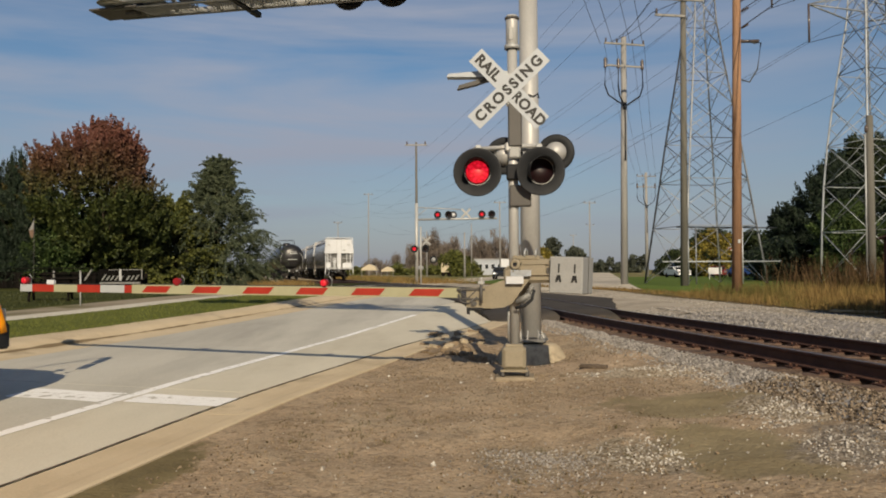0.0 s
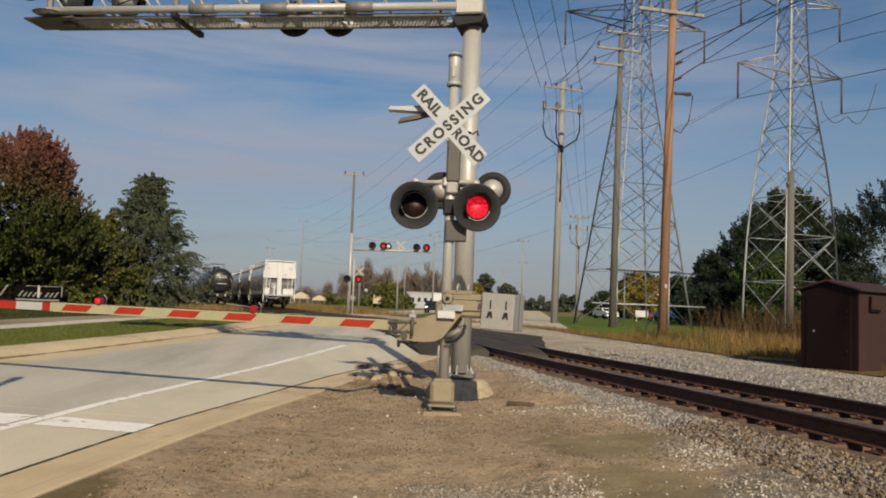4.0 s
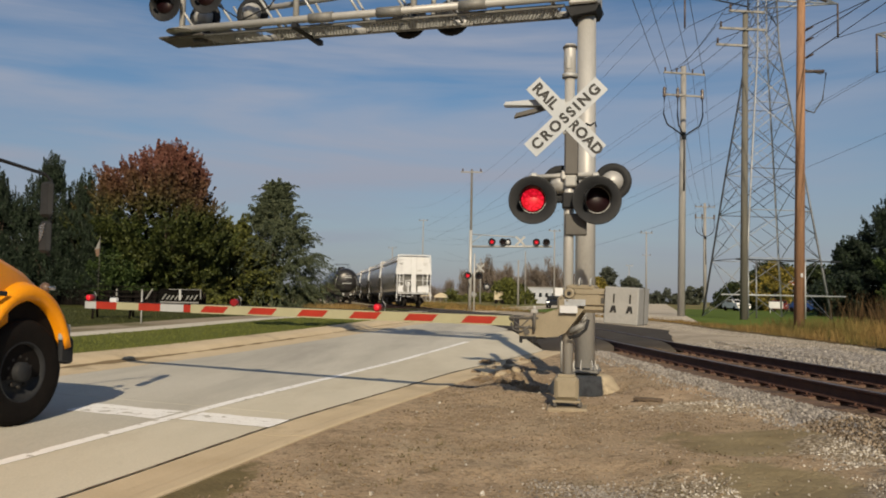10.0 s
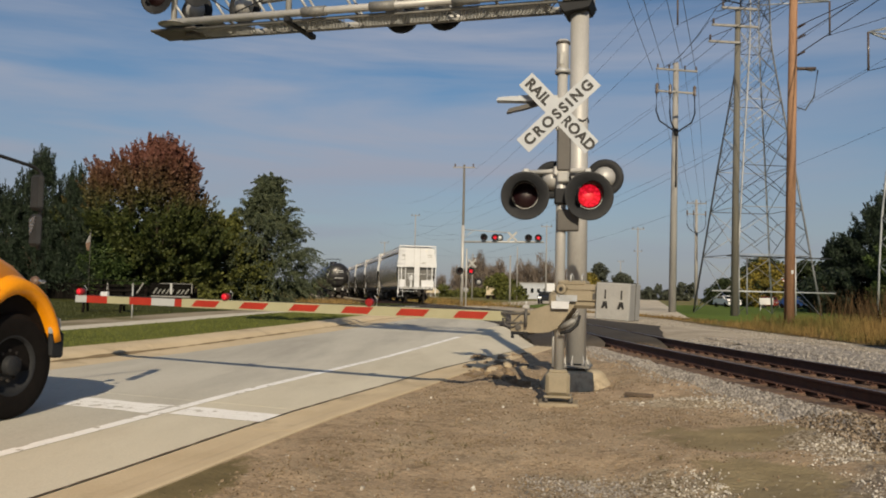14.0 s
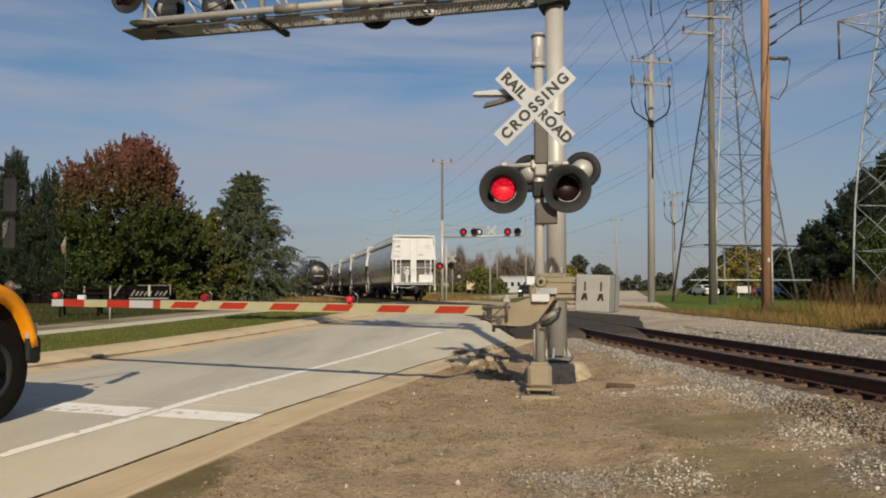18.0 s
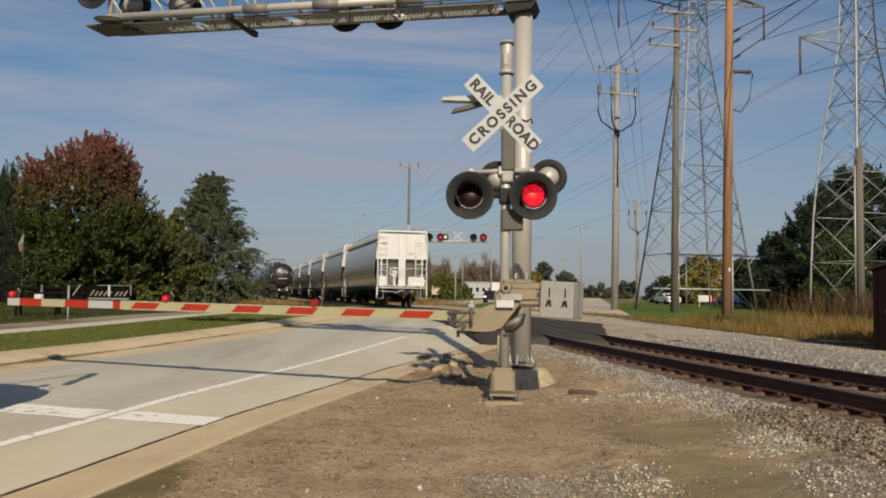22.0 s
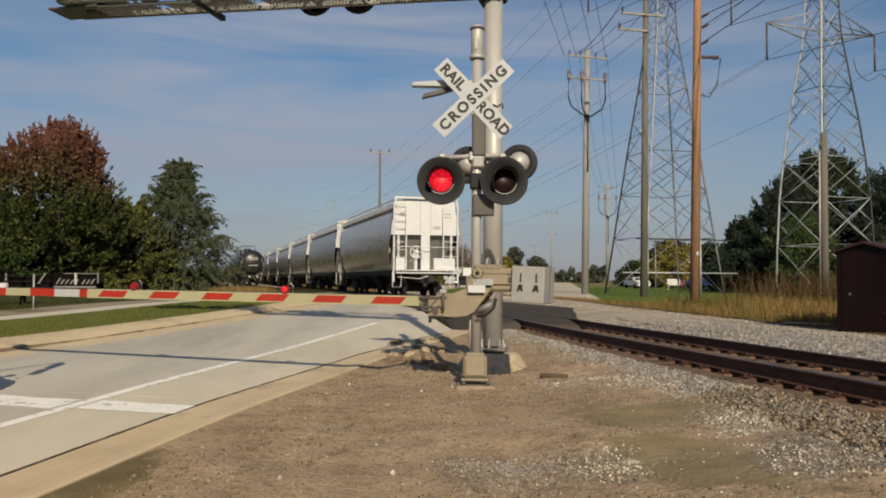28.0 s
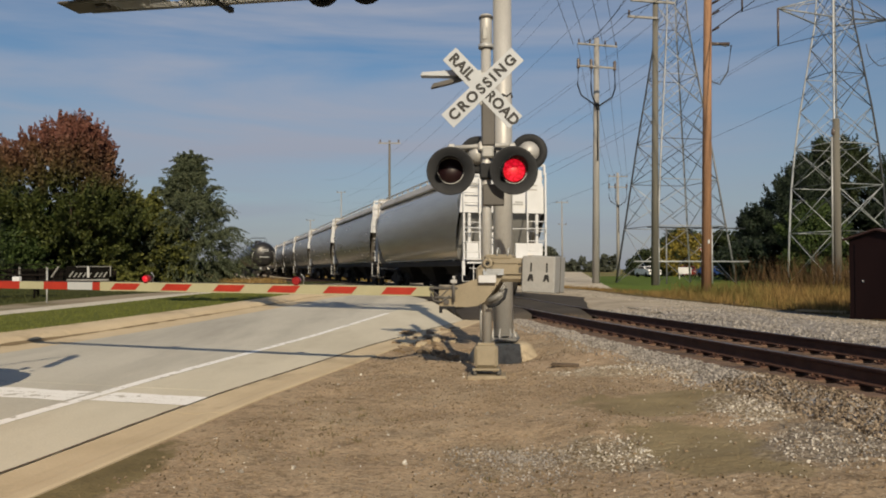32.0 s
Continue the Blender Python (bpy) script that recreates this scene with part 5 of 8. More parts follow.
def build_cantilever():
    root = empty("cantilever_signal", pose(CX, CY, 0.022, 0, 0, -14) @ Matrix.Scale(1.071, 4), "tall aluminium cantilever mast with truss arm and lights over the road", "cantilever signal")
    foot = part("footing", Shape().lathe([(0.0005, 0.30), (0.36, 0.30), (0.41, 0.27), (0.62, -0.06), (0.63, -0.2)], n=8), FOOTING, root, "octagonal concrete footing")
    part("mast", Shape().cyl((0, 0, 0.40), (0, 0, 5.9), 0.149, 0.136, n=32), MAST, root, "thick round aluminium mast")
    # flange and bolts in the darker steel, for the shadow at the mast's foot
    flange = part("base_flange", Shape().box((0, 0, 0.35), (0.44, 0.44, 0.045), bevel=0.01), DARK_GALV, root)
    for a in range(4):
        x, y = 0.17 * (1 if a % 2 else -1), 0.17 * (1 if a // 2 else -1)
        part("anchor_bolt", Shape().cyl((x, y, 0.29), (x, y, 0.44), 0.018, n=8).cyl((x, y, 0.37), (x, y, 0.40), 0.034, n=6), DARK_GALV, flange)
    for a in range(6):
        g = math.radians(60 * a + 20)
        part("gusset", Shape().prism([(0.13, 0.37), (0.20, 0.37), (0.13, 0.56)], 0.014, Matrix.Rotation(g, 4, "Z") @ Matrix.Translation((0, -0.008, 0))), MAST, flange)
    part("access_door", Shape().box((-0.02, -0.145, 1.1), (0.12, 0.02, 0.3), bevel=0.01), MAST, root)
    # collar
    col = part("collar", Shape().box((-0.02, 0, 5.86), (0.42, 0.62, 0.30), bevel=0.02), MAST, root, "boxed collar joining arm and mast")
    part("collar_skirt", Shape().prism([(-0.30, 5.71), (0.22, 5.71), (0.16, 5.60), (-0.20, 5.55)], 0.5, Matrix.Translation((0, -0.25, 0))), BLACK, col)
    part("collar_top", Shape().box((-0.02, 0, 6.5), (0.42, 0.62, 0.30), bevel=0.02).cyl((0, 0, 5.85), (0, 0, 6.8), 0.125, n=24), MAST, root)
    L, rise = 7.28, 0.09

    def at(s, y, dz=0.0):
        return (-s, y, 5.77 + rise * s / L + dz)

    arm = part("truss_arm", Shape().cyl(at(0.2, -0.30, 0.05), at(L - 0.4, -0.30, 0.05), 0.062, n=16).cyl(at(0.2, 0.30, -0.0), at(L - 0.1, 0.30, -0.0), 0.05, n=12)
               .cyl(at(0.2, -0.30, 0.85), at(L - 1.5, -0.30, 0.52), 0.05, n=12).cyl(at(0.2, 0.30, 0.85), at(L - 1.5, 0.30, 0.52), 0.05, n=12), MAST, root, "long tubular truss arm with walkway")
    for k in range(9):
        s = 0.48 + 0.77 * k
        part("truss_strut", Shape().cyl(at(s, -0.30, 0.05), at(s, 0.30, 0), 0.026, n=8).cyl(at(s, -0.30, 0.05), at(s + 0.4, -0.30, 0.75 - 0.02 * k), 0.022, n=8).cyl(at(s, 0.30, 0.0), at(s + 0.4, 0.30, 0.75 - 0.02 * k), 0.022, n=8), GALV, arm)
    for s0, s1 in ((0.43, 1.95), (2.1, 3.66), (3.85, 5.32), (5.5, 6.59)):
        deck = Shape()
        n = int((s1 - s0) / 0.055)
        for i in range(n):
            s = s0 + 0.055 * i
            deck.box(at(s, 0.02, -0.055), (0.012, 0.50, 0.03), rz=22)
            deck.box(at(s, 0.02, -0.057), (0.012, 0.50, 0.03), rz=-22)
        tagged(part("walkway_grating", deck, GALV, arm, "open diamond steel grating"), kind="stuff")
    part("walkway_edge", Shape().cyl(at(0.3, -0.22, -0.05), at(L - 0.3, -0.22, -0.05), 0.03, n=8).cyl(at(0.3, 0.25, -0.06), at(L - 0.2, 0.25, -0.06), 0.032, n=8), DARK_GALV, arm)
    part("end_frame", Shape().box(at(L - 0.35, 0, -0.05), (0.9, 0.56, 0.035), bevel=0.01).box(at(L - 0.6, -0.05, -0.09), (0.22, 0.16, 0.09), bevel=0.02), DARK_GREY, arm, "closed dark end plate of the walkway")
    for s in (1.48, 2.84, 4.03):
        part("sleeve", Shape().cyl(at(s, -0.30, 0.05), at(s + 0.42, -0.30, 0.05), 0.082, n=16), DARK_GALV, arm)
    # outer light set
    post = part("light_post", Shape().cyl(at(6.89, -0.30, 0.0), at(6.89, -0.30, 1.5), 0.05, n=14).lathe([(0.0005, 0.09), (0.07, 0.08), (0.20, 0.02), (0.26, 0.0), (0.0005, 0.0)], m=Matrix.Translation(at(6.89, -0.3, 0.0)), n=20)
                .lathe([(0.0005, 0.06), (0.08, 0.05), (0.22, 0.0), (0.0005, 0.0)], m=Matrix.Translation(at(6.2, -0.1, 0.02)), n=20), MAST, root, "post carrying lights at the arm end")
    part("light_bar", Shape().cyl(at(7.44, -0.32, 0.70), at(6.33, -0.32, 0.70), 0.03, n=10), MAST, post)
    lamp_unit(root, facing(-7.10, -0.50, 6.30, 4), detail=False, label="unlit round black light unit")
    lamp_unit(root, facing(-6.285, -0.50, 6.36, 4), detail=False, label="unlit round black light unit")
    lamp_unit(root, facing(-6.72, 0.10, 6.22, 184), detail=False, back=MAST, label="rear-facing light unit with pale housing")
    lamp_unit(root, facing(-5.76, 0.10, 6.22, 184), detail=False, back=MAST, label="rear-facing light unit with pale housing")
    # crossbuck on the arm
    part("sign_post", Shape().cyl(at(4.70, -0.30, 0.0), at(4.70, -0.30, 1.7), 0.05, n=14), MAST, root)
    crossbuck(root, facing(-4.70, -0.38, 6.77, 2))
    part("sign_strut", Shape().box((0, 0, 0), (0.10, 1.0, 0.09), bevel=0.01, m=Matrix.Translation(at(4.70, 0.12, -0.06))), BLACK, root)
    # inner light set
    lamp_unit(root, facing(-2.99, 0.42, 5.95, 184), detail=False, back=BLACK, label="rear-facing light unit below the arm")
    lamp_unit(root, facing(-2.245, 0.42, 5.94, 184), detail=False, back=BLACK, label="rear-facing light unit below the arm")
    lamp_unit(root, facing(-3.12, -0.42, 6.82, 8), detail=False, label="unlit round black light unit")
    lamp_unit(root, facing(-2.19, -0.42, 6.89, 8), detail=False, label="unlit round black light unit")
    part("inner_post", Shape().cyl(at(2.65, -0.30, 0.0), at(2.65, -0.30, 1.5), 0.05, n=14).cyl(at(2.49, 0.2, 0.0), at(2.49, 0.2, 1.15), 0.04, n=12), MAST, root)
    part("cable_loop", Shape().tube([at(6.33, -0.3, 0.5), at(5.72, -0.32, 0.12), at(5.19, -0.32, 0.3), at(4.88, -0.3, 0.7)], 0.012, 6), BLACK, root)
    return root


build_cantilever()


# ---- freight train ----
def sphere(c, r, n=12, k=8, sz=1.0):
    prof = [(max(0.0005, r * math.sin(math.pi * i / k)), -r * sz * math.cos(math.pi * i / k)) for i in range(k + 1)]
    return prof, Matrix.Translation(c)


CAR = 16.9          # coupled length of a hopper car
BODY_HALF = 7.55    # half length of its body


def wheelset(parent, y):
    w = part("wheelset", Shape().cyl((-0.62, y, 0.46), (0.62, y, 0.46), 0.085, n=12), UNDER, parent)
    for sx in (-0.7535, 0.7535):
        o = 1 if sx > 0 else -1
        part("wheel", Shape().lathe([(0.0005, 0.05), (0.12, 0.06), (0.16, 0.02), (0.38, 0.02), (0.40, 0.06), (0.457, 0.06), (0.462, -0.06), (0.485, -0.065), (0.485, -0.09), (0.40, -0.09), (0.36, -0.03), (0.0005, -0.03)],
                                    m=Matrix.Translation((sx, y, 0.46)) @ Matrix.Rotation(radians(90 * o), 4, "Y"), n=28), UNDER, w, "grimy steel wheel")


def truck(parent, y):
    t = part("truck_bolster", Shape().box((0, y, 0.62), (2.2, 0.36, 0.22), bevel=0.03), UNDER, parent, "black bogie with steel wheels")
    for sx in (-1.0, 1.0):
        s = Shape()
        s.prism([(-1.05, 0.40), (-1.05, 0.60), (-0.70, 0.66), (-0.30, 0.82), (0.30, 0.82), (0.70, 0.66), (1.05, 0.60), (1.05, 0.40), (0.75, 0.40), (0.35, 0.26), (-0.35, 0.26), (-0.75, 0.40)], 0.14,
                Matrix.Translation((sx + 0.07, y, 0)) @ Matrix.Rotation(radians(90), 4, "Z"))
        part("side_frame", s, UNDER, t)
        for dy in (-0.89, 0.89):
            part("bearing", Shape().cyl((sx - 0.10, y + dy, 0.46), (sx + 0.14 * (1 if sx > 0 else 1), y + dy, 0.46), 0.10, n=12), UNDER, t)
    for dy in (-0.89, 0.89):
        wheelset(t, y + dy)


def hopper_section():
    """Cross-section of a curved-side covered hopper below its eaves, x and z, round from right to left."""
    right = [(1.26, 1.24), (1.40, 1.42), (1.50, 1.75), (1.575, 2.15), (1.605, 2.6), (1.605, 3.0), (1.57, 3.4), (1.50, 3.78), (1.40, 4.10)]
    return right + [(-x, z) for x, z in right[::-1]]


def build_hopper(body_mat, white_end, label):
    """A covered hopper car, its -y end towards the camera; origin on the rails at the middle."""
    root = empty("covered_hopper_car", pose(0, 0, 0), label, "freight car", group="hopper cars of the train")
    sec = hopper_section()
    n = len(sec)
    s = Shape()
    ys = [-1, -0.75, -0.5, -0.25, 0, 0.25, 0.5, 0.75, 1]
    vs = [(x, y * (6.45 + 1.02 * min((z - 1.24) / 1.75, 1)), z) for y in ys for x, z in sec]      # ends raked in towards the sill
    fs = [(i * n + j, i * n + (j + 1) % n, (i + 1) * n + (j + 1) % n, (i + 1) * n + j) for i in range(len(ys) - 1) for j in range(n)]
    s.add(vs, fs, True)
    part("body", s, body_mat, root, "long rounded steel car body")
    roof = Shape()
    rp = [(1.44, 4.09), (1.47, 4.12), (1.47, 4.17), (1.36, 4.40), (1.22, 4.46), (0, 4.54), (-1.22, 4.46), (-1.36, 4.40), (-1.47, 4.17), (-1.47, 4.12), (-1.44, 4.09)]
    roof.add([(x, y, z) for y in (-7.5, 7.5) for x, z in rp], [(i, i + 1, i + 12, i + 11) for i in range(10)] + [(10, 0, 11, 21), tuple(range(11)), tuple(range(21, 10, -1))])
    part("roof", roof, HOPPER_ROOF, root, "pale roof sheet with a folded eave")
    for sx in (-1, 1):
        seam = Shape().box((sx * 1.33, 0, 1.33), (0.05, 12.8, 0.05))
        part("sill_seam", seam, body_mat, root)
    for o in (-1, 1):
        em = WHITE if o < 0 else body_mat
        # upper end wall and sloped floor sheet
        top = Shape()
        poly = [(1.60, 2.92)] + [(x, z) for x, z in sec if z >= 3.0] + [(-1.60, 2.92)]
        poly = poly[:len(poly) // 2] + [(1.42, 4.44), (0.9, 4.56), (-0.9, 4.56), (-1.42, 4.44)] + poly[len(poly) // 2:]
        k = len(poly)
        top.add([(x, o * BODY_HALF, z) for x, z in poly] + [(x, o * 7.2, z) for x, z in poly], [tuple(range(k)), tuple(range(2 * k - 1, k - 1, -1))] + [(i, (i + 1) % k, k + (i + 1) % k, k + i) for i in range(k)])
        end = part("end_wall", top, em, root, "white steel end wall" if em is WHITE else "")
        slope = Shape().add([(-1.5, o * (BODY_HALF - 0.1), 2.97), (1.5, o * (BODY_HALF - 0.1), 2.97), (1.3, o * 5.6, 1.25), (-1.3, o * 5.6, 1.25),
                             (-1.5, o * (BODY_HALF - 0.2), 2.90), (1.5, o * (BODY_HALF - 0.2), 2.90), (1.3, o * 5.7, 1.18), (-1.3, o * 5.7, 1.18)],
                            [(0, 1, 2, 3), (4, 7, 6, 5), (0, 4, 5, 1), (1, 5, 6, 2), (2, 6, 7, 3), (3, 7, 4, 0)])
        part("slope_sheet", slope, GREY_BOX if white_end else body_mat, end)
        part("centre_post", Shape().box((0.0, o * (BODY_HALF - 0.05), 2.1), (0.42, 0.12, 1.75), bevel=0.01), em, end)
        part("end_seam", Shape().box((0.25, o * (BODY_HALF + 0.006), 3.75), (0.03, 0.012, 1.6)).box((-0.25, o * (BODY_HALF + 0.006), 3.75), (0.03, 0.012, 1.6)), GALV if em is WHITE else body_mat, end)
        for x in (-1.25, 1.25):
            part("side_post", Shape().box((x, o * (BODY_HALF - 0.1), 2.1), (0.10, 0.10, 1.8)), em, end)
        plat = part("end_platform", Shape().box((0, o * (BODY_HALF + 0.12), 1.30), (3.0, 0.55, 0.05), bevel=0.01).box((0, o * (BODY_HALF + 0.30), 1.18), (2.9, 0.06, 0.06), bevel=0.01), em if white_end else UNDER, root, "end platform and sill")
        for x0, x1 in ((-1.42, -1.0), (0.36, 1.36)):
            part("kick_plate", Shape().box(((x0 + x1) / 2, o * (BODY_HALF + 0.16), 1.60), (x1 - x0, 0.05, 0.52)), em, plat)
        for x in (-1.5, 1.5):
            part("corner_post", Shape().box((x, o * (BODY_HALF + 0.12), 2.55), (0.06, 0.06, 3.6)) if white_end else Shape().box((x, o * (BODY_HALF + 0.12), 3.65), (0.06, 0.06, 1.4)), em, end)
        for x in (-0.95, 0.80):
            part("ladder_rail", Shape().box((x, o * (BODY_HALF + 0.18), 2.75), (0.05, 0.05, 2.8)), em, end)
        for i in range(9):
            part("ladder_rung", Shape().cyl((-1.5, o * (BODY_HALF + 0.18), 1.55 + 0.34 * i), (-0.95, o * (BODY_HALF + 0.18), 1.55 + 0.34 * i), 0.018, n=6), em, end)
        for i in range(4):
            part("ladder_rung", Shape().cyl((0.80, o * (BODY_HALF + 0.18), 1.6 + 0.34 * i), (1.5, o * (BODY_HALF + 0.18), 1.6 + 0.34 * i), 0.018, n=6), em, end)
        part("hand_rail", Shape().tube([(-1.5, o * (BODY_HALF + 0.3), 2.38), (0, o * (BODY_HALF + 0.36), 2.34), (1.5, o * (BODY_HALF + 0.3), 2.38)], 0.02, 6), em, end)
        part("end_top_rail", Shape().box((0, o * (BODY_HALF + 0.14), 4.60), (2.9, 0.08, 0.09)).box((-1.45, o * (BODY_HALF + 0.14), 4.45), (0.07, 0.07, 0.35)).box((1.45, o * (BODY_HALF + 0.14), 4.45), (0.07, 0.07, 0.35)), em, end)
        wm = facing(-0.50, o * (BODY_HALF + 0.30), 2.12)
        wheel = Shape().lathe([(0.26, -0.02), (0.30, -0.02), (0.30, 0.02), (0.26, 0.02)], m=wm, n=24, close=True).lathe([(0.0005, -0.03), (0.09, -0.03), (0.09, 0.03), (0.0005, 0.03)], m=wm, n=12)
        for a in range(5):
            wheel.box((0.17, 0, 0), (0.22, 0.045, 0.025), m=wm @ Matrix.Rotation(radians(72 * a), 4, "Z"))
        bw = part("brake_wheel", wheel, em, end, "spoked hand brake wheel")
        part("brake_gear", Shape().box((-0.50, o * (BODY_HALF + 0.2), 2.05), (0.26, 0.16, 0.34), bevel=0.03).box((-0.50, o * (BODY_HALF + 0.2), 1.62), (0.14, 0.10, 0.70), bevel=0.02), em, bw)
        part("hand_hold", Shape().tube([(-0.78, o * (BODY_HALF + 0.3), 1.30), (-0.78, o * (BODY_HALF + 0.34), 1.78), (-0.66, o * (BODY_HALF + 0.34), 1.80), (-0.66, o * (BODY_HALF + 0.3), 1.30)], 0.016, 6), em, end)
        part("brake_hose", Shape().tube([(0.5, o * (BODY_HALF + 0.45), 1.0), (0.52, o * (BODY_HALF + 0.6), 0.62), (0.4, o * (BODY_HALF + 0.66), 0.42)], 0.03, 6), UNDER, root)
        part("coupler", Shape().box((0, o * (BODY_HALF + 0.6), 0.88), (0.26, 0.7, 0.22), bevel=0.04).box((0.04, o * (BODY_HALF + 0.92), 0.88), (0.34, 0.24, 0.30), bevel=0.07), UNDER, root, "knuckle coupler")
        for x in (-1.35, 1.35):
            part("sill_step", Shape().tube([(x - 0.2, o * (BODY_HALF + 0.1), 1.25), (x - 0.2, o * (BODY_HALF + 0.1), 0.55), (x + 0.2, o * (BODY_HALF + 0.1), 0.55), (x + 0.2, o * (BODY_HALF + 0.1), 1.25)], 0.025, 6), em, plat)
        part("cut_lever", Shape().tube([(-1.4, o * (BODY_HALF + 0.42), 1.0), (-0.4, o * (BODY_HALF + 0.46), 0.92), (0.0, o * (BODY_HALF + 0.5), 1.05)], 0.018, 6), em, plat)
        for i, (x, z, w) in enumerate(((0.55, 3.30, 0.30), (0.50, 3.22, 0.40), (1.05, 3.9, 0.36), (1.05, 3.75, 0.36), (-1.1, 3.9, 0.22), (-1.1, 3.78, 0.26))):
            part("stencil_bar", Shape().box((x, o * (BODY_HALF + 0.008), z), (w, 0.01, 0.05)), GREY_BOX, end)
    # roof walk and hatches
    part("running_board", Shape().box((0, 0, 4.60), (0.62, 14.4, 0.04)).box((1.12, 0, 4.66), (0.05, 14.8, 0.05)).box((-1.12, 0, 4.66), (0.05, 14.8, 0.05)), ROOF_RAIL, root, "grated running board and pale rails along the roof")
    for i in range(13):
        y = -7.2 + 1.2 * i
        for sx in (-1.12, 1.12):
            part("roof_stanchion", Shape().box((sx, y, 4.57), (0.05, 0.10, 0.16)), ROOF_RAIL, root)
    for i in range(5):
        y = -5.4 + 2.7 * i
        part("hatch", Shape().box((0, y, 4.56), (0.9, 1.9, 0.10), bevel=0.03), body_mat, root)
    # side sill and outlets
    for sx in (-1.30, 1.30):
        part("side_sill", Shape().box((sx, 0, 1.16), (0.10, 15.0, 0.20), bevel=0.01), UNDER, root)
    for i in range(3):
        y = -4.2 + 4.2 * i
        v = [(-1.3, y - 1.9, 1.6), (1.3, y - 1.9, 1.6), (1.3, y + 1.9, 1.6), (-1.3, y + 1.9, 1.6), (-0.5, y - 0.45, 0.42), (0.5, y - 0.45, 0.42), (0.5, y + 0.45, 0.42), (-0.5, y + 0.45, 0.42)]
        part("outlet_hopper", Shape().add(v, [(0, 1, 2, 3), (7, 6, 5, 4), (0, 4, 5, 1), (1, 5, 6, 2), (2, 6, 7, 3), (3, 7, 4, 0)]).box((0, y, 0.36), (1.3, 0.7, 0.14)), UNDER, root)
    part("centre_sill", Shape().box((0, 0, 0.92), (0.5, 15.6, 0.34)), UNDER, root)
    for y in (-5.35, 5.35):
        truck(root, y)
    return root


HOPPERS = [build_hopper(HOPPER, True, "silver covered hopper car with a white end at the train's tail")]
_grey = build_hopper(HOPPER_TAN, False, "weathered grey covered hopper car with pale end ribs")
HOPPERS.append(_grey)
for _i in range(6):
    HOPPERS.append(copy_thing(_grey, pose(0, 0, 0)))


def build_tank_car(m):
    root = empty("tank_car", m, "black tank car standing on the siding", "freight car", group="tank cars on the siding")
    r = 1.5
    prof = [(0.0005, -7.6), (0.7, -7.54), (1.1, -7.40), (1.36, -7.16), (r, -6.75), (r, 6.75), (1.36, 7.16), (1.1, 7.40), (0.7, 7.54), (0.0005, 7.6)]
    part("tank", Shape().lathe(prof, m=Matrix.Translation((0, 0, 2.75)) @ Matrix.Rotation(radians(-90), 4, "X"), n=32), TANK, root, "glossy black tank with rounded ends")
    dome = part("manway_dome", Shape().cyl((0, 0, 4.15), (0, 0, 4.62), 0.45, n=20), TANK, root)
    part("dome_rail", Shape().tube([(-0.9, -1.2, 4.2), (-0.9, -1.2, 4.95), (0.9, -1.2, 4.95), (0.9, -1.2, 4.2)], 0.03, 6).tube([(-0.9, 1.2, 4.2), (-0.9, 1.2, 4.95), (0.9, 1.2, 4.95), (0.9, 1.2, 4.2)], 0.03, 6), TANK, dome)
    part("underframe", Shape().box((0, 0, 1.0), (0.6, 16.0, 0.32)).box((0, -7.2, 1.15), (2.8, 0.3, 0.22), bevel=0.03).box((0, 7.2, 1.15), (2.8, 0.3, 0.22), bevel=0.03), UNDER, root)
    for o in (-1, 1):
        part("coupler", Shape().box((0, o * 8.2, 0.88), (0.30, 0.6, 0.3), bevel=0.06), UNDER, root)
        part("end_rail", Shape().tube([(-1.35, o * 7.75, 1.2), (-1.35, o * 7.75, 2.2), (1.35, o * 7.75, 2.2), (1.35, o * 7.75, 1.2)], 0.03, 6), UNDER, root)
        truck(root, o * 5.6)
    for x, z, w in ((0.25, 3.3, 0.7), (0.2, 3.12, 0.9), (0.1, 2.4, 1.1)):
        part("stencil_bar", Shape().box((x, -7.60, z), (w, 0.03, 0.09)), ARM_WHITE, root)
    for sx in (-0.35, 0.55):
        part("end_fitting", Shape().box((sx, -7.95, 1.05), (0.22, 0.16, 0.26), bevel=0.03), GALV, root, "pale worn fitting beside the coupler")
    for sx in (-1.3, 1.3):
        part("grab_iron", Shape().tube([(sx, -7.5, 1.3), (sx, -7.62, 2.6), (sx * 0.8, -7.6, 3.2)], 0.03, 6), GREY_BOX, root)
    return root


def place_tanks():
    i = next(k for k, q in enumerate(SIDING) if q[1] > 103)
    tank = None
    for n in range(3):
        a, b = SIDING[i + n * 9 - 2], SIDING[i + n * 9 + 2]
        p = SIDING[i + n * 9]
        m = Matrix.Translation(p) @ Matrix.Rotation(math.atan2(b[1] - a[1], b[0] - a[0]) - math.pi / 2 + radians(2.2), 4, "Z")
        if tank is None:
            tank = build_tank_car(m)
        else:
            copy_thing(tank, m)


place_tanks()
# where the tail of the train is: seconds, and the y of its end face on the track
TAIL = [
    (0, 89.07), (1, 86.45), (2, 84.23), (3, 82.33), (4, 80.65), (5, 79.11), (6, 77.67), (7, 76.25),
    (8, 74.84), (9, 73.38), (10, 71.87), (11, 70.29), (12, 68.62), (13, 66.87), (14, 65.04), (15, 63.14),
    (16, 61.18), (17, 59.17), (18, 57.12), (19, 55.06), (20, 52.98), (21, 50.92), (22, 48.86), (23, 46.84),
    (24, 44.83), (25, 42.85), (26, 40.89), (27, 38.93), (28, 36.94), (29, 34.9), (30, 32.76), (31, 30.48),
    (32, 27.98),
]
TY = np.array([p.y for p in TRACK])


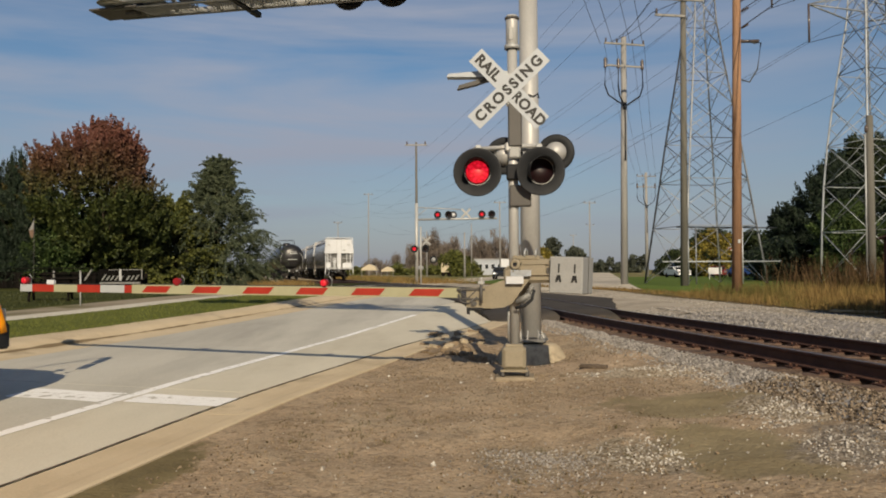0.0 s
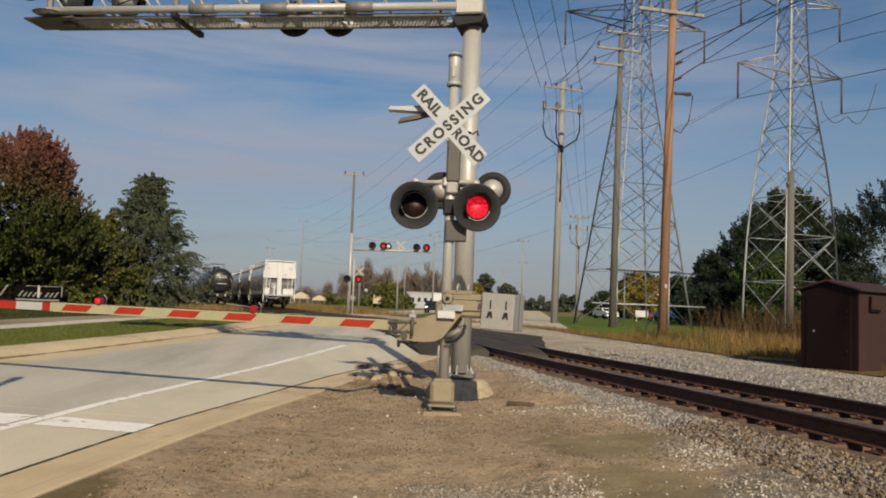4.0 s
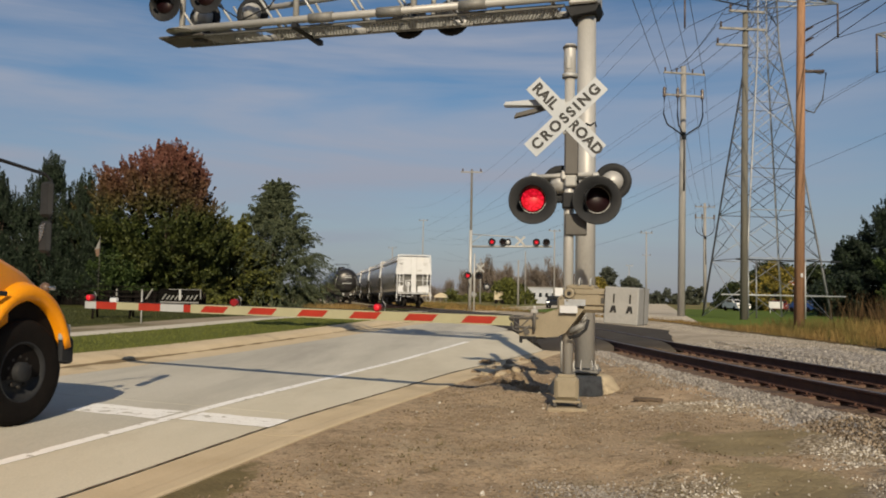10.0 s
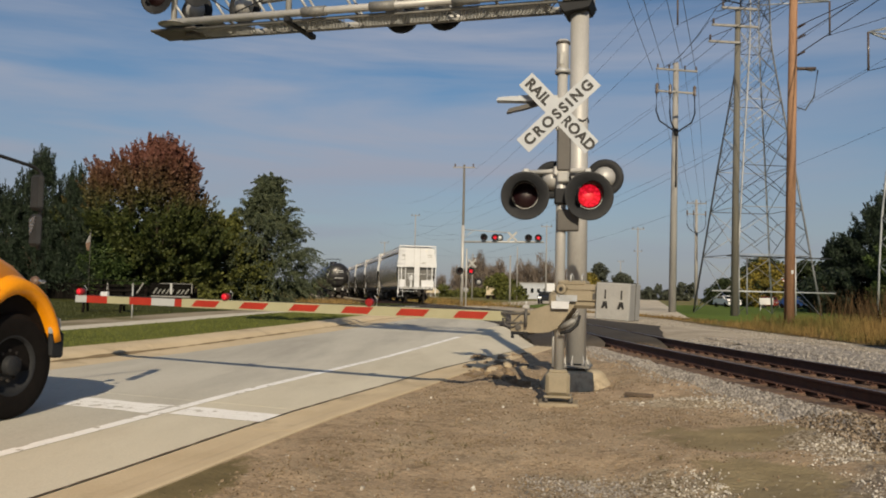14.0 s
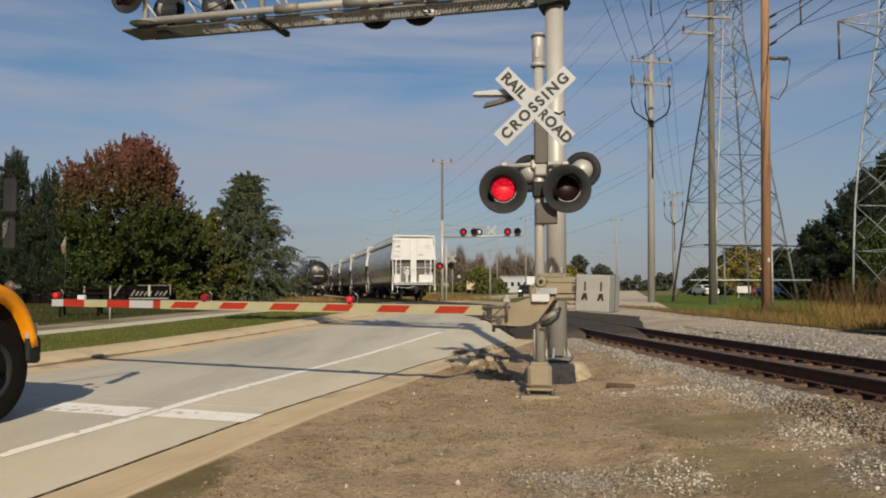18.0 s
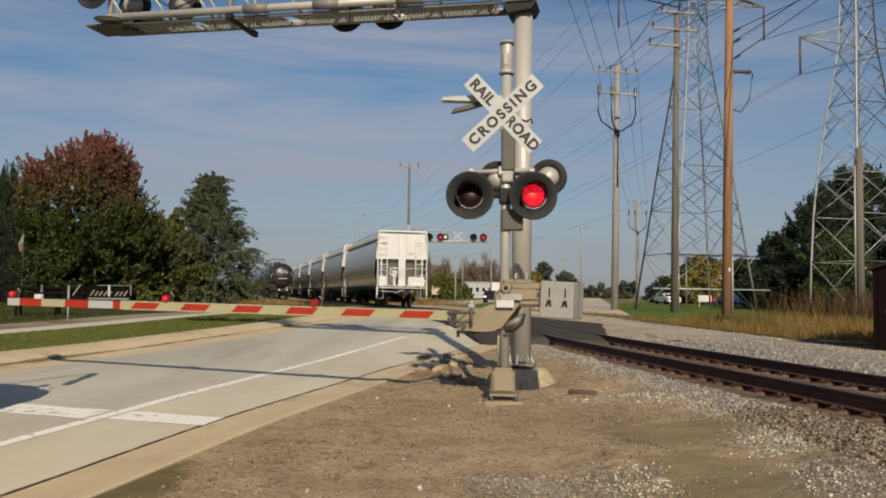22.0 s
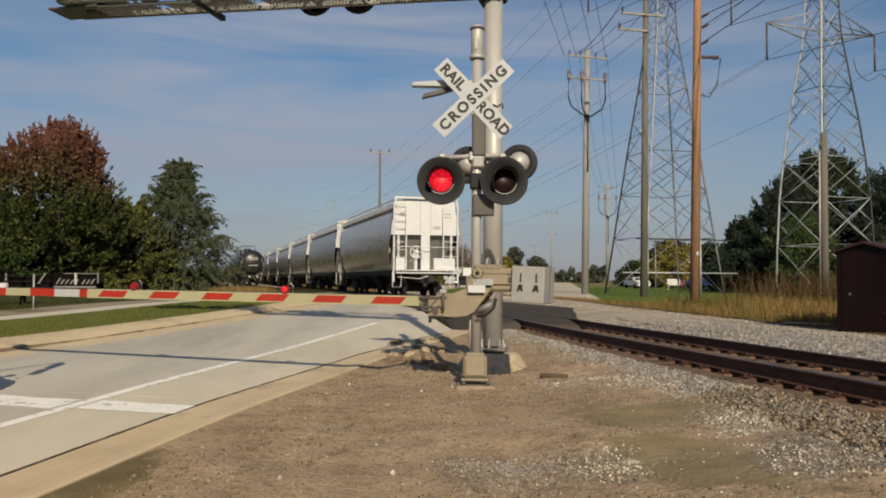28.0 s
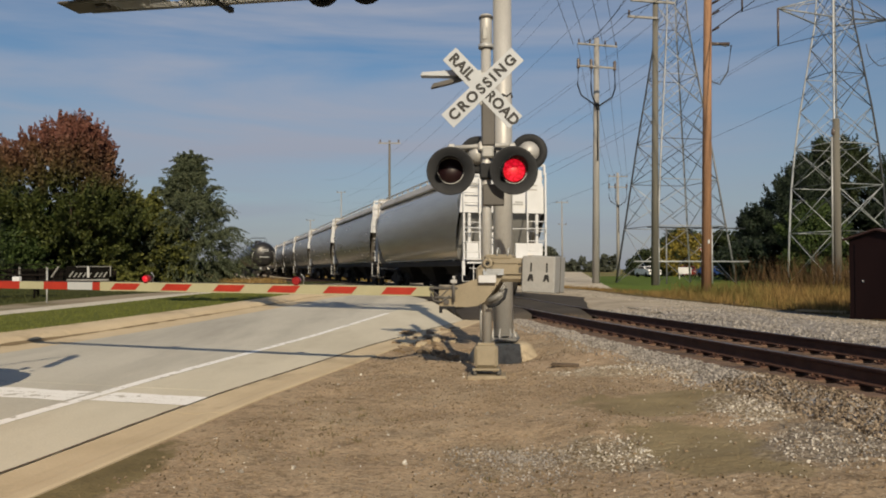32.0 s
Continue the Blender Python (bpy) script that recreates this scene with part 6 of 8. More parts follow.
def train_rows(index):
    rows = []
    for t, y in TAIL:
        s0 = float(np.interp(y, TY, TRACK_S)) + BODY_HALF + index * CAR
        a, _ = on_track(s0 - 5.35)
        b, _ = on_track(s0 + 5.35)
        d = b - a
        m = Matrix.Translation((a + b) / 2) @ Matrix.Rotation(math.atan2(d.y, d.x) - math.pi / 2, 4, "Z")
        rows.append((t, m))
    return rows


# ---- far crossing signal ----
def build_far_signal():
    x0, y0 = -2.15, 66.0
    root = empty("far_cantilever_signal", pose(x0, y0, 0.45, 0, 0, -4), "far crossing signal with cantilever arm and lit red lights", "cantilever signal")
    part("mast", Shape().cyl((0, 0, 0), (0, 0, 6.6), 0.13, n=16), MAST, root)
    part("signal_mast", Shape().cyl((0.45, -1.2, 0), (0.45, -1.2, 4.6), 0.07, n=12), MAST, root)
    part("arm", Shape().cyl((0, 0, 5.25), (6.6, 0, 5.30), 0.09, n=10).cyl((0, 0, 6.25), (3.6, 0, 6.05), 0.04, n=8).cyl((0, 0, 5.5), (0.9, 0, 6.2), 0.03, n=6), GALV, root, "slim cantilever arm")
    for x, first in ((1.75, True), (2.65, False), (5.35, True), (6.15, False)):
        lamp_unit(root, facing(x, -0.25, 5.62, 2), first=first, detail=False, label="round light unit with red lens")
    lamp_unit(root, facing(3.0, 0.3, 5.62, 180), detail=False, back=WHITE, label="rear-facing light unit with pale housing")
    for a in (45, -45):
        part("crossbuck_blade", Shape().prism([(-0.5, -0.08), (0.5, -0.08), (0.5, 0.08), (-0.5, 0.08)], 0.01, Matrix.Translation((4.05, -0.15 - 0.012 * (a > 0), 5.72)) @ Matrix.Rotation(radians(a), 4, "Y")), GREY_BOX, root)
    for x, first in ((-0.05, True), (0.85, False)):
        lamp_unit(root, facing(x, -1.45, 2.82, 2), first=first, detail=False, label="round light unit with red lens")
    lamp_unit(root, facing(1.45, -1.0, 1.95, 180), detail=False, back=GREY_BOX, label="rear-facing light unit with pale housing")
    for a in (45, -45):
        part("crossbuck_blade", Shape().prism([(-0.45, -0.07), (0.45, -0.07), (0.45, 0.07), (-0.45, 0.07)], 0.01, Matrix.Translation((0.9, -1.1 - 0.012 * (a > 0), 3.45)) @ Matrix.Rotation(radians(a), 4, "Y")), GREY_BOX, root)
    part("raised_gate", Shape().cyl((0.55, -1.1, 1.2), (0.3, -1.0, 1.4), 0.2, n=10), GALV, root)


build_far_signal()


# ---- poles, towers and wires ----


def crossarm(root, z, half, rz, mat, name="crossarm", y=-0.18):
    a = radians(rz)
    return part(name, Shape().box((0, 0, z), (2 * half, 0.10, 0.12), bevel=0.01, m=Matrix.Rotation(a, 4, "Z") @ Matrix.Translation((0, y, 0))), mat, root)


def build_cable_pole(x, y, h, rz, label, lean=0.0, z=0.42):
    """A pole whose three conductors turn down into cables."""
    root = empty("utility_pole", pose(x, y, z, 0, lean, rz), label, "utility pole", group="utility poles along the road")
    part("pole", Shape().cyl((0, 0, -0.2), (0, 0, h), 0.27, 0.19, n=14), GREY_POLE, root)
    part("crossarm", Shape().box((0, -0.16, h - 0.55), (3.1, 0.11, 0.13), bevel=0.01), GREY_POLE, root)
    low = part("lower_crossarm", Shape().box((-0.05, -0.16, h - 2.15), (3.0, 0.11, 0.13), bevel=0.01), GREY_POLE, root)
    for px in (-1.5, -0.5, 1.35):
        part("cable_end", Shape().lathe([(0.05, -0.35), (0.13, -0.3), (0.13, -0.2), (0.09, -0.15), (0.14, 0.0), (0.09, 0.1), (0.14, 0.22), (0.05, 0.4)], m=Matrix.Translation((px, -0.18, h - 2.0)), n=12), INSULATOR, low)
        part("riser_cable", Shape().tube([(px, -0.18, h - 2.3), (px * 1.03, -0.2, h - 3.6), (px * 0.85, -0.2, h - 4.3), (px * 0.3, -0.2, h - 4.8), (0, -0.2, h - 5.1), (0, -0.26, h - 9)], 0.055, 8), BLACK, low)
    part("cable_clamp", Shape().cyl((0, -0.18, h - 4.8), (0, -0.18, h - 5.3), 0.14, n=10), BLACK, root)
    for px in (-1.45, -0.6, 0.6, 1.45):
        part("insulator", Shape().cyl((px, -0.16, h - 0.48), (px, -0.16, h - 0.2), 0.06, n=8), INSULATOR, root)
    return root


build_cable_pole(13.0, 58.0, 17.9, 12, "weathered utility pole with cables curving down from a crossarm", lean=0.6)
build_cable_pole(30.3, 120.0, 15.5, 12, "distant weathered utility pole with crossarms")


def build_green_pole():
    h = 19.25
    root = empty("utility_pole", pose(15.1, 50.6, 0.42, 0, 0.6, 8), "dark greenish utility pole with three short crossarms", "utility pole")
    part("pole", Shape().cyl((0, 0, -0.2), (0, 0, h), 0.24, 0.16, n=14), GREEN_POLE, root)
    for z, a, b in ((h - 0.08, -1.15, 1.15), (h - 1.2, -1.75, 1.2), (h - 2.25, -1.95, 0.1)):
        arm = part("crossarm", Shape().box(((a + b) / 2, -0.2, z), (b - a, 0.12, 0.14), bevel=0.01), GREY_POLE, root)
        part("insulator", Shape().cyl((a + 0.1, -0.2, z + 0.06), (a + 0.1, -0.2, z + 0.4), 0.07, n=8), INSULATOR, arm)


def build_wood_pole():
    h = 13.6
    root = empty("utility_pole", pose(10.75, 29.6, 0.40, 0, 0.9, 6), "reddish brown treated wooden utility pole beside the gravel", "utility pole")
    part("pole", Shape().cyl((0, 0, -0.2), (0, 0, h), 0.185, 0.135, n=16), WOOD_POLE, root)
    arm = part("crossarm", Shape().box((-0.15, -0.18, h - 1.0), (2.7, 0.11, 0.13), bevel=0.01), GREY_POLE, root)
    for x in (-1.4, -0.5, 0.9):
        part("insulator", Shape().cyl((x, -0.18, h - 0.93), (x, -0.18, h - 0.65), 0.055, n=8), INSULATOR, arm)
    part("strain_insulator", Shape().cyl((0.2, -0.1, h - 1.3), (0.9, -0.1, h - 1.5), 0.05, n=8), INSULATOR, root)
    for zz, xx in ((h - 4.3, 0.45),):
        part("jumper", Shape().tube([(0, 0, zz + 0.3), (xx * 1.6, 0, zz + 0.15), (xx * 2.1, 0, zz + 0.2), (xx * 1.8, 0, zz - 0.8), (xx * 1.1, 0, zz - 1.3), (xx * 0.3, 0, zz - 1.2)], 0.025, 6), WIRE, root)
        part("strain_insulator", Shape().cyl((xx * 0.3, 0, zz + 0.2), (xx * 1.9, 0, zz + 0.25), 0.06, n=8), INSULATOR, root)
    for zz in (10.0, 10.62, 11.02):
        part("strain_insulator", Shape().cyl((0.14, -0.1, zz - 0.03), (0.22, -0.45, zz), 0.035, n=8), INSULATOR, root)
    part("tag", Shape().box((0, -0.19, 2.1), (0.09, 0.01, 0.14)), GALV, root)


def build_short_pole():
    root = empty("utility_pole", pose(15.7, 29.6, 0.40, 0, 0.3, 0), "short grey pole with a riser pipe among dry grass", "utility pole")
    part("pole", Shape().cyl((0, 0, -0.2), (0, 0, 6.7), 0.165, 0.12, n=14), GREEN_POLE, root)
    part("riser_pipe", Shape().cyl((-0.24, -0.12, 0.0), (-0.24, -0.12, 1.0), 0.05, n=10).cyl((-0.22, -0.1, 1.0), (-0.22, -0.1, 6.0), 0.03, n=8), GALV, root)
    part("cable_end", Shape().lathe([(0.0005, -0.16), (0.06, -0.12), (0.07, 0), (0.05, 0.1), (0.0005, 0.15)], m=Matrix.Translation((-0.2, -0.15, 6.2)), n=10), INSULATOR, root)


build_green_pole()
build_wood_pole()
build_short_pole()


def build_tower(x, y, rz, levels, arms, label):
    """A lattice tower: levels are (height, half width); members are steel angles."""
    root = empty("lattice_tower", pose(x, y, 0.40, 0, 0, rz), label, "power pylon", group="power pylons")
    cn = ((-1, -1), (1, -1), (1, 1), (-1, 1))

    def corner(k, lv):
        return Vector((cn[k][0] * lv[1], cn[k][1] * lv[1], lv[0]))

    for k in range(4):
        leg = Shape().tube([corner(k, lv) for lv in levels], 0.078, 5, r_end=0.05)
        part("leg", leg, TOWER, root)
    for i, (a, b) in enumerate(zip(levels, levels[1:])):
        for k in range(4):
            q = (k + 1) % 4
            r = 0.029 if a[0] < 14 else 0.027
            br = Shape()
            if i == 0:
                br.cyl(corner(k, a), corner(q, b), r, n=5).cyl(corner(q, a), corner(k, b), r, n=5)
            else:
                br.cyl(corner(k, a), corner(q, b), r, n=5).cyl(corner(q, a), corner(k, b), r, n=5)
            part("brace", br, TOWER, root)
            if i:
                mid = (corner(k, a) + corner(q, b) + corner(q, a) + corner(k, b)) / 4
                for e in (k, q):
                    low, high = corner(e, a), corner(e, b)
                    sub = Shape()
                    sub.cyl(low.lerp(high, 0.5), mid.lerp(low, 0.5), r * 0.7, n=4).cyl(low.lerp(high, 0.5), mid.lerp(high, 0.5), r * 0.7, n=4)
                    part("sub_brace", sub, TOWER, root)
            if i % 2 == 0 or i < 3:
                part("girt", Shape().cyl(corner(k, b), corner(q, b), r, n=5), TOWER, root)
    for z, half, rise in arms:
        lv = min(levels, key=lambda l: abs(l[0] - z))
        w = lv[1]
        for o in (-1, 1):
            arm = Shape()
            tip = Vector((o * half, 0, z + rise))
            for sy in (-1, 1):
                arm.cyl((o * w, sy * w, z), tip, 0.06, n=5).cyl((o * w, sy * w, z + 1.5), tip, 0.045, n=5)
                for f in (0.35, 0.7):
                    p0 = Vector((o * w, sy * w, z)).lerp(tip, f)
                    p1 = Vector((o * w, sy * w, z + 1.5)).lerp(tip, f - 0.2)
                    arm.cyl(p0, p1, 0.03, n=5)
            ob = part("arm", arm, TOWER, root)
            part("insulator", Shape().cyl(tip, tip - Vector((0, 0, 2.6)), 0.07, n=8), INSULATOR, ob)
    return root


T1 = (19.35, 60.0)
T2 = (29.3, 55.2)
T1_LV = [(0, 3.2), (4.2, 2.70), (7.6, 2.30), (10.6, 1.95), (13.2, 1.62), (15.5, 1.32), (17.5, 1.08), (19.4, 0.86), (21.2, 0.78), (23.2, 0.74), (25.2, 0.72), (27.2, 0.70), (29.2, 0.66), (32, 0.4)]
T2_LV = [(0, 2.25), (3.6, 2.16), (6.8, 2.04), (9.6, 1.85), (12.2, 1.60), (14.5, 1.32), (16.6, 1.08), (18.4, 0.86), (20.2, 0.78), (22.0, 0.72), (23.8, 0.68), (25.8, 0.6), (28.5, 0.3)]
build_tower(*T1, 11, T1_LV, [(23.2, 6.0, 0.4), (27.2, 5.2, 0.2)], "tall galvanised lattice power pylon on the lawn")
build_tower(*T2, 15, T2_LV, [(18.4, 4.7, 0.5), (23.8, 4.5, 0.5)], "slimmer galvanised lattice power pylon by the trees")
# a wide horizontal frame at the foot of the first tower
part_root = empty("tower_screen", pose(T1[0], T1[1], 0.4, 0, 0, 15), "low steel framework round the pylon's foot", "steel frame")
for z, x0, x1 in ((1.62, -5.5, 3.9), (4.0, -4.4, 3.6)):
    part("rail", Shape().cyl((x0, -3.6, z), (x1, -3.6, z), 0.055, n=6), TOWER, part_root)
for x in (-3.5, -2.9, 0.8):
    part("post", Shape().cyl((x, -3.6, 0), (x, -3.6, 4.05), 0.055, n=6), TOWER, part_root)


def wire(p, q, sag, r=0.022, n=18):
    p, q = Vector(p), Vector(q)
    pts = [p.lerp(q, i / n) - Vector((0, 0, sag * 4 * (i / n) * (1 - i / n))) for i in range(n + 1)]
    s = Shape().tube(pts, r, 4)
    ob = thing("overhead_wire", s, WIRE, "thin dark sagging overhead wire", "wire", group="overhead wires", turn=False)
    return ob


def build_wires():
    dx, dy = -0.228, 0.974
    px, py = 0.966, 0.259
    for (tx, ty), arms, r in ((T1, ((5.9, 21.4), (5.1, 25.2), (0, 32.3)), 0.032), (T2, ((4.7, 16.7), (4.5, 22.1), (0, 28.8)), 0.03)):
        for half, z in arms:
            for o in ((-1, 1) if half else (1,)):
                x, y = tx + o * half * px, ty + o * half * py
                wire((x, y, z), (x + dx * 230, y + dy * 230, z + 1), 7.5, 0.015, 26)
                wire((x, y, z), (x - dx * 150, y - dy * 150, z + 1), 4.5, 0.022, 20)
    # distribution lines along the road
    for o in (-1.45, -0.6, 0.6, 1.45):
        wire((13.0 + o, 58.0 - 0.2 * o, 17.9), (-7.4 + 0.9 * o, -12, 16.5), 0.25, 0.018)
        wire((13.2 + o, 58.0, 17.9), (30.3 + o, 120, 15.5), 1.0, 0.014)
        wire((30.3 + o, 120, 15.5), (47 + o, 182, 15.5), 1.0, 0.012)
    for o, z in ((-1.1, 19.9), (1.1, 19.9), (-1.7, 18.8), (-1.9, 17.7)):
        wire((15.2 + o, 50.6, z), (13.2 + 0.5 * o, 58, 18.0 - 0.0 * o), 0.3, 0.02, 8)
        wire((15.2 + o, 50.6, z), (15.2 + o + 20, -30, z - 1), 2.0, 0.022)
    for o in (-1.4, -0.5, 0.9):
        wire((10.9 + o, 29.5, 13.4), (15.2 + o, 50.5, 19.5), 0.5, 0.02, 10)
        wire((10.9 + o, 29.5, 13.4), (13 + o, -20, 12.4), 0.8, 0.02, 12)
    # strain wires of the wooden pole, and the jumpers at the slim pylon's arm
    for p, q in (((11.02, 29.4, 11.0), (13.6, -2, 11.0)), ((11.02, 29.4, 10.37), (11.3, -2, 10.2)), ((11.02, 29.4, 11.4), (19.5, -1, 11.6))):
        wire(p, q, 0.25, 0.017, 10)
    for pts in ([(31.74, 55.5, 17.3), (32.0, 55.5, 16.4), (32.8, 55.5, 15.75), (33.73, 55.5, 16.3)], [(33.73, 55.5, 16.3), (34.5, 55.5, 15.75), (35.3, 55.5, 16.7), (36.0, 55.5, 18.9)]):
        thing("jumper_cable", Shape().tube(smooth_curve([Vector(p) for p in pts], 0.3), 0.03, 5), WIRE, "dark drooping jumper cable at a pylon's arm", "cable", group="jumper cables", turn=False)


build_wires()


def far_pole(x, y, h, arms=True, mat=None):
    root = empty("utility_pole", pose(x, y, 0.4), "distant slim utility pole against the sky", "utility pole", group="distant poles")
    part("pole", Shape().cyl((0, 0, -0.2), (0, 0, h), 0.16, 0.10, n=8), mat or GREY_POLE, root)
    if arms:
        part("crossarm", Shape().box((0, -0.15, h - 0.3), (2.2, 0.1, 0.12)), GREY_POLE, root)
        for x2 in (-0.9, 0.9):
            part("insulator", Shape().cyl((x2, -0.15, h - 0.25), (x2, -0.15, h + 0.05), 0.07, n=6), INSULATOR, root)


far_pole(-2.6, 80, 13.9, mat=GREEN_POLE)
for _x, _y, _h in ((-17.5, 190, 19.5), (-26, 200, 13.5), (10.6, 150, 14.0), (-3.2, 160, 9.0), (6.0, 170, 11.0), (3.2, 120, 6.8), (36.5, 200, 12.5), (42, 260, 12.5), (25.5, 140, 13), (19.7, 230, 11)):
    far_pole(_x, _y, _h, arms=_h > 12)


# ---- maroon equipment shed ----
def build_shed():
    root = empty("equipment_shed", pose(9.05, 16.55, 0.38, 0, 0, -58), "maroon steel railway equipment shed with low gabled roof", "shed")
    w, d, h = 1.2, 2.0, 1.72
    part("wall_front", Shape().box((w / 2, 0, h / 2), (w, 0.05, h)), SHED_SHADED, root, "maroon steel front, darkened as if in shade")
    side = part("wall_side", Shape().box((w - 0.024, d / 2 + 0.026, h / 2), (0.05, d - 0.002, h)), SHED_LIT, root, "maroon side wall in a lighter, lit tone")
    part("wall_side", Shape().box((0.024, d / 2 + 0.026, h / 2), (0.05, d - 0.002, h)), SHED_LIT, root)
    part("wall_back", Shape().box((w / 2, d + 0.05, h / 2), (w, 0.05, h)), SHED_SHADED, root)
    part("gable", Shape().prism([(0, h), (w, h), (w / 2, h + 0.17)], d + 0.05, Matrix.Translation((0, -0.02, 0))), SHED_SHADED, root)
    for a, b in ((-0.1, w / 2), (w + 0.1, w / 2)):
        s = Shape()
        z0, z1 = h - 0.02, h + 0.18
        s.add([(a, -0.12, z0), (b, -0.12, z1), (b, d + 0.16, z1), (a, d + 0.16, z0), (a, -0.12, z0 + 0.035), (b, -0.12, z1 + 0.035), (b, d + 0.16, z1 + 0.035), (a, d + 0.16, z0 + 0.035)],
              [(0, 1, 2, 3), (4, 7, 6, 5), (0, 4, 5, 1), (1, 5, 6, 2), (2, 6, 7, 3), (3, 7, 4, 0)])
        part("roof_sheet", s, SHED_LIT, root)
    door = part("door", Shape().box((w * 0.5, -0.034, 0.86), (0.95, 0.02, 1.55), bevel=0.004), SHED_SHADED, root)
    part("padlock", Shape().cyl((0.30, -0.06, 0.86), (0.30, -0.045, 0.86), 0.025, n=10), CHROME, door, "small bright padlock")
    part("hinge", Shape().cyl((0.98, -0.05, 0.4), (0.98, -0.05, 0.52), 0.015, n=8), SHED_SHADED, door)
    part("hinge", Shape().cyl((0.98, -0.05, 1.2), (0.98, -0.05, 1.32), 0.015, n=8), SHED_SHADED, door)
    part("vent_hood", Shape().box((w + 0.03, 0.62, 1.32), (0.07, 0.42, 0.06), bevel=0.01).box((w + 0.02, 0.44, 1.46), (0.06, 0.05, 0.3)), SHED_SHADED, side)
    part("skid", Shape().box((w / 2, 0.2, 0.02), (w + 0.1, 0.12, 0.08)), UNDER, root)


build_shed()
_r = empty("timber_plank", pose(9.44, 18.5, 0.43, 0, 0, -50.4), "weathered timber plank lying on the gravel beside the shed", "plank")
part("board", Shape().box((0, 0, 0.075), (1.15, 0.24, 0.045), bevel=0.006), PALE_TIMBER, _r, "pale weathered board")
for _x in (-0.4, 0.4):
    part("bearer", Shape().box((_x, 0, 0.025), (0.1, 0.2, 0.055)), TIE, _r)


# ---- school bus ----
BUS_AMBER = surface("dull_amber_plastic", (0.075, 0.045, 0.032), (0.14, 0.085, 0.06), 6, 0.5, bump=0)


def build_bus():
    ca = RU * 6.70 + RN * -6.06
    root = empty("school_bus", Matrix.Translation((ca.x, ca.y, level(ca.y) + fall(-6.06, ca.y) + 0.03)) @ Matrix.Rotation(math.atan2(RU.y, RU.x) - math.pi / 2, 4, "Z"),
                 "yellow school bus waiting at the lowered gate", "school bus")
    # hood: sections from cowl to nose, half profile mirrored
    secs = [(-2.42, 2.02, 0.05, 1.95), (-1.5, 1.92, 0.05, 1.86), (-0.7, 1.79, 0.05, 1.71), (-0.25, 1.68, 0.07, 1.56), (0.10, 1.56, 0.12, 1.43), (0.34, 1.45, 0.19, 1.31), (0.46, 1.34, 0.27, 1.18), (0.51, 1.0, 0.34, 0.92)]
    s = Shape()
    vs, fs = [], []
    cx = -1.18
    for y, zt, inset, zs in secs:
        hw = 1.18 - inset
        for x, z in ((hw, 0.85), (hw, zs), (hw * 0.93, zs + (zt - zs) * 0.65), (hw * 0.7, zt - 0.02), (0, zt), (-hw * 0.7, zt - 0.02), (-hw * 0.93, zs + (zt - zs) * 0.65), (-hw, zs), (-hw, 0.85)):
            vs.append((cx + x, y, z))
    k = 9
    for i in range(len(secs) - 1):
        for j in range(k - 1):
            fs.append((i * k + j, i * k + j + 1, (i + 1) * k + j + 1, (i + 1) * k + j))
    fs.append(tuple(range((len(secs) - 1) * k, len(secs) * k)))
    s.add(vs, fs, True)
    hood = part("hood", s, BUS, root, "rounded yellow engine hood")
    # wheel-arch fenders
    for xo, o in ((0.02, 1), (-2.38, -1)):
        f = Shape()
        steps = 22
        rows = []
        for i in range(steps + 1):
            a = radians(20 + 168 * i / steps)
            ri, ro = 0.685, 0.745 + 0.055 * math.sin(a)
            for r, x in ((ri, xo), (ri + 0.05, xo + 0.035 * o), (ro, xo + 0.02 * o), (ro + 0.05, xo - 0.12 * o), (ro + 0.08, xo - 0.42 * o), (ri, xo - 0.40 * o)):
                rows.append((x, r * math.cos(a) * 0.79, 0.46 + r * math.sin(a) * 1.13))
        n = 6
        fs = [(i * n + j, i * n + (j + 1) % n, (i + 1) * n + (j + 1) % n, (i + 1) * n + j) for i in range(steps) for j in range(n)]
        fs += [tuple(range(n)), tuple(range(steps * n + n - 1, steps * n - 1, -1))]
        f.add(rows, fs, True)
        fen = part("fender", f, BUS, root, "yellow wheel-arch fender")
        well = [(0.69 * 0.79 * math.cos(radians(12 * i)), 0.46 + 0.69 * 1.13 * math.sin(radians(12 * i))) for i in range(16)]
        # added black sheet across the arch in place of the shade inside it
        part("wheel_well_shade", Shape().prism(well, 0.02, Matrix.Rotation(radians(90), 4, "Z") @ Matrix.Translation((0, -xo + 0.10 * o, 0))), RUBBER, fen, "black plate standing in for shade inside the wheel arch")
        part("side_lamp", Shape().box((xo - 0.06 * o, 0.34, 1.36), (0.05, 0.09, 0.04), bevel=0.015), CHROME, fen)
        part("headlamp", Shape().lathe([(0.0005, 0.07), (0.09, 0.05), (0.12, 0.0), (0.12, -0.05)], m=Matrix.Translation((xo - 0.40 * o, 0.54, 1.02)) @ Matrix.Rotation(radians(-90), 4, "X"), n=16), CHROME, fen)
        part("hood_latch", Shape().box((xo + 0.02 * o, -0.46, 1.30), (0.04, 0.24, 0.05), bevel=0.01), BLACK, hood)
    part("grille", Shape().box((cx, 0.54, 1.12), (1.1, 0.05, 0.42), bevel=0.02), BLACK, root)
    bumper = part("bumper", Shape().box((cx, 0.62, 0.70), (2.36, 0.12, 0.28), bevel=0.03).box((-0.02, 0.53, 0.72), (0.06, 0.14, 0.28), bevel=0.02).box((-2.34, 0.56, 0.72), (0.06, 0.18, 0.26), bevel=0.02), BLACK, root, "black steel bumper")
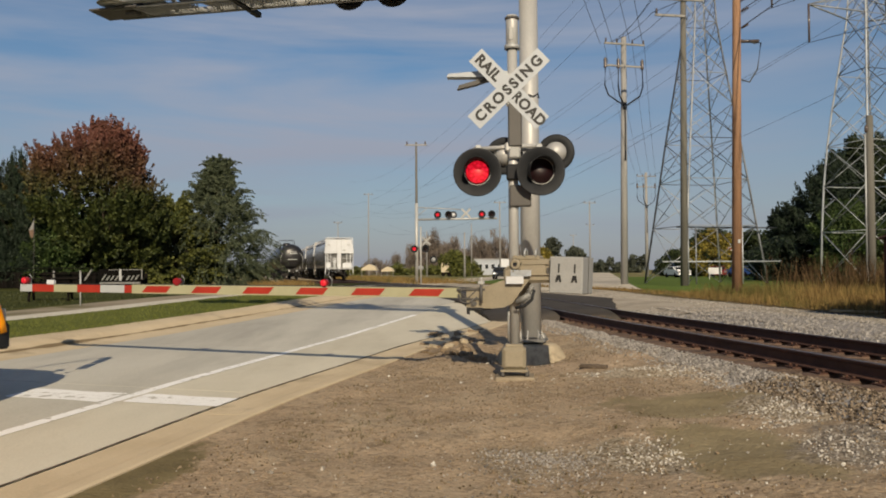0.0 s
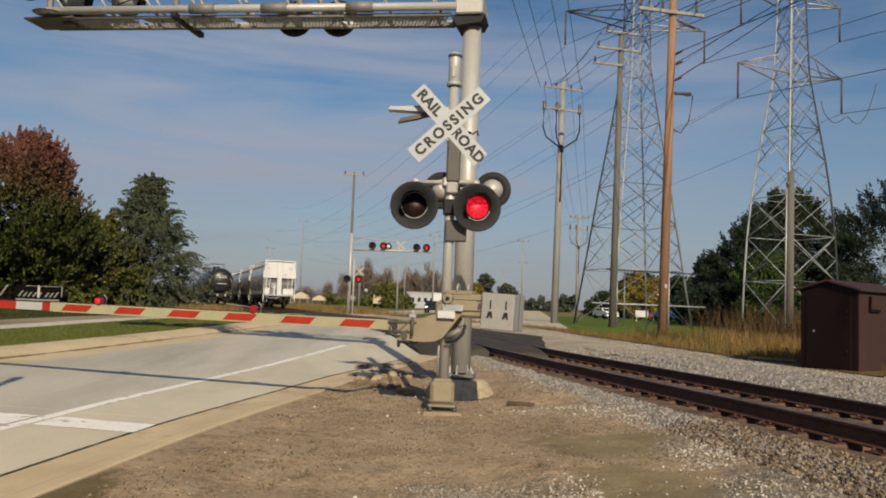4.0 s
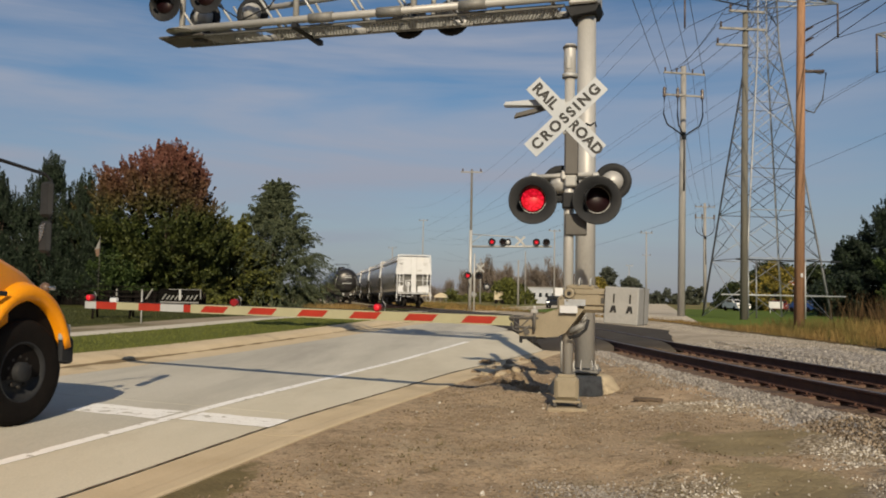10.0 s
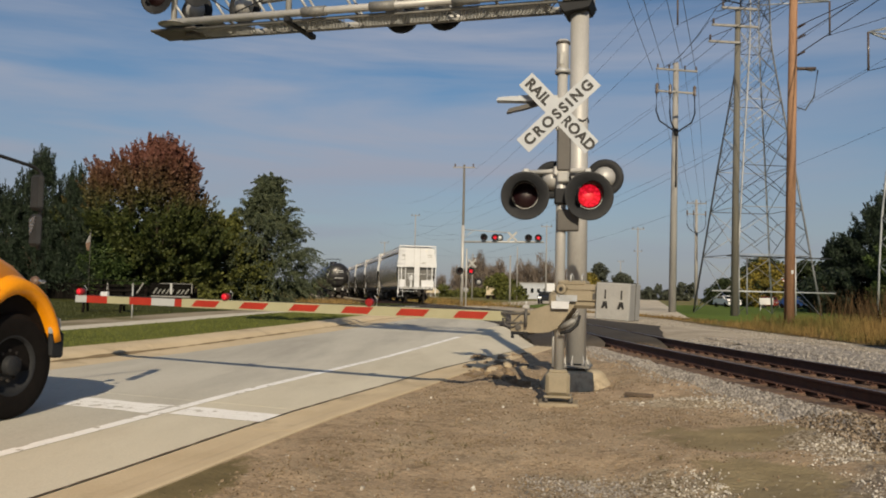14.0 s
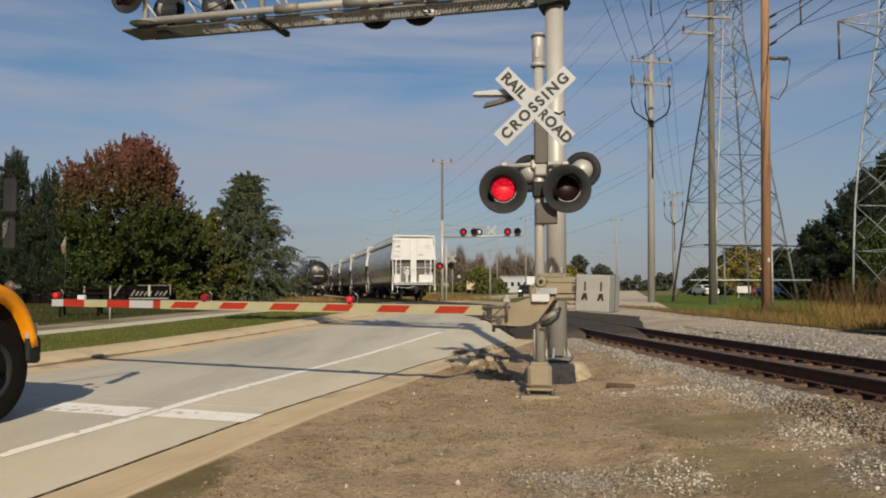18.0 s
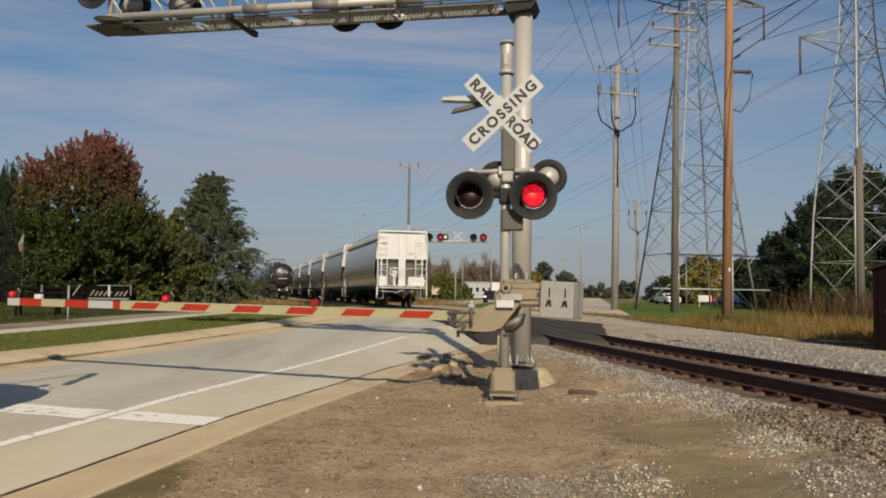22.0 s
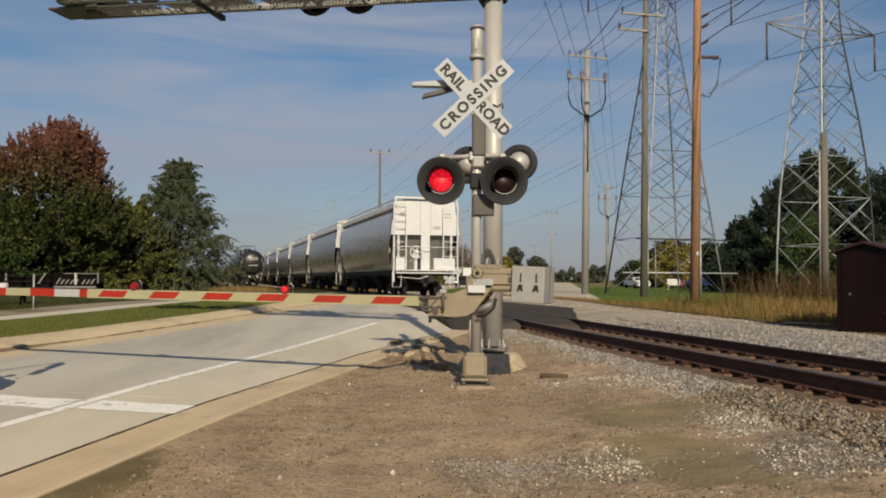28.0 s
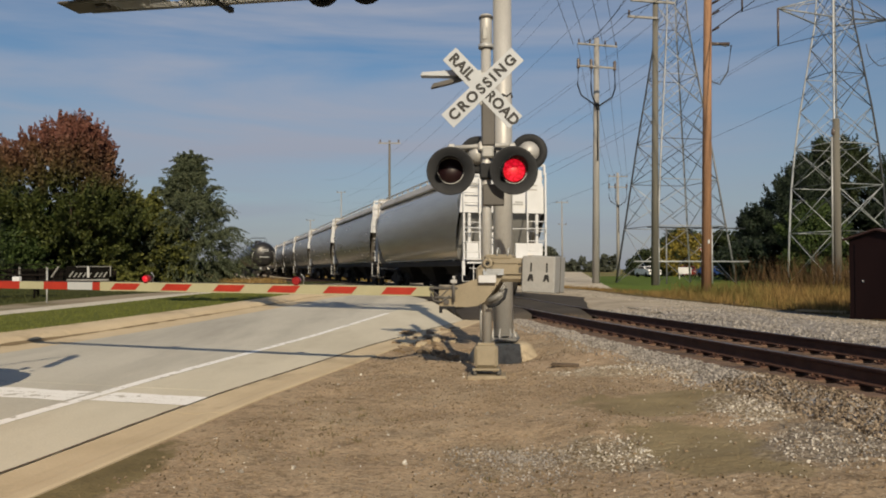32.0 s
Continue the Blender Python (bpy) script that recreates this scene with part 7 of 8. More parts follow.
    part("bumper_bracket", Shape().box((-0.01, 0.52, 0.90), (0.05, 0.14, 0.16), bevel=0.01), GREY_BOX, bumper)
    # front wheels
    for x, o in ((-0.16, 1), (-2.2, -1)):
        m = Matrix.Translation((x, 0, 0.525)) @ Matrix.Rotation(radians(90 * o), 4, "Y")
        tyre = part("tyre", Shape().lathe([(0.29, -0.12), (0.36, -0.14), (0.46, -0.145), (0.51, -0.125), (0.525, -0.09), (0.525, 0.09), (0.51, 0.125), (0.46, 0.145), (0.36, 0.14), (0.30, 0.125)], m=m, n=48), RUBBER, root, "worn black tyre")
        part("rim", Shape().lathe([(0.30, 0.125), (0.285, 0.13), (0.27, 0.07), (0.22, 0.02), (0.17, 0.05), (0.12, 0.06), (0.0005, 0.06)], m=m, n=40), BLACK, tyre, "black steel rim")
        part("hub", Shape().lathe([(0.10, 0.05), (0.10, 0.13), (0.085, 0.15), (0.0005, 0.15)], m=m, n=20), BLACK, tyre)
        for b in range(10):
            a = 2 * math.pi * b / 10
            part("lug_nut", Shape().cyl((0.15 * math.cos(a), 0.15 * math.sin(a), 0.05), (0.15 * math.cos(a), 0.15 * math.sin(a), 0.085), 0.017, n=6, m=m), UNDER, tyre)
    # body behind the hood
    part("body", Shape().box((cx, -7.1, 1.75), (2.40, 9.4, 2.1), bevel=0.12).box((cx, -7.1, 0.62), (2.34, 9.2, 0.3)), BUS, root, "yellow bus body")
    part("roof", Shape().box((cx, -7.1, 2.86), (2.3, 9.3, 0.32), bevel=0.15), BUS, root)
    part("windscreen", Shape().box((cx, -2.39, 2.36), (2.1, 0.03, 0.70), bevel=0.01), GLASS_DARK, root)
    for i in range(10):
        part("window", Shape().box((0.025, -3.9 - 0.78 * i, 2.25), (0.03, 0.66, 0.55), bevel=0.01), GLASS_DARK, root)
    for z in (1.15, 1.55):
        part("rub_rail", Shape().box((0.03, -7.1, z), (0.03, 9.3, 0.08)), BLACK, root)
    for y in (-7.4,):
        for x, o in ((-0.18, 1), (-2.2, -1)):
            m = Matrix.Translation((x, y, 0.525)) @ Matrix.Rotation(radians(90 * o), 4, "Y")
            part("tyre", Shape().lathe([(0.0005, 0.06), (0.29, 0.1), (0.36, 0.14), (0.46, 0.145), (0.525, 0.09), (0.525, -0.25), (0.3, -0.3), (0.0005, -0.28)], m=m, n=32), RUBBER, root)
    # mirrors on long arms
    for x, o in ((-0.06, 1), (-2.30, -1)):
        mir = part("mirror", Shape().box((x + 0.16 * o, 0.06, 2.25), (0.15, 0.07, 0.36), bevel=0.03).box((x + 0.16 * o, 0.06, 1.87), (0.14, 0.07, 0.32), bevel=0.03), BLACK, root, "black side mirror on a long arm")
        part("mirror_arm", Shape().tube([(x, -2.4, 2.72), (x + 0.05 * o, -1.3, 2.64), (x + 0.15 * o, 0.02, 2.50), (x + 0.17 * o, 0.09, 2.45), (x + 0.17 * o, 0.10, 1.68)], 0.018, 8), BLACK, mir)
        part("mirror_glass", Shape().prism([(x + 0.12 * o, 1.98), (x + 0.19 * o, 2.01), (x + 0.17 * o, 1.88), (x + 0.13 * o, 1.82)], 0.010, Matrix.Translation((0, 0.01, 0))), CHROME, mir)
        cm = part("marker_lamp", Shape().lathe(sphere((0, 0, 0), 0.062, sz=0.7)[0], m=Matrix.Translation((x - 0.22 * o, 0.52, 1.36)) @ Matrix.Rotation(radians(90), 4, "X"), n=14), BUS_AMBER, root)
        part("mirror_arm", Shape().tube([(x - 0.2 * o, 0.3, 1.25), (x - 0.22 * o, 0.45, 1.31), (x - 0.22 * o, 0.52, 1.34)], 0.015, 6), BLACK, cm)


build_bus()


# ---- cars and buildings far off ----
HEADLIGHT = surface("headlight_glass", (0.7, 0.7, 0.68), (0.85, 0.85, 0.82), 8, 0.15, bump=0, emit=(1, 0.95, 0.85), emit_strength=0.9)
CAR_BLACK = surface("black_car_paint", (0.010, 0.012, 0.015), (0.02, 0.022, 0.026), 2, 0.2, bump=0)
CAR_BLUE = surface("blue_car_paint", (0.03, 0.08, 0.25), (0.05, 0.11, 0.32), 2, 0.25, bump=0)
CAR_RED = surface("red_car_paint", (0.10, 0.015, 0.012), (0.15, 0.025, 0.02), 2, 0.25, bump=0)
CAR_WHITE = surface("white_car_paint", (0.70, 0.71, 0.72), (0.8, 0.8, 0.8), 2, 0.3, bump=0)
SIDING_GREY = surface("grey_metal_siding", (0.27, 0.30, 0.34), (0.36, 0.39, 0.43), 0.5, 0.6, bump=0.1, fine=6, stretch=(8, 8, 0.2))
STRAW = surface("tan_canvas", (0.40, 0.34, 0.24), (0.52, 0.46, 0.34), 1, 0.8, bump=0.1)


def build_car(m, paint, label, lit=False):
    root = empty("parked_car", m, label, "car", group="parked cars")
    prof = [(-2.2, 0.35), (-2.2, 0.85), (-1.9, 0.95), (-1.3, 1.0), (-0.7, 1.42), (0.8, 1.45), (1.6, 1.05), (2.15, 0.95), (2.2, 0.4)]
    part("body", Shape().prism([(y, z) for y, z in prof], 1.75, Matrix.Rotation(radians(90), 4, "Z") @ Matrix.Translation((0, -0.875, 0))), paint, root)
    part("windscreen", Shape().box((0, -1.03, 1.22), (1.5, 0.5, 0.3)), GLASS_DARK, root)
    part("side_window", Shape().box((0, 0.1, 1.22), (1.77, 1.7, 0.3), bevel=0.03), GLASS_DARK, root)
    for x in (-0.8, 0.8):
        for y in (-1.35, 1.35):
            part("wheel", Shape().cyl((x - 0.1, y, 0.32), (x + 0.1, y, 0.32), 0.32, n=16), RUBBER, root)
        part("headlight", Shape().box((x * 0.8, -2.2, 0.72), (0.34, 0.06, 0.16), bevel=0.02), HEADLIGHT if lit else CHROME, root)
    return root


build_car(pose(6.9, 95, 0.45, 0, 0, -10), CAR_BLACK, "black car waiting beyond the crossing, facing it", lit=True)
build_car(pose(30.4, 105, 0.42, 0, 0, 8), CAR_WHITE, "white car parked beyond the lawn")
build_car(pose(38.9, 105, 0.42, 0, 0, 25), CAR_BLUE, "blue car parked beyond the lawn")
build_car(pose(35.6, 105, 0.42, 0, 0, -10), CAR_RED, "dark red car parked beyond the lawn")
build_car(pose(-27.6, 50.5, 0.36, 0, 0, 95), CAR_BLACK, "black car parked under the trees")
build_car(pose(-22.2, 52.5, 0.36, 0, 0, 92), CAR_BLACK, "black car parked under the trees")


def build_building(x, y, w, d, h, mat, label, n, rz=0):
    root = empty("low_building", pose(x, y, 0.3, 0, 0, rz), label, "building")
    part("wall", Shape().box((0, d / 2, h / 2), (w, d, h)), mat, root)
    part("roof", Shape().box((0, d / 2, h + 0.12), (w + 0.5, d + 0.5, 0.24)), GREY_BOX, root)
    for i in range(n):
        win = part("window", Shape().box((-w / 2 + (i + 0.5) * w / n, -0.03, h * 0.55), (w / n * 0.5, 0.08, h * 0.3)), GLASS_DARK, root)
        part("frame", Shape().box((-w / 2 + (i + 0.5) * w / n, -0.02, h * 0.55), (w / n * 0.58, 0.05, h * 0.36)), WHITE, win)
    return root


build_building(11.6, 215, 8.4, 8, 4.1, SIDING_GREY, "low grey metal building far beyond the crossing", 5)


def build_shelter(x, y, w, h, label):
    root = empty("canvas_shelter", pose(x, y, 0.4), label, "shelter", group="canvas shelters by the far track")
    part("roof", Shape().prism([(-w / 2, h * 0.5), (w / 2, h * 0.5), (w * 0.36, h * 0.8), (0, h), (-w * 0.40, h * 0.72)], 5.0), STRAW, root, "sagging pale canvas roof")
    for px in (-w * 0.45, 0.0, w * 0.45):
        part("post", Shape().box((px, 0.05, h * 0.26), (0.09, 0.09, h * 0.52)), GREY_POLE, root)


build_shelter(-15.4, 168, 3.4, 2.6, "pale canvas shelter beside the far track")
build_shelter(-11.9, 172, 2.8, 2.1, "low pale canvas shelter beside the far track")


def white_box(name, x, y, w, h, label, mat=WHITE):
    root = empty(name, pose(x, y, 0.4), label, "trailer")
    part("box", Shape().box((0, 0, 0.8 + h / 2), (w, 2.4, h), bevel=0.04), mat, root)
    part("chassis", Shape().box((0, 0, 0.65), (w * 0.95, 1.6, 0.2)), UNDER, root)
    for x2 in (-w * 0.3, w * 0.3):
        part("wheel", Shape().cyl((x2, -1.2, 0.42), (x2, 1.2, 0.42), 0.42, n=14), RUBBER, root)


white_box("box_trailer", 15.7, 205, 2.6, 3.2, "white box trailer beside the grey building")
white_box("box_trailer", 5.7, 190, 3.4, 1.3, "white trailer parked in the far field")
white_box("box_trailer", 0.6, 165, 2.0, 1.8, "cream utility trailer in the far field", STRAW)


def build_flag():
    root = empty("flagpole", pose(41.5, 118, 0.4), "slim flagpole with a hanging flag", "flagpole")
    part("pole", Shape().cyl((0, 0, 0), (0, 0, 5.4), 0.06, 0.04, n=8), GALV, root)
    flag = part("flag", Shape().box((0.55, 0, 4.3), (1.0, 0.05, 1.4), bevel=0.02), ARM_RED, root, "hanging striped flag")
    for i in range(3):
        part("stripe", Shape().box((0.55, -0.03, 3.8 + 0.42 * i), (0.98, 0.012, 0.2)), WHITE, flag)


build_flag()


_r = empty("notice_board", pose(28.6, 85, 0.45, 0, 0, -12), "small white notice board on the far lawn", "sign")
part("panel", Shape().box((0, 0, 0.85), (1.35, 0.06, 0.7), bevel=0.01), WHITE, _r)
for _x in (-0.55, 0.55):
    part("post", Shape().box((_x, 0.05, 0.4), (0.07, 0.07, 0.9)), GALV, _r)


def build_shade_fence():
    # added boards that fill the deep shade below the crowns
    root = empty("board_fence", pose(-23.0, 47.6, 0.32, 0, 0, 2), "long near-black board fence standing in for the shade below the trees", "fence")
    for i in range(58):
        part("board", Shape().box((-5.4 + 0.19 * i, 0, 0.62), (0.175, 0.03, 1.1)), FENCE_DARK, root)
    part("top_rail", Shape().box((0, -0.03, 1.24), (11.0, 0.08, 0.06)), FENCE_DARK, root)
    for x in (-4.0, 0.0, 4.0):
        part("post", Shape().box((x, 0.08, 0.6), (0.12, 0.12, 1.3)), FENCE_DARK, root)


def build_hanging_flag():
    root = empty("flag", pose(-23.8, 46.6, 0.32), "limp flag with a brown lower half on a thin pole, darkened for tree shade", "flag")
    part("pole", Shape().cyl((0.18, 0, 0), (0.18, 0, 4.5), 0.014, n=6), DARK_GREY, root)
    # whitish top and red-brown bottom, both darkened for the shade of the trees
    part("cloth", Shape().prism([(0.16, 4.30), (0.0, 3.95), (-0.12, 3.7), (-0.1, 3.66), (0.16, 3.75)], 0.04), DARK_GALV, root)
    part("lower_cloth", Shape().prism([(-0.12, 3.66), (0.16, 3.74), (0.12, 3.3), (0.05, 3.2), (-0.06, 3.4)], 0.04), TIE, root)


build_shade_fence()
build_hanging_flag()


def build_fence():
    root = empty("park_fence", pose(-22.6, 46.9, 0.42, 0, 0, 3), "low dark rail fence with thin pale posts under the trees", "fence")
    for x in (0.0, 1.5):
        part("post", Shape().box((x, 0, 0.6), (0.10, 0.10, 1.3), bevel=0.01), DARK_GALV, root, "pale square post")
    for z in (0.62, 1.10, 1.38):
        part("rail", Shape().box((0, -0.08, z), (4.6, 0.05, 0.045), bevel=0.008), FENCE_DARK, root)


def build_script_sign():
    root = empty("script_sign", pose(-18.62, 46.7, 0.27, 0, 0, 3), "low dark sign board with slanted white script", "sign")
    part("board", Shape().box((0, 0, 1.10), (2.5, 0.10, 0.72), bevel=0.02), FENCE_DARK, root)
    part("lower_board", Shape().box((0, 0, 0.42), (2.5, 0.10, 0.5), bevel=0.02), FENCE_DARK, root)
    part("underline", Shape().box((-0.05, -0.06, 0.66), (2.3, 0.03, 0.10), bevel=0.008), DARK_GALV, root)
    part("edge_bar", Shape().box((1.2, -0.06, 1.16), (0.07, 0.04, 0.58), bevel=0.008), DARK_GALV, root)
    part("top_edge", Shape().box((0.25, -0.06, 1.42), (1.9, 0.03, 0.04), bevel=0.008), DARK_GALV, root)
    for x in (-1.1, 1.1):
        part("post", Shape().box((x, 0.02, 0.1), (0.14, 0.1, 0.4)), INK, root)
    for x, h in ((-2.1, 0.62), (-1.12, 0.34), (-0.86, 0.26), (-0.62, 0.26), (-0.36, 0.26), (-0.1, 0.26), (0.28, 0.26), (0.52, 0.26), (0.76, 0.30)):
        part("script_bar", Shape().prism([(x, 0.82), (x + 0.10, 0.82), (x + 0.12 + 0.6 * h, 0.82 + h), (x + 0.02 + 0.6 * h, 0.82 + h)], 0.05, Matrix.Translation((0, -0.06, 0))), DARK_GALV, root)
    part("tall_letter", Shape().box((-0.02, -0.06, 1.12), (0.13, 0.05, 0.66), bevel=0.01), GALV, root)


def build_picnic_table():
    root = empty("picnic_table", pose(-13.4, 27.6, level(27.6) + fall(-9.8, 27.6) + 0.10, 0, 0, 18), "dark weathered picnic table on the lawn under the trees", "picnic table")
    part("tabletop", Shape().box((0, 0, 0.75), (1.8, 0.72, 0.05), bevel=0.01), FENCE_DARK, root)
    for y in (-0.62, 0.62):
        part("bench", Shape().box((0, y, 0.44), (1.8, 0.26, 0.04), bevel=0.01), FENCE_DARK, root)
    for x in (-0.6, 0.6):
        part("cross_leg", Shape().box((x, 0, 0.42), (0.06, 1.4, 0.08)), FENCE_DARK, root)
        for o in (-1, 1):
            part("leg", Shape().cyl((x, 0.18 * o, 0.74), (x, 0.55 * o, -0.1), 0.045, n=6), FENCE_DARK, root)


build_fence()
build_picnic_table()
build_script_sign()
for _x, _y, _h in ((-11.0, 24.5, 1.12),):
    _r = empty("marker_post", pose(_x, _y, level(_y) + 0.08), "thin pale metal marker post in the lawn", "post", group="marker posts")
    part("rod", Shape().cyl((0, 0, -0.05), (0, 0, _h), 0.022, n=8), GALV, _r)
    part("cap", Shape().cyl((0, 0, _h), (0, 0, _h + 0.03), 0.03, n=8), GALV, _r)


# ---- trees ----
MAPLE_LEAF = leaf_surface("maple_leaf", (0.012, 0.021, 0.006), (0.064, 0.078, 0.018), tip=(0.145, 0.058, 0.042), tip_from=5.6, tip_to=9.6)
DARK_LEAF = leaf_surface("dark_needle", (0.005, 0.011, 0.008), (0.029, 0.046, 0.025))
WILLOW_LEAF = leaf_surface("greygreen_leaf", (0.020, 0.032, 0.018), (0.100, 0.118, 0.066))
OLIVE_LEAF = leaf_surface("olive_leaf", (0.024, 0.033, 0.009), (0.115, 0.122, 0.028))
YELLOW_LEAF = leaf_surface("yellowing_leaf", (0.05, 0.05, 0.010), (0.22, 0.17, 0.03))
MID_LEAF = leaf_surface("green_leaf", (0.006, 0.012, 0.005), (0.034, 0.048, 0.015))
FRESH_LEAF = leaf_surface("fresh_green_leaf", (0.012, 0.026, 0.007), (0.052, 0.082, 0.020))
# far foliage: the haze of distance is mixed into this paler leaf colour
HAZE_LEAF = leaf_surface("hazed_far_leaf", (0.026, 0.032, 0.024), (0.070, 0.080, 0.056))
TWIG = leaf_surface("bare_twig", (0.09, 0.072, 0.058), (0.17, 0.14, 0.115))


def leaf_cloud(centres, per, spread, size, rng, droop=0.0, slim=1.0, flat=0.75):
    """Many small two-triangle leaves round the given clump centres."""
    n = len(centres) * per
    c = np.repeat(np.array(centres), per, axis=0)
    r = np.array([rng.random() for _ in range(n)]) ** 0.5
    g = np.random.RandomState(rng.randrange(1 << 30))
    d = g.normal(size=(n, 3))
    d /= np.linalg.norm(d, axis=1)[:, None]
    pos = c + d * (r * spread)[:, None] * np.array([1, 1, flat])
    a = g.normal(size=(n, 3)) + np.array([0, 0, -droop * 2.0])
    a /= np.linalg.norm(a, axis=1)[:, None]
    b = np.cross(a, g.normal(size=(n, 3)))
    b /= np.linalg.norm(b, axis=1)[:, None] + 1e-9
    nn = np.cross(a, b)
    s = size * (0.6 + 0.8 * g.random_sample(n))[:, None]
    w = s * slim
    v = np.empty((n, 4, 3))
    v[:, 0] = pos - a * s * 0.5
    v[:, 1] = pos + b * w * 0.36 + nn * s * 0.10
    v[:, 2] = pos + a * s * 0.5
    v[:, 3] = pos - b * w * 0.36 + nn * s * 0.10
    return v.reshape(-1, 3)


def leaf_sprays(roots, mid, length, lift, sag, width, size, slim, rng, per=46):
    """Feathered shoots that grow out of the crown: each bends by sag and tapers to its tip."""
    g = np.random.RandomState(rng.randrange(1 << 30))
    n = len(roots)
    r = np.array(roots)
    out = r - np.array(mid)
    out /= np.linalg.norm(out, axis=1)[:, None] + 1e-9
    d = out + np.array([0, 0, lift]) + g.normal(size=(n, 3)) * 0.28
    d /= np.linalg.norm(d, axis=1)[:, None]
    ln = length * (0.55 + 0.75 * g.random_sample(n))
    t = g.random_sample((n, per)) ** 0.85
    pos = r[:, None] + d[:, None] * (ln[:, None] * t)[..., None] + g.normal(size=(n, per, 3)) * (width * (1.05 - 0.85 * t))[..., None]
    pos[..., 2] -= sag * ln[:, None] * t ** 2
    ax = d[:, None] + np.array([0, 0, -2.0 * sag]) * t[..., None] + g.normal(size=(n, per, 3)) * 0.55
    ax /= np.linalg.norm(ax, axis=-1)[..., None]
    pos, ax = pos.reshape(-1, 3), ax.reshape(-1, 3)
    b = np.cross(ax, g.normal(size=ax.shape))
    b /= np.linalg.norm(b, axis=1)[:, None] + 1e-9
    nn = np.cross(ax, b)
    s = size * (0.6 + 0.7 * g.random_sample(len(pos)))[:, None]
    v = np.empty((len(pos), 4, 3))
    v[:, 0], v[:, 2] = pos - ax * s * 0.5, pos + ax * s * 0.5
    v[:, 1], v[:, 3] = pos + b * s * slim * 0.33 + nn * s * 0.1, pos - b * s * slim * 0.33 + nn * s * 0.1
    return v.reshape(-1, 3)


def quads_mesh(name, verts, material):
    n = len(verts)
    me = bpy.data.meshes.new(name)
    me.vertices.add(n)
    me.vertices.foreach_set("co", np.asarray(verts, dtype=np.float32).ravel())
    me.loops.add(n)
    me.loops.foreach_set("vertex_index", np.arange(n, dtype=np.int32))
    me.polygons.add(n // 4)
    me.polygons.foreach_set("loop_start", np.arange(0, n, 4, dtype=np.int32))
    me.polygons.foreach_set("use_smooth", np.zeros(n // 4, dtype=bool))
    me.materials.append(material)
    me.update(calc_edges=True)
    me.validate()
    return me


def build_tree(name, x, y, h, spread, material, label, seed, shape="round", clumps=150, per=60, leaf=0.26, base=0.16, group="", trunk_r=0.2, clump_r=0.75, droop=0.0, slim=1.0, z=None, sprays=None, turn=0):
    rng = random.Random(seed)
    root = empty(name, pose(x, y, (height(x, y) if z is None else z) - 0.05, 0, 0, turn + rng.uniform(0, 360)), label, "tree", group=group)
    trunk = Shape()
    pts = [(0, 0, -0.1)]
    for i in range(1, 7):
        f = i / 6
        pts.append((rng.uniform(-0.12, 0.12) * f * h * 0.08, rng.uniform(-0.12, 0.12) * f * h * 0.08, h * 0.82 * f))
    trunk.tube(pts, trunk_r, 9, r_end=trunk_r * 0.18)
    tr = part("trunk", trunk, BARK, root)

    def radius(f):
        if shape == "cone":
            return max(0.12, (1 - f) ** 0.6) * (0.85 + 0.25 * math.sin(9 * f + seed))
        if shape == "maple":
            return (math.sin(math.pi * (0.14 + 0.84 * f)) ** 0.75) * 1.08
        if shape == "spray":
            return max(0.05, (1 - f) ** 0.45) * (0.84 + 0.26 * math.sin(math.pi * min(1, f * 1.5)))
        return math.sin(math.pi * (0.12 + 0.86 * f)) ** 0.6

    cs = []
    lobes = [(rng.uniform(0, 2 * math.pi), rng.uniform(0.1, 1), rng.uniform(0.12, 0.3)) for _ in range(9)]
    for i in range(clumps):
        f = rng.random() ** (0.85 if shape != "cone" else 1.3)
        a = rng.uniform(0, 2 * math.pi)
        bump = 1 + sum(q * math.cos(a - p) * math.exp(-((f - ff) * 4) ** 2) for p, ff, q in lobes)
        rr = radius(f) * spread * bump * (0.35 + 0.65 * rng.random() ** 0.45)
        cs.append((rr * math.cos(a), rr * math.sin(a), h * (base + (1 - base) * f) - 0.35))
    for i in range(16):
        tip = Vector(rng.choice(cs))
        zz = max(h * base * 0.8, tip.z * rng.uniform(0.45, 0.75))
        k = min(zz / (h * 0.82), 1)
        st = Vector(pts[min(6, max(1, int(k * 6)))])
        mid = st.lerp(tip, 0.5) + Vector((0, 0, 0.25))
        part("limb", Shape().tube([st, mid, tip], trunk_r * 0.30, 5, r_end=0.015), BARK, tr)
    verts = leaf_cloud(cs, per, clump_r, leaf, rng, droop, slim)
    if sprays:
        n, length, lift, sag, width = sprays
        mid = Vector((0, 0, h * 0.45))
        rim = sorted(cs, key=lambda c: -((c[0] ** 2 + c[1] ** 2) / spread ** 2 + ((c[2] - h * 0.5) / (h * 0.5)) ** 2 * 0.8))
        verts = np.concatenate([verts, leaf_sprays([rng.choice(rim[:int(len(rim) * 0.8)]) for _ in range(n)], mid, length, lift, sag, width, leaf, slim, rng)])
    me = quads_mesh("crown", verts, material)
    cr = new("crown", me)
    cr.parent = root
    return root


G = "trees beyond the lawn"
build_tree("maple_tree", -22.0, 52.5, 10.0, 4.05, MAPLE_LEAF, "broad maple turning dusky red at the top", 3, "maple", 420, 70, 0.21, 0.17, G, 0.26, 0.55, 0, 0.8, sprays=(1500, 1.5, 1.1, 0.0, 0.14), turn=180)
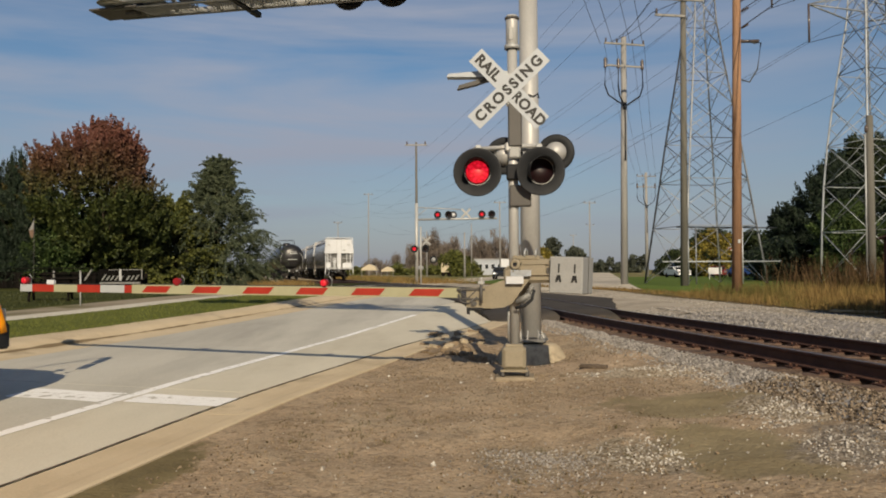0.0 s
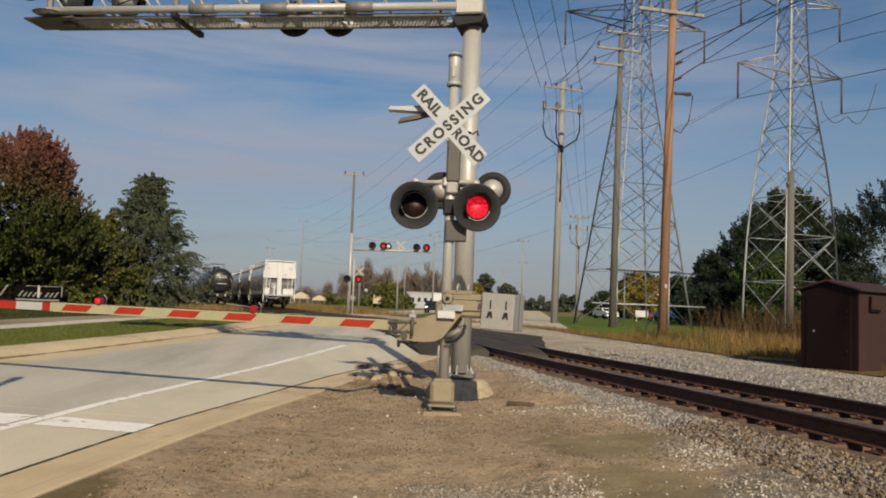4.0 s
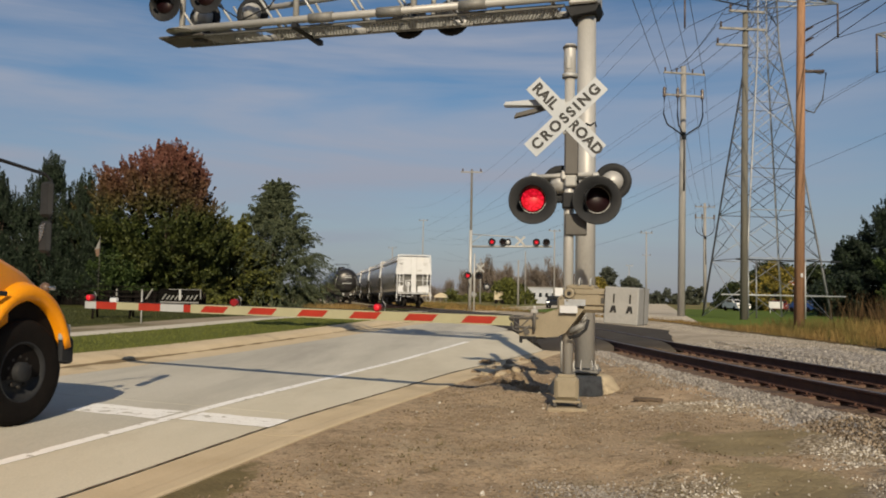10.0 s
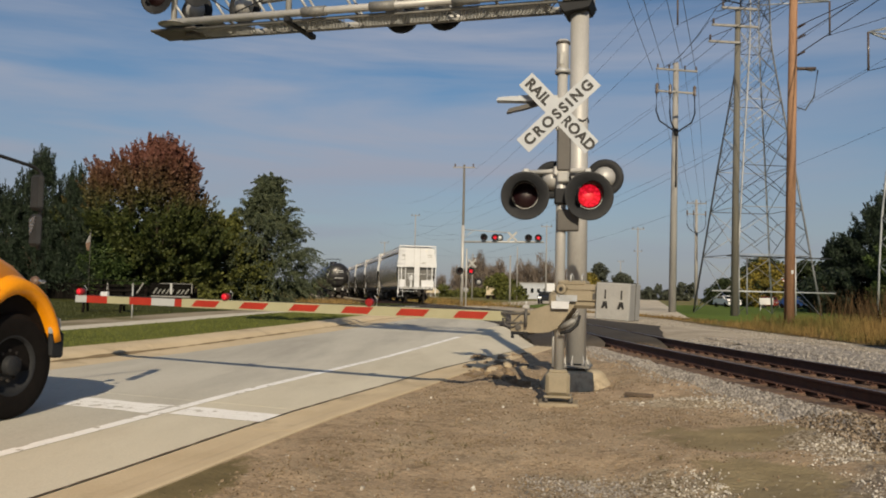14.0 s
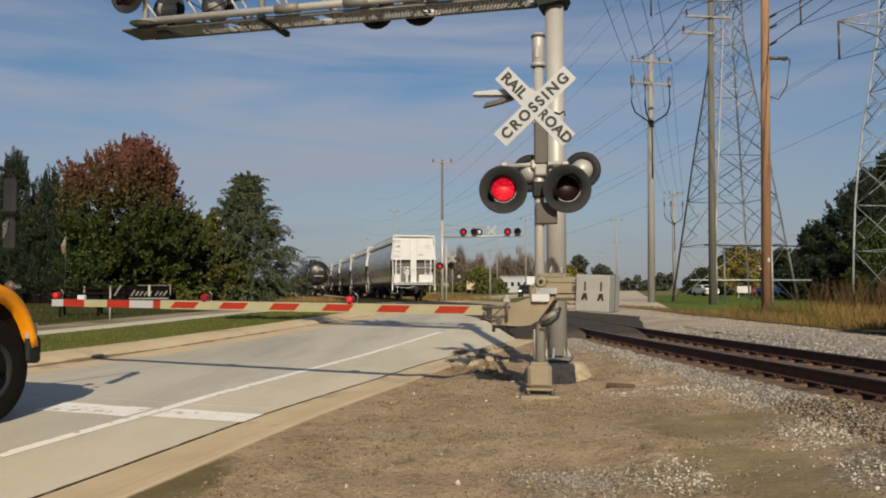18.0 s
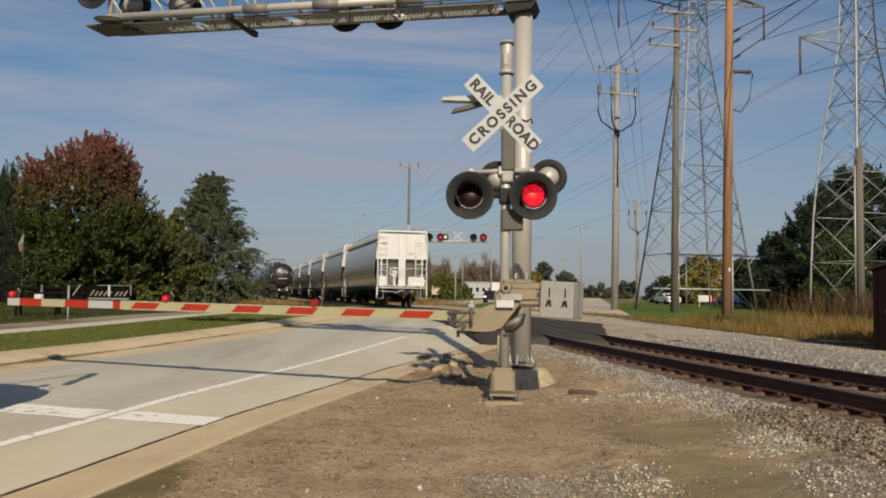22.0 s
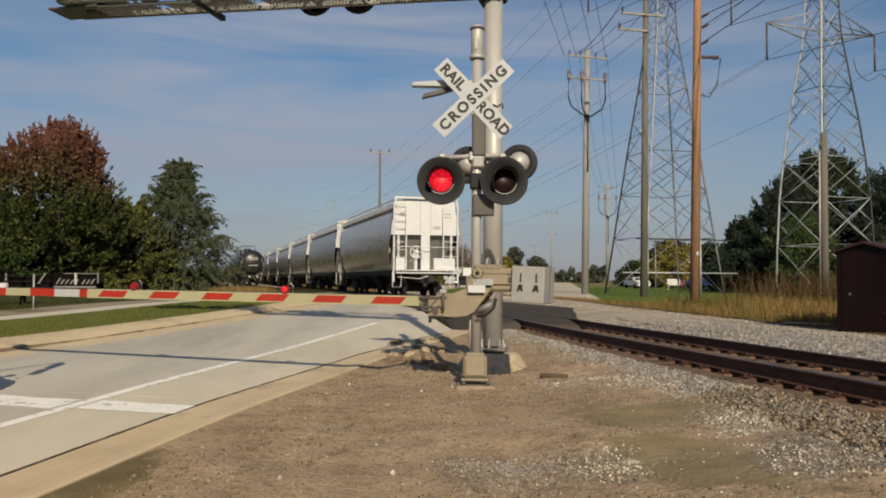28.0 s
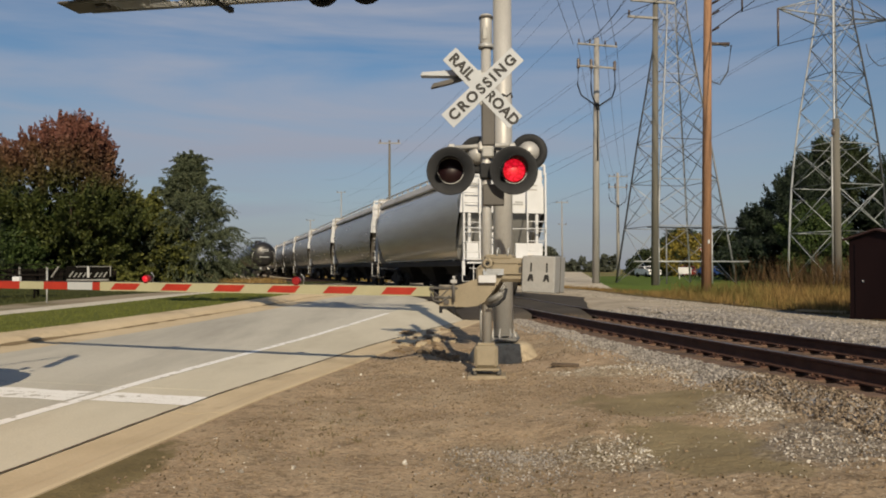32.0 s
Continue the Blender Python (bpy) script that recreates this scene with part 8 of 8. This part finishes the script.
build_tree("willow_tree", -16.1, 58.0, 8.9, 2.95, WILLOW_LEAF, "grey-green bushy tree with feathery drooping sprays", 8, "spray", 380, 62, 0.20, 0.03, G, 0.18, 0.5, 0.7, 0.5, sprays=(1250, 2.1, 0.85, 0.6, 0.085))
build_tree("olive_shrub_tree", -18.6, 56.0, 6.0, 2.4, OLIVE_LEAF, "yellow-green bushy tree between maple and grey-green tree", 11, "round", 170, 90, 0.2, 0.02, G, 0.14, 0.6, sprays=(350, 1.0, 0.5, 0.1, 0.15))
build_tree("olive_shrub_tree", -20.6, 52.5, 3.6, 1.8, OLIVE_LEAF, "yellow-green bush below the maple", 12, "round", 140, 90, 0.2, 0.02, G, 0.14, 0.6, sprays=(250, 1.0, 0.5, 0.1, 0.15))
PINE = dict(shape="cone", clumps=200, per=80, leaf=0.2, base=0.14, group=G, trunk_r=0.18, clump_r=0.55, droop=-0.3, slim=0.4, sprays=(420, 1.15, 1.6, -0.2, 0.11))
for _x, _y, _h, _r, _s in ((-28.1, 49.0, 8.7, 2.7, 14), (-30.8, 48.0, 7.6, 2.8, 15), (-26.3, 50.0, 8.0, 2.5, 16), (-34.0, 49.0, 7.4, 2.8, 17), (-25.3, 49.5, 6.2, 2.4, 13)):
    build_tree("pine_tree", _x, _y, _h, _r, DARK_LEAF, "dark green pine with upright tips", _s, **PINE)
build_tree("leafy_tree", -29.5, 56.0, 7.4, 3.6, MID_LEAF, "dense green tree behind the pines", 18, "round", 170, 60, 0.3, 0.02, G, 0.2, 0.85)
build_tree("leafy_tree", -24.0, 58.0, 6.0, 3.4, MID_LEAF, "dense green tree behind the maple", 19, "round", 170, 60, 0.3, 0.02, G, 0.2, 0.85)
build_tree("leafy_tree", -36.0, 58.0, 7.4, 3.8, MID_LEAF, "dense green tree behind the pines", 20, "round", 170, 60, 0.3, 0.02, G, 0.2, 0.85)
build_tree("leafy_tree", -23.6, 49.3, 5.0, 2.1, FRESH_LEAF, "leafy green tree in front of the maple", 21, "round", 190, 85, 0.2, 0.06, G, 0.12, 0.6, 0, 0.7, sprays=(320, 1.1, 0.6, 0.2, 0.15))
G = "trees behind the pylons"
build_tree("leafy_tree", 36.7, 74.0, 10.6, 4.0, DARK_LEAF, "broad dark green tree behind the slim pylon", 23, "round", 380, 90, 0.24, 0.04, G, 0.26, 0.8, 0, 0.6, sprays=(600, 1.5, 0.5, 0.1, 0.18))
build_tree("leafy_tree", 40.5, 76.0, 13.0, 5.0, MID_LEAF, "tall dark green tree behind the slim pylon", 24, "round", 380, 90, 0.25, 0.06, G, 0.26, 0.85, 0, 0.7, sprays=(600, 1.6, 0.5, 0.1, 0.2))
build_tree("leafy_tree", 48.0, 70.0, 13.0, 5.4, DARK_LEAF, "tall dark green tree behind the shed", 25, "round", 380, 90, 0.26, 0.04, G, 0.26, 0.85, 0, 0.6, sprays=(600, 1.6, 0.5, 0.1, 0.2))
build_tree("leafy_tree", 32.4, 76.0, 6.6, 2.2, DARK_LEAF, "dark green tree beside the pylon", 28, "round", 240, 80, 0.24, 0.0, G, 0.14, 0.7, 0, 0.6, sprays=(300, 1.2, 0.4, 0.0, 0.15))
build_tree("olive_shrub_tree", 33.2, 66.0, 6.4, 2.9, FRESH_LEAF, "olive-green shrub below the dark trees", 26, "round", 170, 80, 0.22, 0.0, G, 0.12, 0.65, sprays=(200, 1.0, 0.4, 0.1, 0.15))
build_tree("leafy_tree", 29.6, 71.0, 4.0, 2.2, DARK_LEAF, "low dark shrub beside the pylon", 27, "round", 130, 70, 0.22, 0.0, G, 0.12, 0.6)
build_tree("olive_shrub_tree", 38.5, 62.0, 4.0, 3.0, MID_LEAF, "brownish shrub below the dark trees", 29, "round", 150, 80, 0.2, 0.0, G, 0.1, 0.7, sprays=(200, 1.0, 0.4, 0.1, 0.15))
build_tree("olive_shrub_tree", 45.0, 60.0, 4.4, 3.4, MID_LEAF, "green shrub below the dark trees", 30, "round", 160, 80, 0.2, 0.0, G, 0.1, 0.7, sprays=(200, 1.0, 0.4, 0.1, 0.15))
build_tree("yellow_tree", 37.5, 112.0, 6.8, 2.8, YELLOW_LEAF, "small tree with yellowing leaves behind the pylon", 31, "round", 110, 50, 0.36, 0.1, G, 0.14, 0.8)
build_tree("leafy_tree", 42.0, 128.0, 7.5, 4.5, MID_LEAF, "dark green tree behind the pylon", 32, "round", 130, 50, 0.42, 0.02, G, 0.2, 1.1)
build_tree("leafy_tree", 50.0, 130.0, 7.2, 4.5, MID_LEAF, "dark green tree behind the pylon", 33, "round", 130, 50, 0.42, 0.02, G, 0.2, 1.1)
build_tree("leafy_tree", 40.5, 140.0, 4.4, 3.0, MID_LEAF, "dark green tree behind the pylon", 34, "round", 110, 50, 0.42, 0.02, G, 0.2, 1.1)
G = "far trees beyond the crossing"
build_tree("leafy_tree", 2.4, 165.0, 5.2, 2.2, OLIVE_LEAF, "green tree in the field beyond the crossing", 41, "round", 110, 40, 0.5, 0.02, G, 0.16, 1.0)
build_tree("leafy_tree", 4.8, 172.0, 4.2, 2.4, OLIVE_LEAF, "yellowish shrub in the field beyond the crossing", 42, "round", 90, 40, 0.5, 0.02, G, 0.14, 1.0)
build_tree("dark_tree", 25.5, 190.0, 8.8, 2.0, HAZE_LEAF, "dark upright tree far beyond the crossing", 43, "round", 100, 40, 0.5, 0.10, G, 0.18, 1.0)
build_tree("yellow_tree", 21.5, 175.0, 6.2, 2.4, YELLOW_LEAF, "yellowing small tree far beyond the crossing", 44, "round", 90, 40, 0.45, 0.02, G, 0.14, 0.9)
build_tree("leafy_tree", 34.6, 215.0, 7.0, 2.7, HAZE_LEAF, "rounded dark tree far beyond the crossing", 45, "round", 120, 40, 0.6, 0.02, G, 0.2, 1.2)


def thicket(name, x0, x1, y, h, n, material, label, seed, leaf=0.7, twig=False):
    """A far belt of undergrowth and crowns, past counting."""
    rng = random.Random(seed)
    cs = []
    for i in range(n):
        f = rng.random()
        wave = math.sin(7 * f * math.pi + seed) * math.sin(3.1 * f * math.pi + 2 * seed) + 0.35 * math.sin(23 * f * math.pi + seed)
        top = h * (0.70 + 0.24 * wave if twig else 0.62 + 0.30 * wave)
        cs.append((x0 + (x1 - x0) * f, y + rng.uniform(-4, 4), 0.3 + top * rng.random() ** 0.8))
    if twig:
        verts = leaf_cloud(cs, 26, 1.3, leaf, rng, -1.4, 0.07, 1.3)
    else:
        verts = leaf_cloud(cs, 26, 1.2, leaf, rng)
    ob = new(name, quads_mesh(name, verts, material))
    tagged(ob, label, "woods", kind="stuff")


thicket("far_woods", -10, 22, 235, 12.5, 620, TWIG, "bare greyish-brown far woods beyond the field", 3, 2.4, True)
thicket("far_woods", -26, 8, 260, 6.0, 240, TWIG, "bare brownish scrub beyond the far track", 4, 2.0, True)
thicket("far_hedge", -14, 34, 222, 3.6, 300, OLIVE_LEAF, "dull green far hedge beyond the field", 5)
thicket("far_hedge", 30, 75, 300, 7.5, 420, HAZE_LEAF, "green far tree line along the road, paled as by haze", 6, 0.9)
thicket("far_hedge", 20, 60, 330, 6.5, 360, HAZE_LEAF, "olive far tree line along the road, paled as by haze", 7, 0.9)
thicket("far_hedge", -90, -24, 240, 5.5, 260, OLIVE_LEAF, "dull far scrub beside the railway", 9, 0.8)
thicket("far_woods", 50, 170, 190, 10, 420, MID_LEAF, "dark green far woods beyond the lawn", 10, 0.9)
thicket("far_woods", -150, -35, 120, 10, 420, MID_LEAF, "dark green woods behind the lawn trees", 12, 0.9)


# ---- grass, stones ----
def blades(name, pts, hmin, hmax, w, material, label, seed, lean=0.35):
    g = np.random.RandomState(seed)
    p = np.array(pts)
    n = len(p)
    hh = hmin + (hmax - hmin) * g.random_sample(n)
    a = g.random_sample(n) * 2 * math.pi
    dx = np.stack([np.cos(a), np.sin(a), np.zeros(n)], 1)
    ln = g.normal(size=(n, 3)) * lean * hh[:, None]
    ln[:, 2] = hh
    v = np.empty((n, 4, 3))
    v[:, 0] = p - dx * w / 2
    v[:, 1] = p + dx * w / 2
    v[:, 2] = p + ln * 0.6 + dx * w * 0.4
    v[:, 3] = p + ln
    ob = new(name, quads_mesh(name, v.reshape(-1, 3), material))
    tagged(ob, label, "grass", kind="stuff")


# blades darkened to go with the shaded colour of that lawn
LAWN_BLADE = surface("shaded_grass_blade", (0.024, 0.030, 0.008), (0.058, 0.066, 0.017), 1.0, 0.7, bump=0, island=0.6)


def scatter_track(n, s0, s1, y0, y1, seed, power=1.0):
    rng = random.Random(seed)
    out = []
    a = float(np.interp(y0, TY, TRACK_S))
    b = float(np.interp(y1, TY, TRACK_S))
    for _ in range(n):
        p, d = on_track(a + (b - a) * rng.random() ** power)
        q = s0 + (s1 - s0) * rng.random()
        x, y = p.x + d.y * q, p.y - d.x * q
        out.append((x, y, q, p.z))
    return out


blades("dry_grass", [(x, y, height(x, y) + 0.03) for x, y, q, z in scatter_track(7500, 5.2, 7.8, 12, 30, 5) if q > gravel_edge(y) + 0.1 and math.hypot(x - 9.9, y - 16.2) > 1.75], 0.10, 0.36, 0.016, DRY_GRASS, "short dry yellow grass along the gravel strip", 6)
blades("dry_grass", [(x, y, height(x, y) + 0.03) for x, y, q, z in scatter_track(9000, 7.2, 10.4, 12, 30, 4) if math.hypot(x - 10.2, y - 16.6) > 1.9], 0.22, 0.66, 0.018, DRY_GRASS, "tall dry yellow grass behind the gravel strip", 3)
blades("dry_grass", [(x, y, height(x, y) + 0.02) for x, y, q, z in scatter_track(4500, 6.6, 8.6, 29, 52, 15) if q > gravel_edge(y)], 0.06, 0.24, 0.02, DRY_GRASS, "short dry fringe between gravel and lawn", 16)
blades("dry_grass", [(x, y, height(x, y) + 0.02) for x, y, q, z in scatter_track(4500, 10, 15, 14, 29, 7)], 0.3, 0.9, 0.022, DRY_GRASS, "tall dry grass round the short pole", 8)
blades("dead_brush", [(x, y, height(x, y) + 0.02) for x, y, q, z in scatter_track(9000, 10.2, 19, 17, 30, 17)], 0.5, 1.75, 0.024, BRUSH, "dead brown brush before the slim pylon", 18, 0.28)
blades("dry_grass", [(x, y, height(x, y) + 0.02) for x, y, q, z in scatter_track(7000, 2.6, 9, 64, 130, 9)], 0.2, 0.6, 0.04, DRY_GRASS, "dry yellow grass beside the far track", 10)
blades("lawn_grass", [tuple(road_at(a, c, 0.135)) for a, c in ((random.Random(i).uniform(8, 34), random.Random(i + 99999).uniform(-13.1, -9.64)) for i in range(16000))], 0.03, 0.07, 0.012, GRASS, "short green grass of the strip", 12)
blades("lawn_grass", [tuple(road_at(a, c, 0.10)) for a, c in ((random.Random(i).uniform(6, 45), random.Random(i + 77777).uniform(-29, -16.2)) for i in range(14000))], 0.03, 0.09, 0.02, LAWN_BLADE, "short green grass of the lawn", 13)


blades("dry_grass", [(x, y, height(x, y) + 0.02) for x, y, q, z in scatter_track(3500, -9.5, -5.5, 50, 66, 19)], 0.15, 0.6, 0.03, DRY_GRASS, "dry yellow grass beside the siding", 20)


STONE_FORMS = []


def stone_forms():
    rng = random.Random(2)
    bm = bmesh.new()
    bmesh.ops.create_icosphere(bm, subdivisions=1, radius=1)
    base_v = [v.co.copy() for v in bm.verts]
    base_f = [tuple(v.index for v in f.verts) for f in bm.faces]
    bm.free()
    cube = [Vector((x, y, z)) for x in (-1, 1) for y in (-1, 1) for z in (-1, 1)]
    cf = [(0, 1, 3, 2), (4, 6, 7, 5), (0, 4, 5, 1), (2, 3, 7, 6), (0, 2, 6, 4), (1, 5, 7, 3)]
    for i in range(12):
        STONE_FORMS.append((np.array([(v.x * rng.uniform(0.7, 1.1), v.y * rng.uniform(0.6, 1.0), v.z * rng.uniform(0.45, 0.85)) for v in base_v]) if i < 4 else
                            np.array([(v.x * rng.uniform(0.4, 0.95), v.y * rng.uniform(0.4, 0.95), v.z * rng.uniform(0.3, 0.7)) for v in cube]), base_f if i < 4 else cf))


stone_forms()


def stones(name, pts, rmin, rmax, material, label, seed, category="stones", crude=True):
    """pts are (x, y, z); many small angular stones in one mesh."""
    g = np.random.RandomState(seed)
    vs, fs, k = [], [], 0
    for x, y, z in pts:
        form, faces = STONE_FORMS[g.randint(4, 12) if crude else g.randint(0, 12)]
        r = rmin + (rmax - rmin) * g.random_sample() ** 2
        e = Euler(tuple(g.random_sample(3) * 6.28)).to_matrix()
        v = form @ np.array(e).T * r + np.array((x, y, z + r * 0.25))
        vs.append(v)
        fs += [tuple(i + k for i in f) for f in faces]
        k += len(v)
    me = bpy.data.meshes.new(name)
    me.from_pydata(np.concatenate(vs).tolist(), [], fs)
    me.materials.append(material)
    me.update()
    ob = new(name, me)
    return tagged(ob, label, category, kind="stuff")


def bed(q, rail_z, x, y):
    prof = float(np.interp(q, BED_S[:17], BED_Z))
    return max(rail_z + prof, verge_z(x, y)) if q < 0 else max(rail_z + prof, height(x, y) + 0.02) if q > 2.2 else rail_z + prof


stones("ballast_stones", [(x, y, bed(q, z, x, y)) for k, (x, y, q, z) in enumerate(scatter_track(15000, -1.65, -1.27, 2.5, 19.5, 21, 1.4) + scatter_track(1500, -1.95, -1.6, 3, 19.5, 22, 1.2)) if y > 8.2 or k % 5 == 0], 0.008, 0.021, STONE, "grey crushed ballast stones", 22)


def verge_points(n, seed, c0, c1, a0, a1, patch=0.0):
    rng = random.Random(seed)
    out = []
    while len(out) < n:
        a, c = rng.uniform(a0, a1), rng.uniform(c0, c1)
        p = RU * a + RN * c
        if patch and noise.noise(Vector((p.x * 0.7, p.y * 0.7, seed))) < patch:
            continue
        out.append((p.x, p.y, verge_z(p.x, p.y)))
    return out


def near_points(n, seed, spots):
    """Points gathered round spots (x, y, rx, ry), thinning out."""
    rng = random.Random(seed)
    out = []
    while len(out) < n:
        x, y, rx, ry = rng.choice(spots)
        x, y = x + rng.gauss(0, rx), y + rng.gauss(0, ry)
        if track_side(x, y)[0] < -1.5 and noise.noise(Vector((x * 1.6, y * 1.6, seed))) > -0.18:
            out.append((x, y, verge_z(x, y)))
    return out


def off_track(pts):
    """Leaves out what would lie on the ballast, and most of what would lie in the smooth mud."""
    rng = random.Random(5)
    mud = lambda p: min(((p[0] - 2.35) / 0.7) ** 2 + ((p[1] - 7.75) / 0.55) ** 2, ((p[0] - 2.15) / 0.42) ** 2 + ((p[1] - 5.9) / 0.85) ** 2) < 1
    return [p for p in pts if track_side(p[0], p[1])[0] < -1.5 and (not mud(p) or rng.random() < 0.12)]


stones("verge_pebbles", off_track(verge_points(4000, 31, -3.0, 5.0, 2.5, 14)), 0.003, 0.008, PEBBLE, "small pale pebbles scattered on the dirt", 32)
stones("verge_pebbles", off_track(near_points(4700, 33, ((2.3, 10.0, 0.34, 0.15), (2.9, 9.6, 0.22, 0.24), (3.15, 9.0, 0.14, 0.25), (3.0, 7.1, 0.24, 0.22), (3.35, 7.5, 0.2, 0.35), (2.85, 6.5, 0.14, 0.2), (1.6, 5.9, 0.22, 0.4), (2.9, 5.6, 0.3, 0.35)))), 0.003, 0.0125, PEBBLE, "pale gravel spilled over the dirt", 34)
stones("grey_pebbles", near_points(2100, 37, ((0.62, 6.2, 0.24, 0.16), (0.9, 6.1, 0.18, 0.2), (0.7, 5.6, 0.35, 0.25), (3.1, 5.6, 0.25, 0.4))), 0.003, 0.011, STONE, "grey pebbles trodden into the dirt", 38)
stones("verge_stones", off_track(verge_points(170, 35, -2.8, 3.5, 3.5, 15)), 0.009, 0.026, PEBBLE, "loose pale stones on the dirt", 36, crude=False)
blades("weeds", [(x + random.Random(k).uniform(-.06, .06), y + random.Random(k + 5).uniform(-.06, .06), z - 0.005) for k, (x, y, z) in enumerate((verge_points(34, 41, -3.1, -1.6, 3.6, 9) + verge_points(6, 43, -1.5, 0.5, 5, 8)) * 14)], 0.012, 0.045, 0.009, WEED, "small dull weeds near the kerb", 42, 0.9)

stones("gravel_stones", [(x, y, height(x, y) + 0.03) for x, y, q, z in scatter_track(9000, 3.9, 7.6, 10, 40, 55)], 0.006, 0.022, GRAVEL_STONE, "pale stones of the gravel strip", 56)
stones("ballast_stones", [(x, y, bed(q, z, x, y)) for x, y, q, z in scatter_track(10000, 1.27, 4.3, 4.0, 22, 51)], 0.012, 0.030, STONE, "grey crushed ballast stones", 52)
stones("stained_stones", [(x, y, bed(q, z, x, y) - 0.008) for x, y, q, z in scatter_track(3500, -0.55, 0.50, 4, 19.5, 53) + scatter_track(2200, -1.27, -0.96, 2.5, 19.5, 57, 1.4)], 0.006, 0.016, STAINED, "rust-stained ballast stones between the ties", 54)

stones("stained_stones", [(x, y, bed(q, z, x, y) + 0.004) for x, y, q, z in scatter_track(7500, -1.78, -1.15, 2.5, 8.6, 71, 1.2)], 0.007, 0.020, PEBBLE_BROWN, "brownish ballast stones spilled towards the dirt", 72)


RUBBLE = surface("caked_dirt", (0.105, 0.077, 0.048), (0.27, 0.205, 0.135), 5, 0.95, bump=0.9, fine=40, bump_dist=0.02)


def rubble():
    """Broken lumps of kerb and caked dirt round the foot of the signal."""
    rng = random.Random(12)
    spots = [(0.10, 13.6), (0.32, 13.1), (-0.1, 14.2), (0.42, 14.3), (0.18, 15.0), (0.55, 15.6), (0.62, 13.9), (0.30, 12.4), (0.02, 12.7), (0.75, 16.4), (0.55, 12.0), (0.2, 15.9), (0.45, 16.8), (0.68, 14.9), (0.80, 17.6), (-0.3, 13.3), (-0.15, 12.9), (-0.35, 14.6), (0.05, 14.6), (0.25, 14.0), (-0.02, 15.5), (0.4, 15.2), (-0.2, 13.8), (0.1, 12.2), (0.35, 13.7), (0.6, 17.2), (0.3, 16.4)]
    spots += [(0.25 + rng.uniform(-0.55, 0.5), rng.uniform(11.8, 17.4)) for _ in range(22)]
    for i, (x, y) in enumerate(spots):
        form, faces = STONE_FORMS[rng.randrange(0, 12)]
        k = rng.uniform(0.05, 0.125)
        s = Shape()
        s.add([tuple(v * np.array([k * 1.2, k, k * 0.85])) for v in form], faces)
        ob = thing("rubble_lump", s, FOOTING if i % 6 == 0 else RUBBLE, "broken lump of concrete and caked dirt", "rubble", group="rubble by the signal")
        ob.matrix_basis = Matrix.Translation((x, y, verge_z(x, y) + 0.18 * k)) @ Euler((rng.uniform(-.3, .3), rng.uniform(-.3, .3), rng.uniform(0, 6))).to_matrix().to_4x4()


rubble()


stones("clods", off_track(verge_points(9000, 61, -3.1, 3.6, 3.0, 15)), 0.003, 0.017, RUBBLE, "small clods of dry earth on the verge", 62, category="clods", crude=False)
DARK_CRUMB = surface("dark_crumb", (0.055, 0.040, 0.024), (0.13, 0.095, 0.058), 6, 0.95, bump=0.2, fine=40, island=0.6, spec=0.05)
stones("crumbs", off_track(verge_points(6500, 63, -3.0, 3.6, 3.6, 13, -0.1)), 0.003, 0.010, DARK_CRUMB, "dark crumbs of earth and bark on the verge", 64, category="crumbs")
_bx, _by = 1.95, 10.55
_s = Shape().box((0, 0, 0.02), (0.36, 0.09, 0.05), bevel=0.012)
thing("wood_scrap", _s, BARK, "weathered wood scrap lying on the dirt", "wood scrap", m=Matrix.Translation((_bx, _by, verge_z(_bx, _by) + 0.005)) @ Matrix.Rotation(radians(-25), 4, "Z"))


# ---- what moves ----
def lit_rows(start, off, on, axis_pose):
    """Alternate flashing: the insert stands before the lens while lit and behind it while dark."""
    rows = [(0.0, axis_pose(on if start else off))]
    state, t = start, 0.37
    while t < 31.95:
        rows.append((t - 0.034, axis_pose(on if state else off)))
        state = not state
        rows.append((t, axis_pose(on if state else off)))
        t += 0.55556
    rows.append((32.0, axis_pose(on if state else off)))
    return rows


def motions():
    for led, first, off, on in FLASH:
        if off is None:
            base = led.matrix_basis.copy()
            if first is None:
                led.matrix_basis = base @ Matrix.Translation((0, 0, 0.012))
                continue
            walk(led, lit_rows(first, -0.02, 0.012, lambda w: base @ Matrix.Translation((0, 0, w))))
        else:
            walk(led, lit_rows(first, off, on, lambda w: Matrix.Translation((0, 0, w))))
    for i, car in enumerate(HOPPERS):
        walk(car, train_rows(i))


motions()
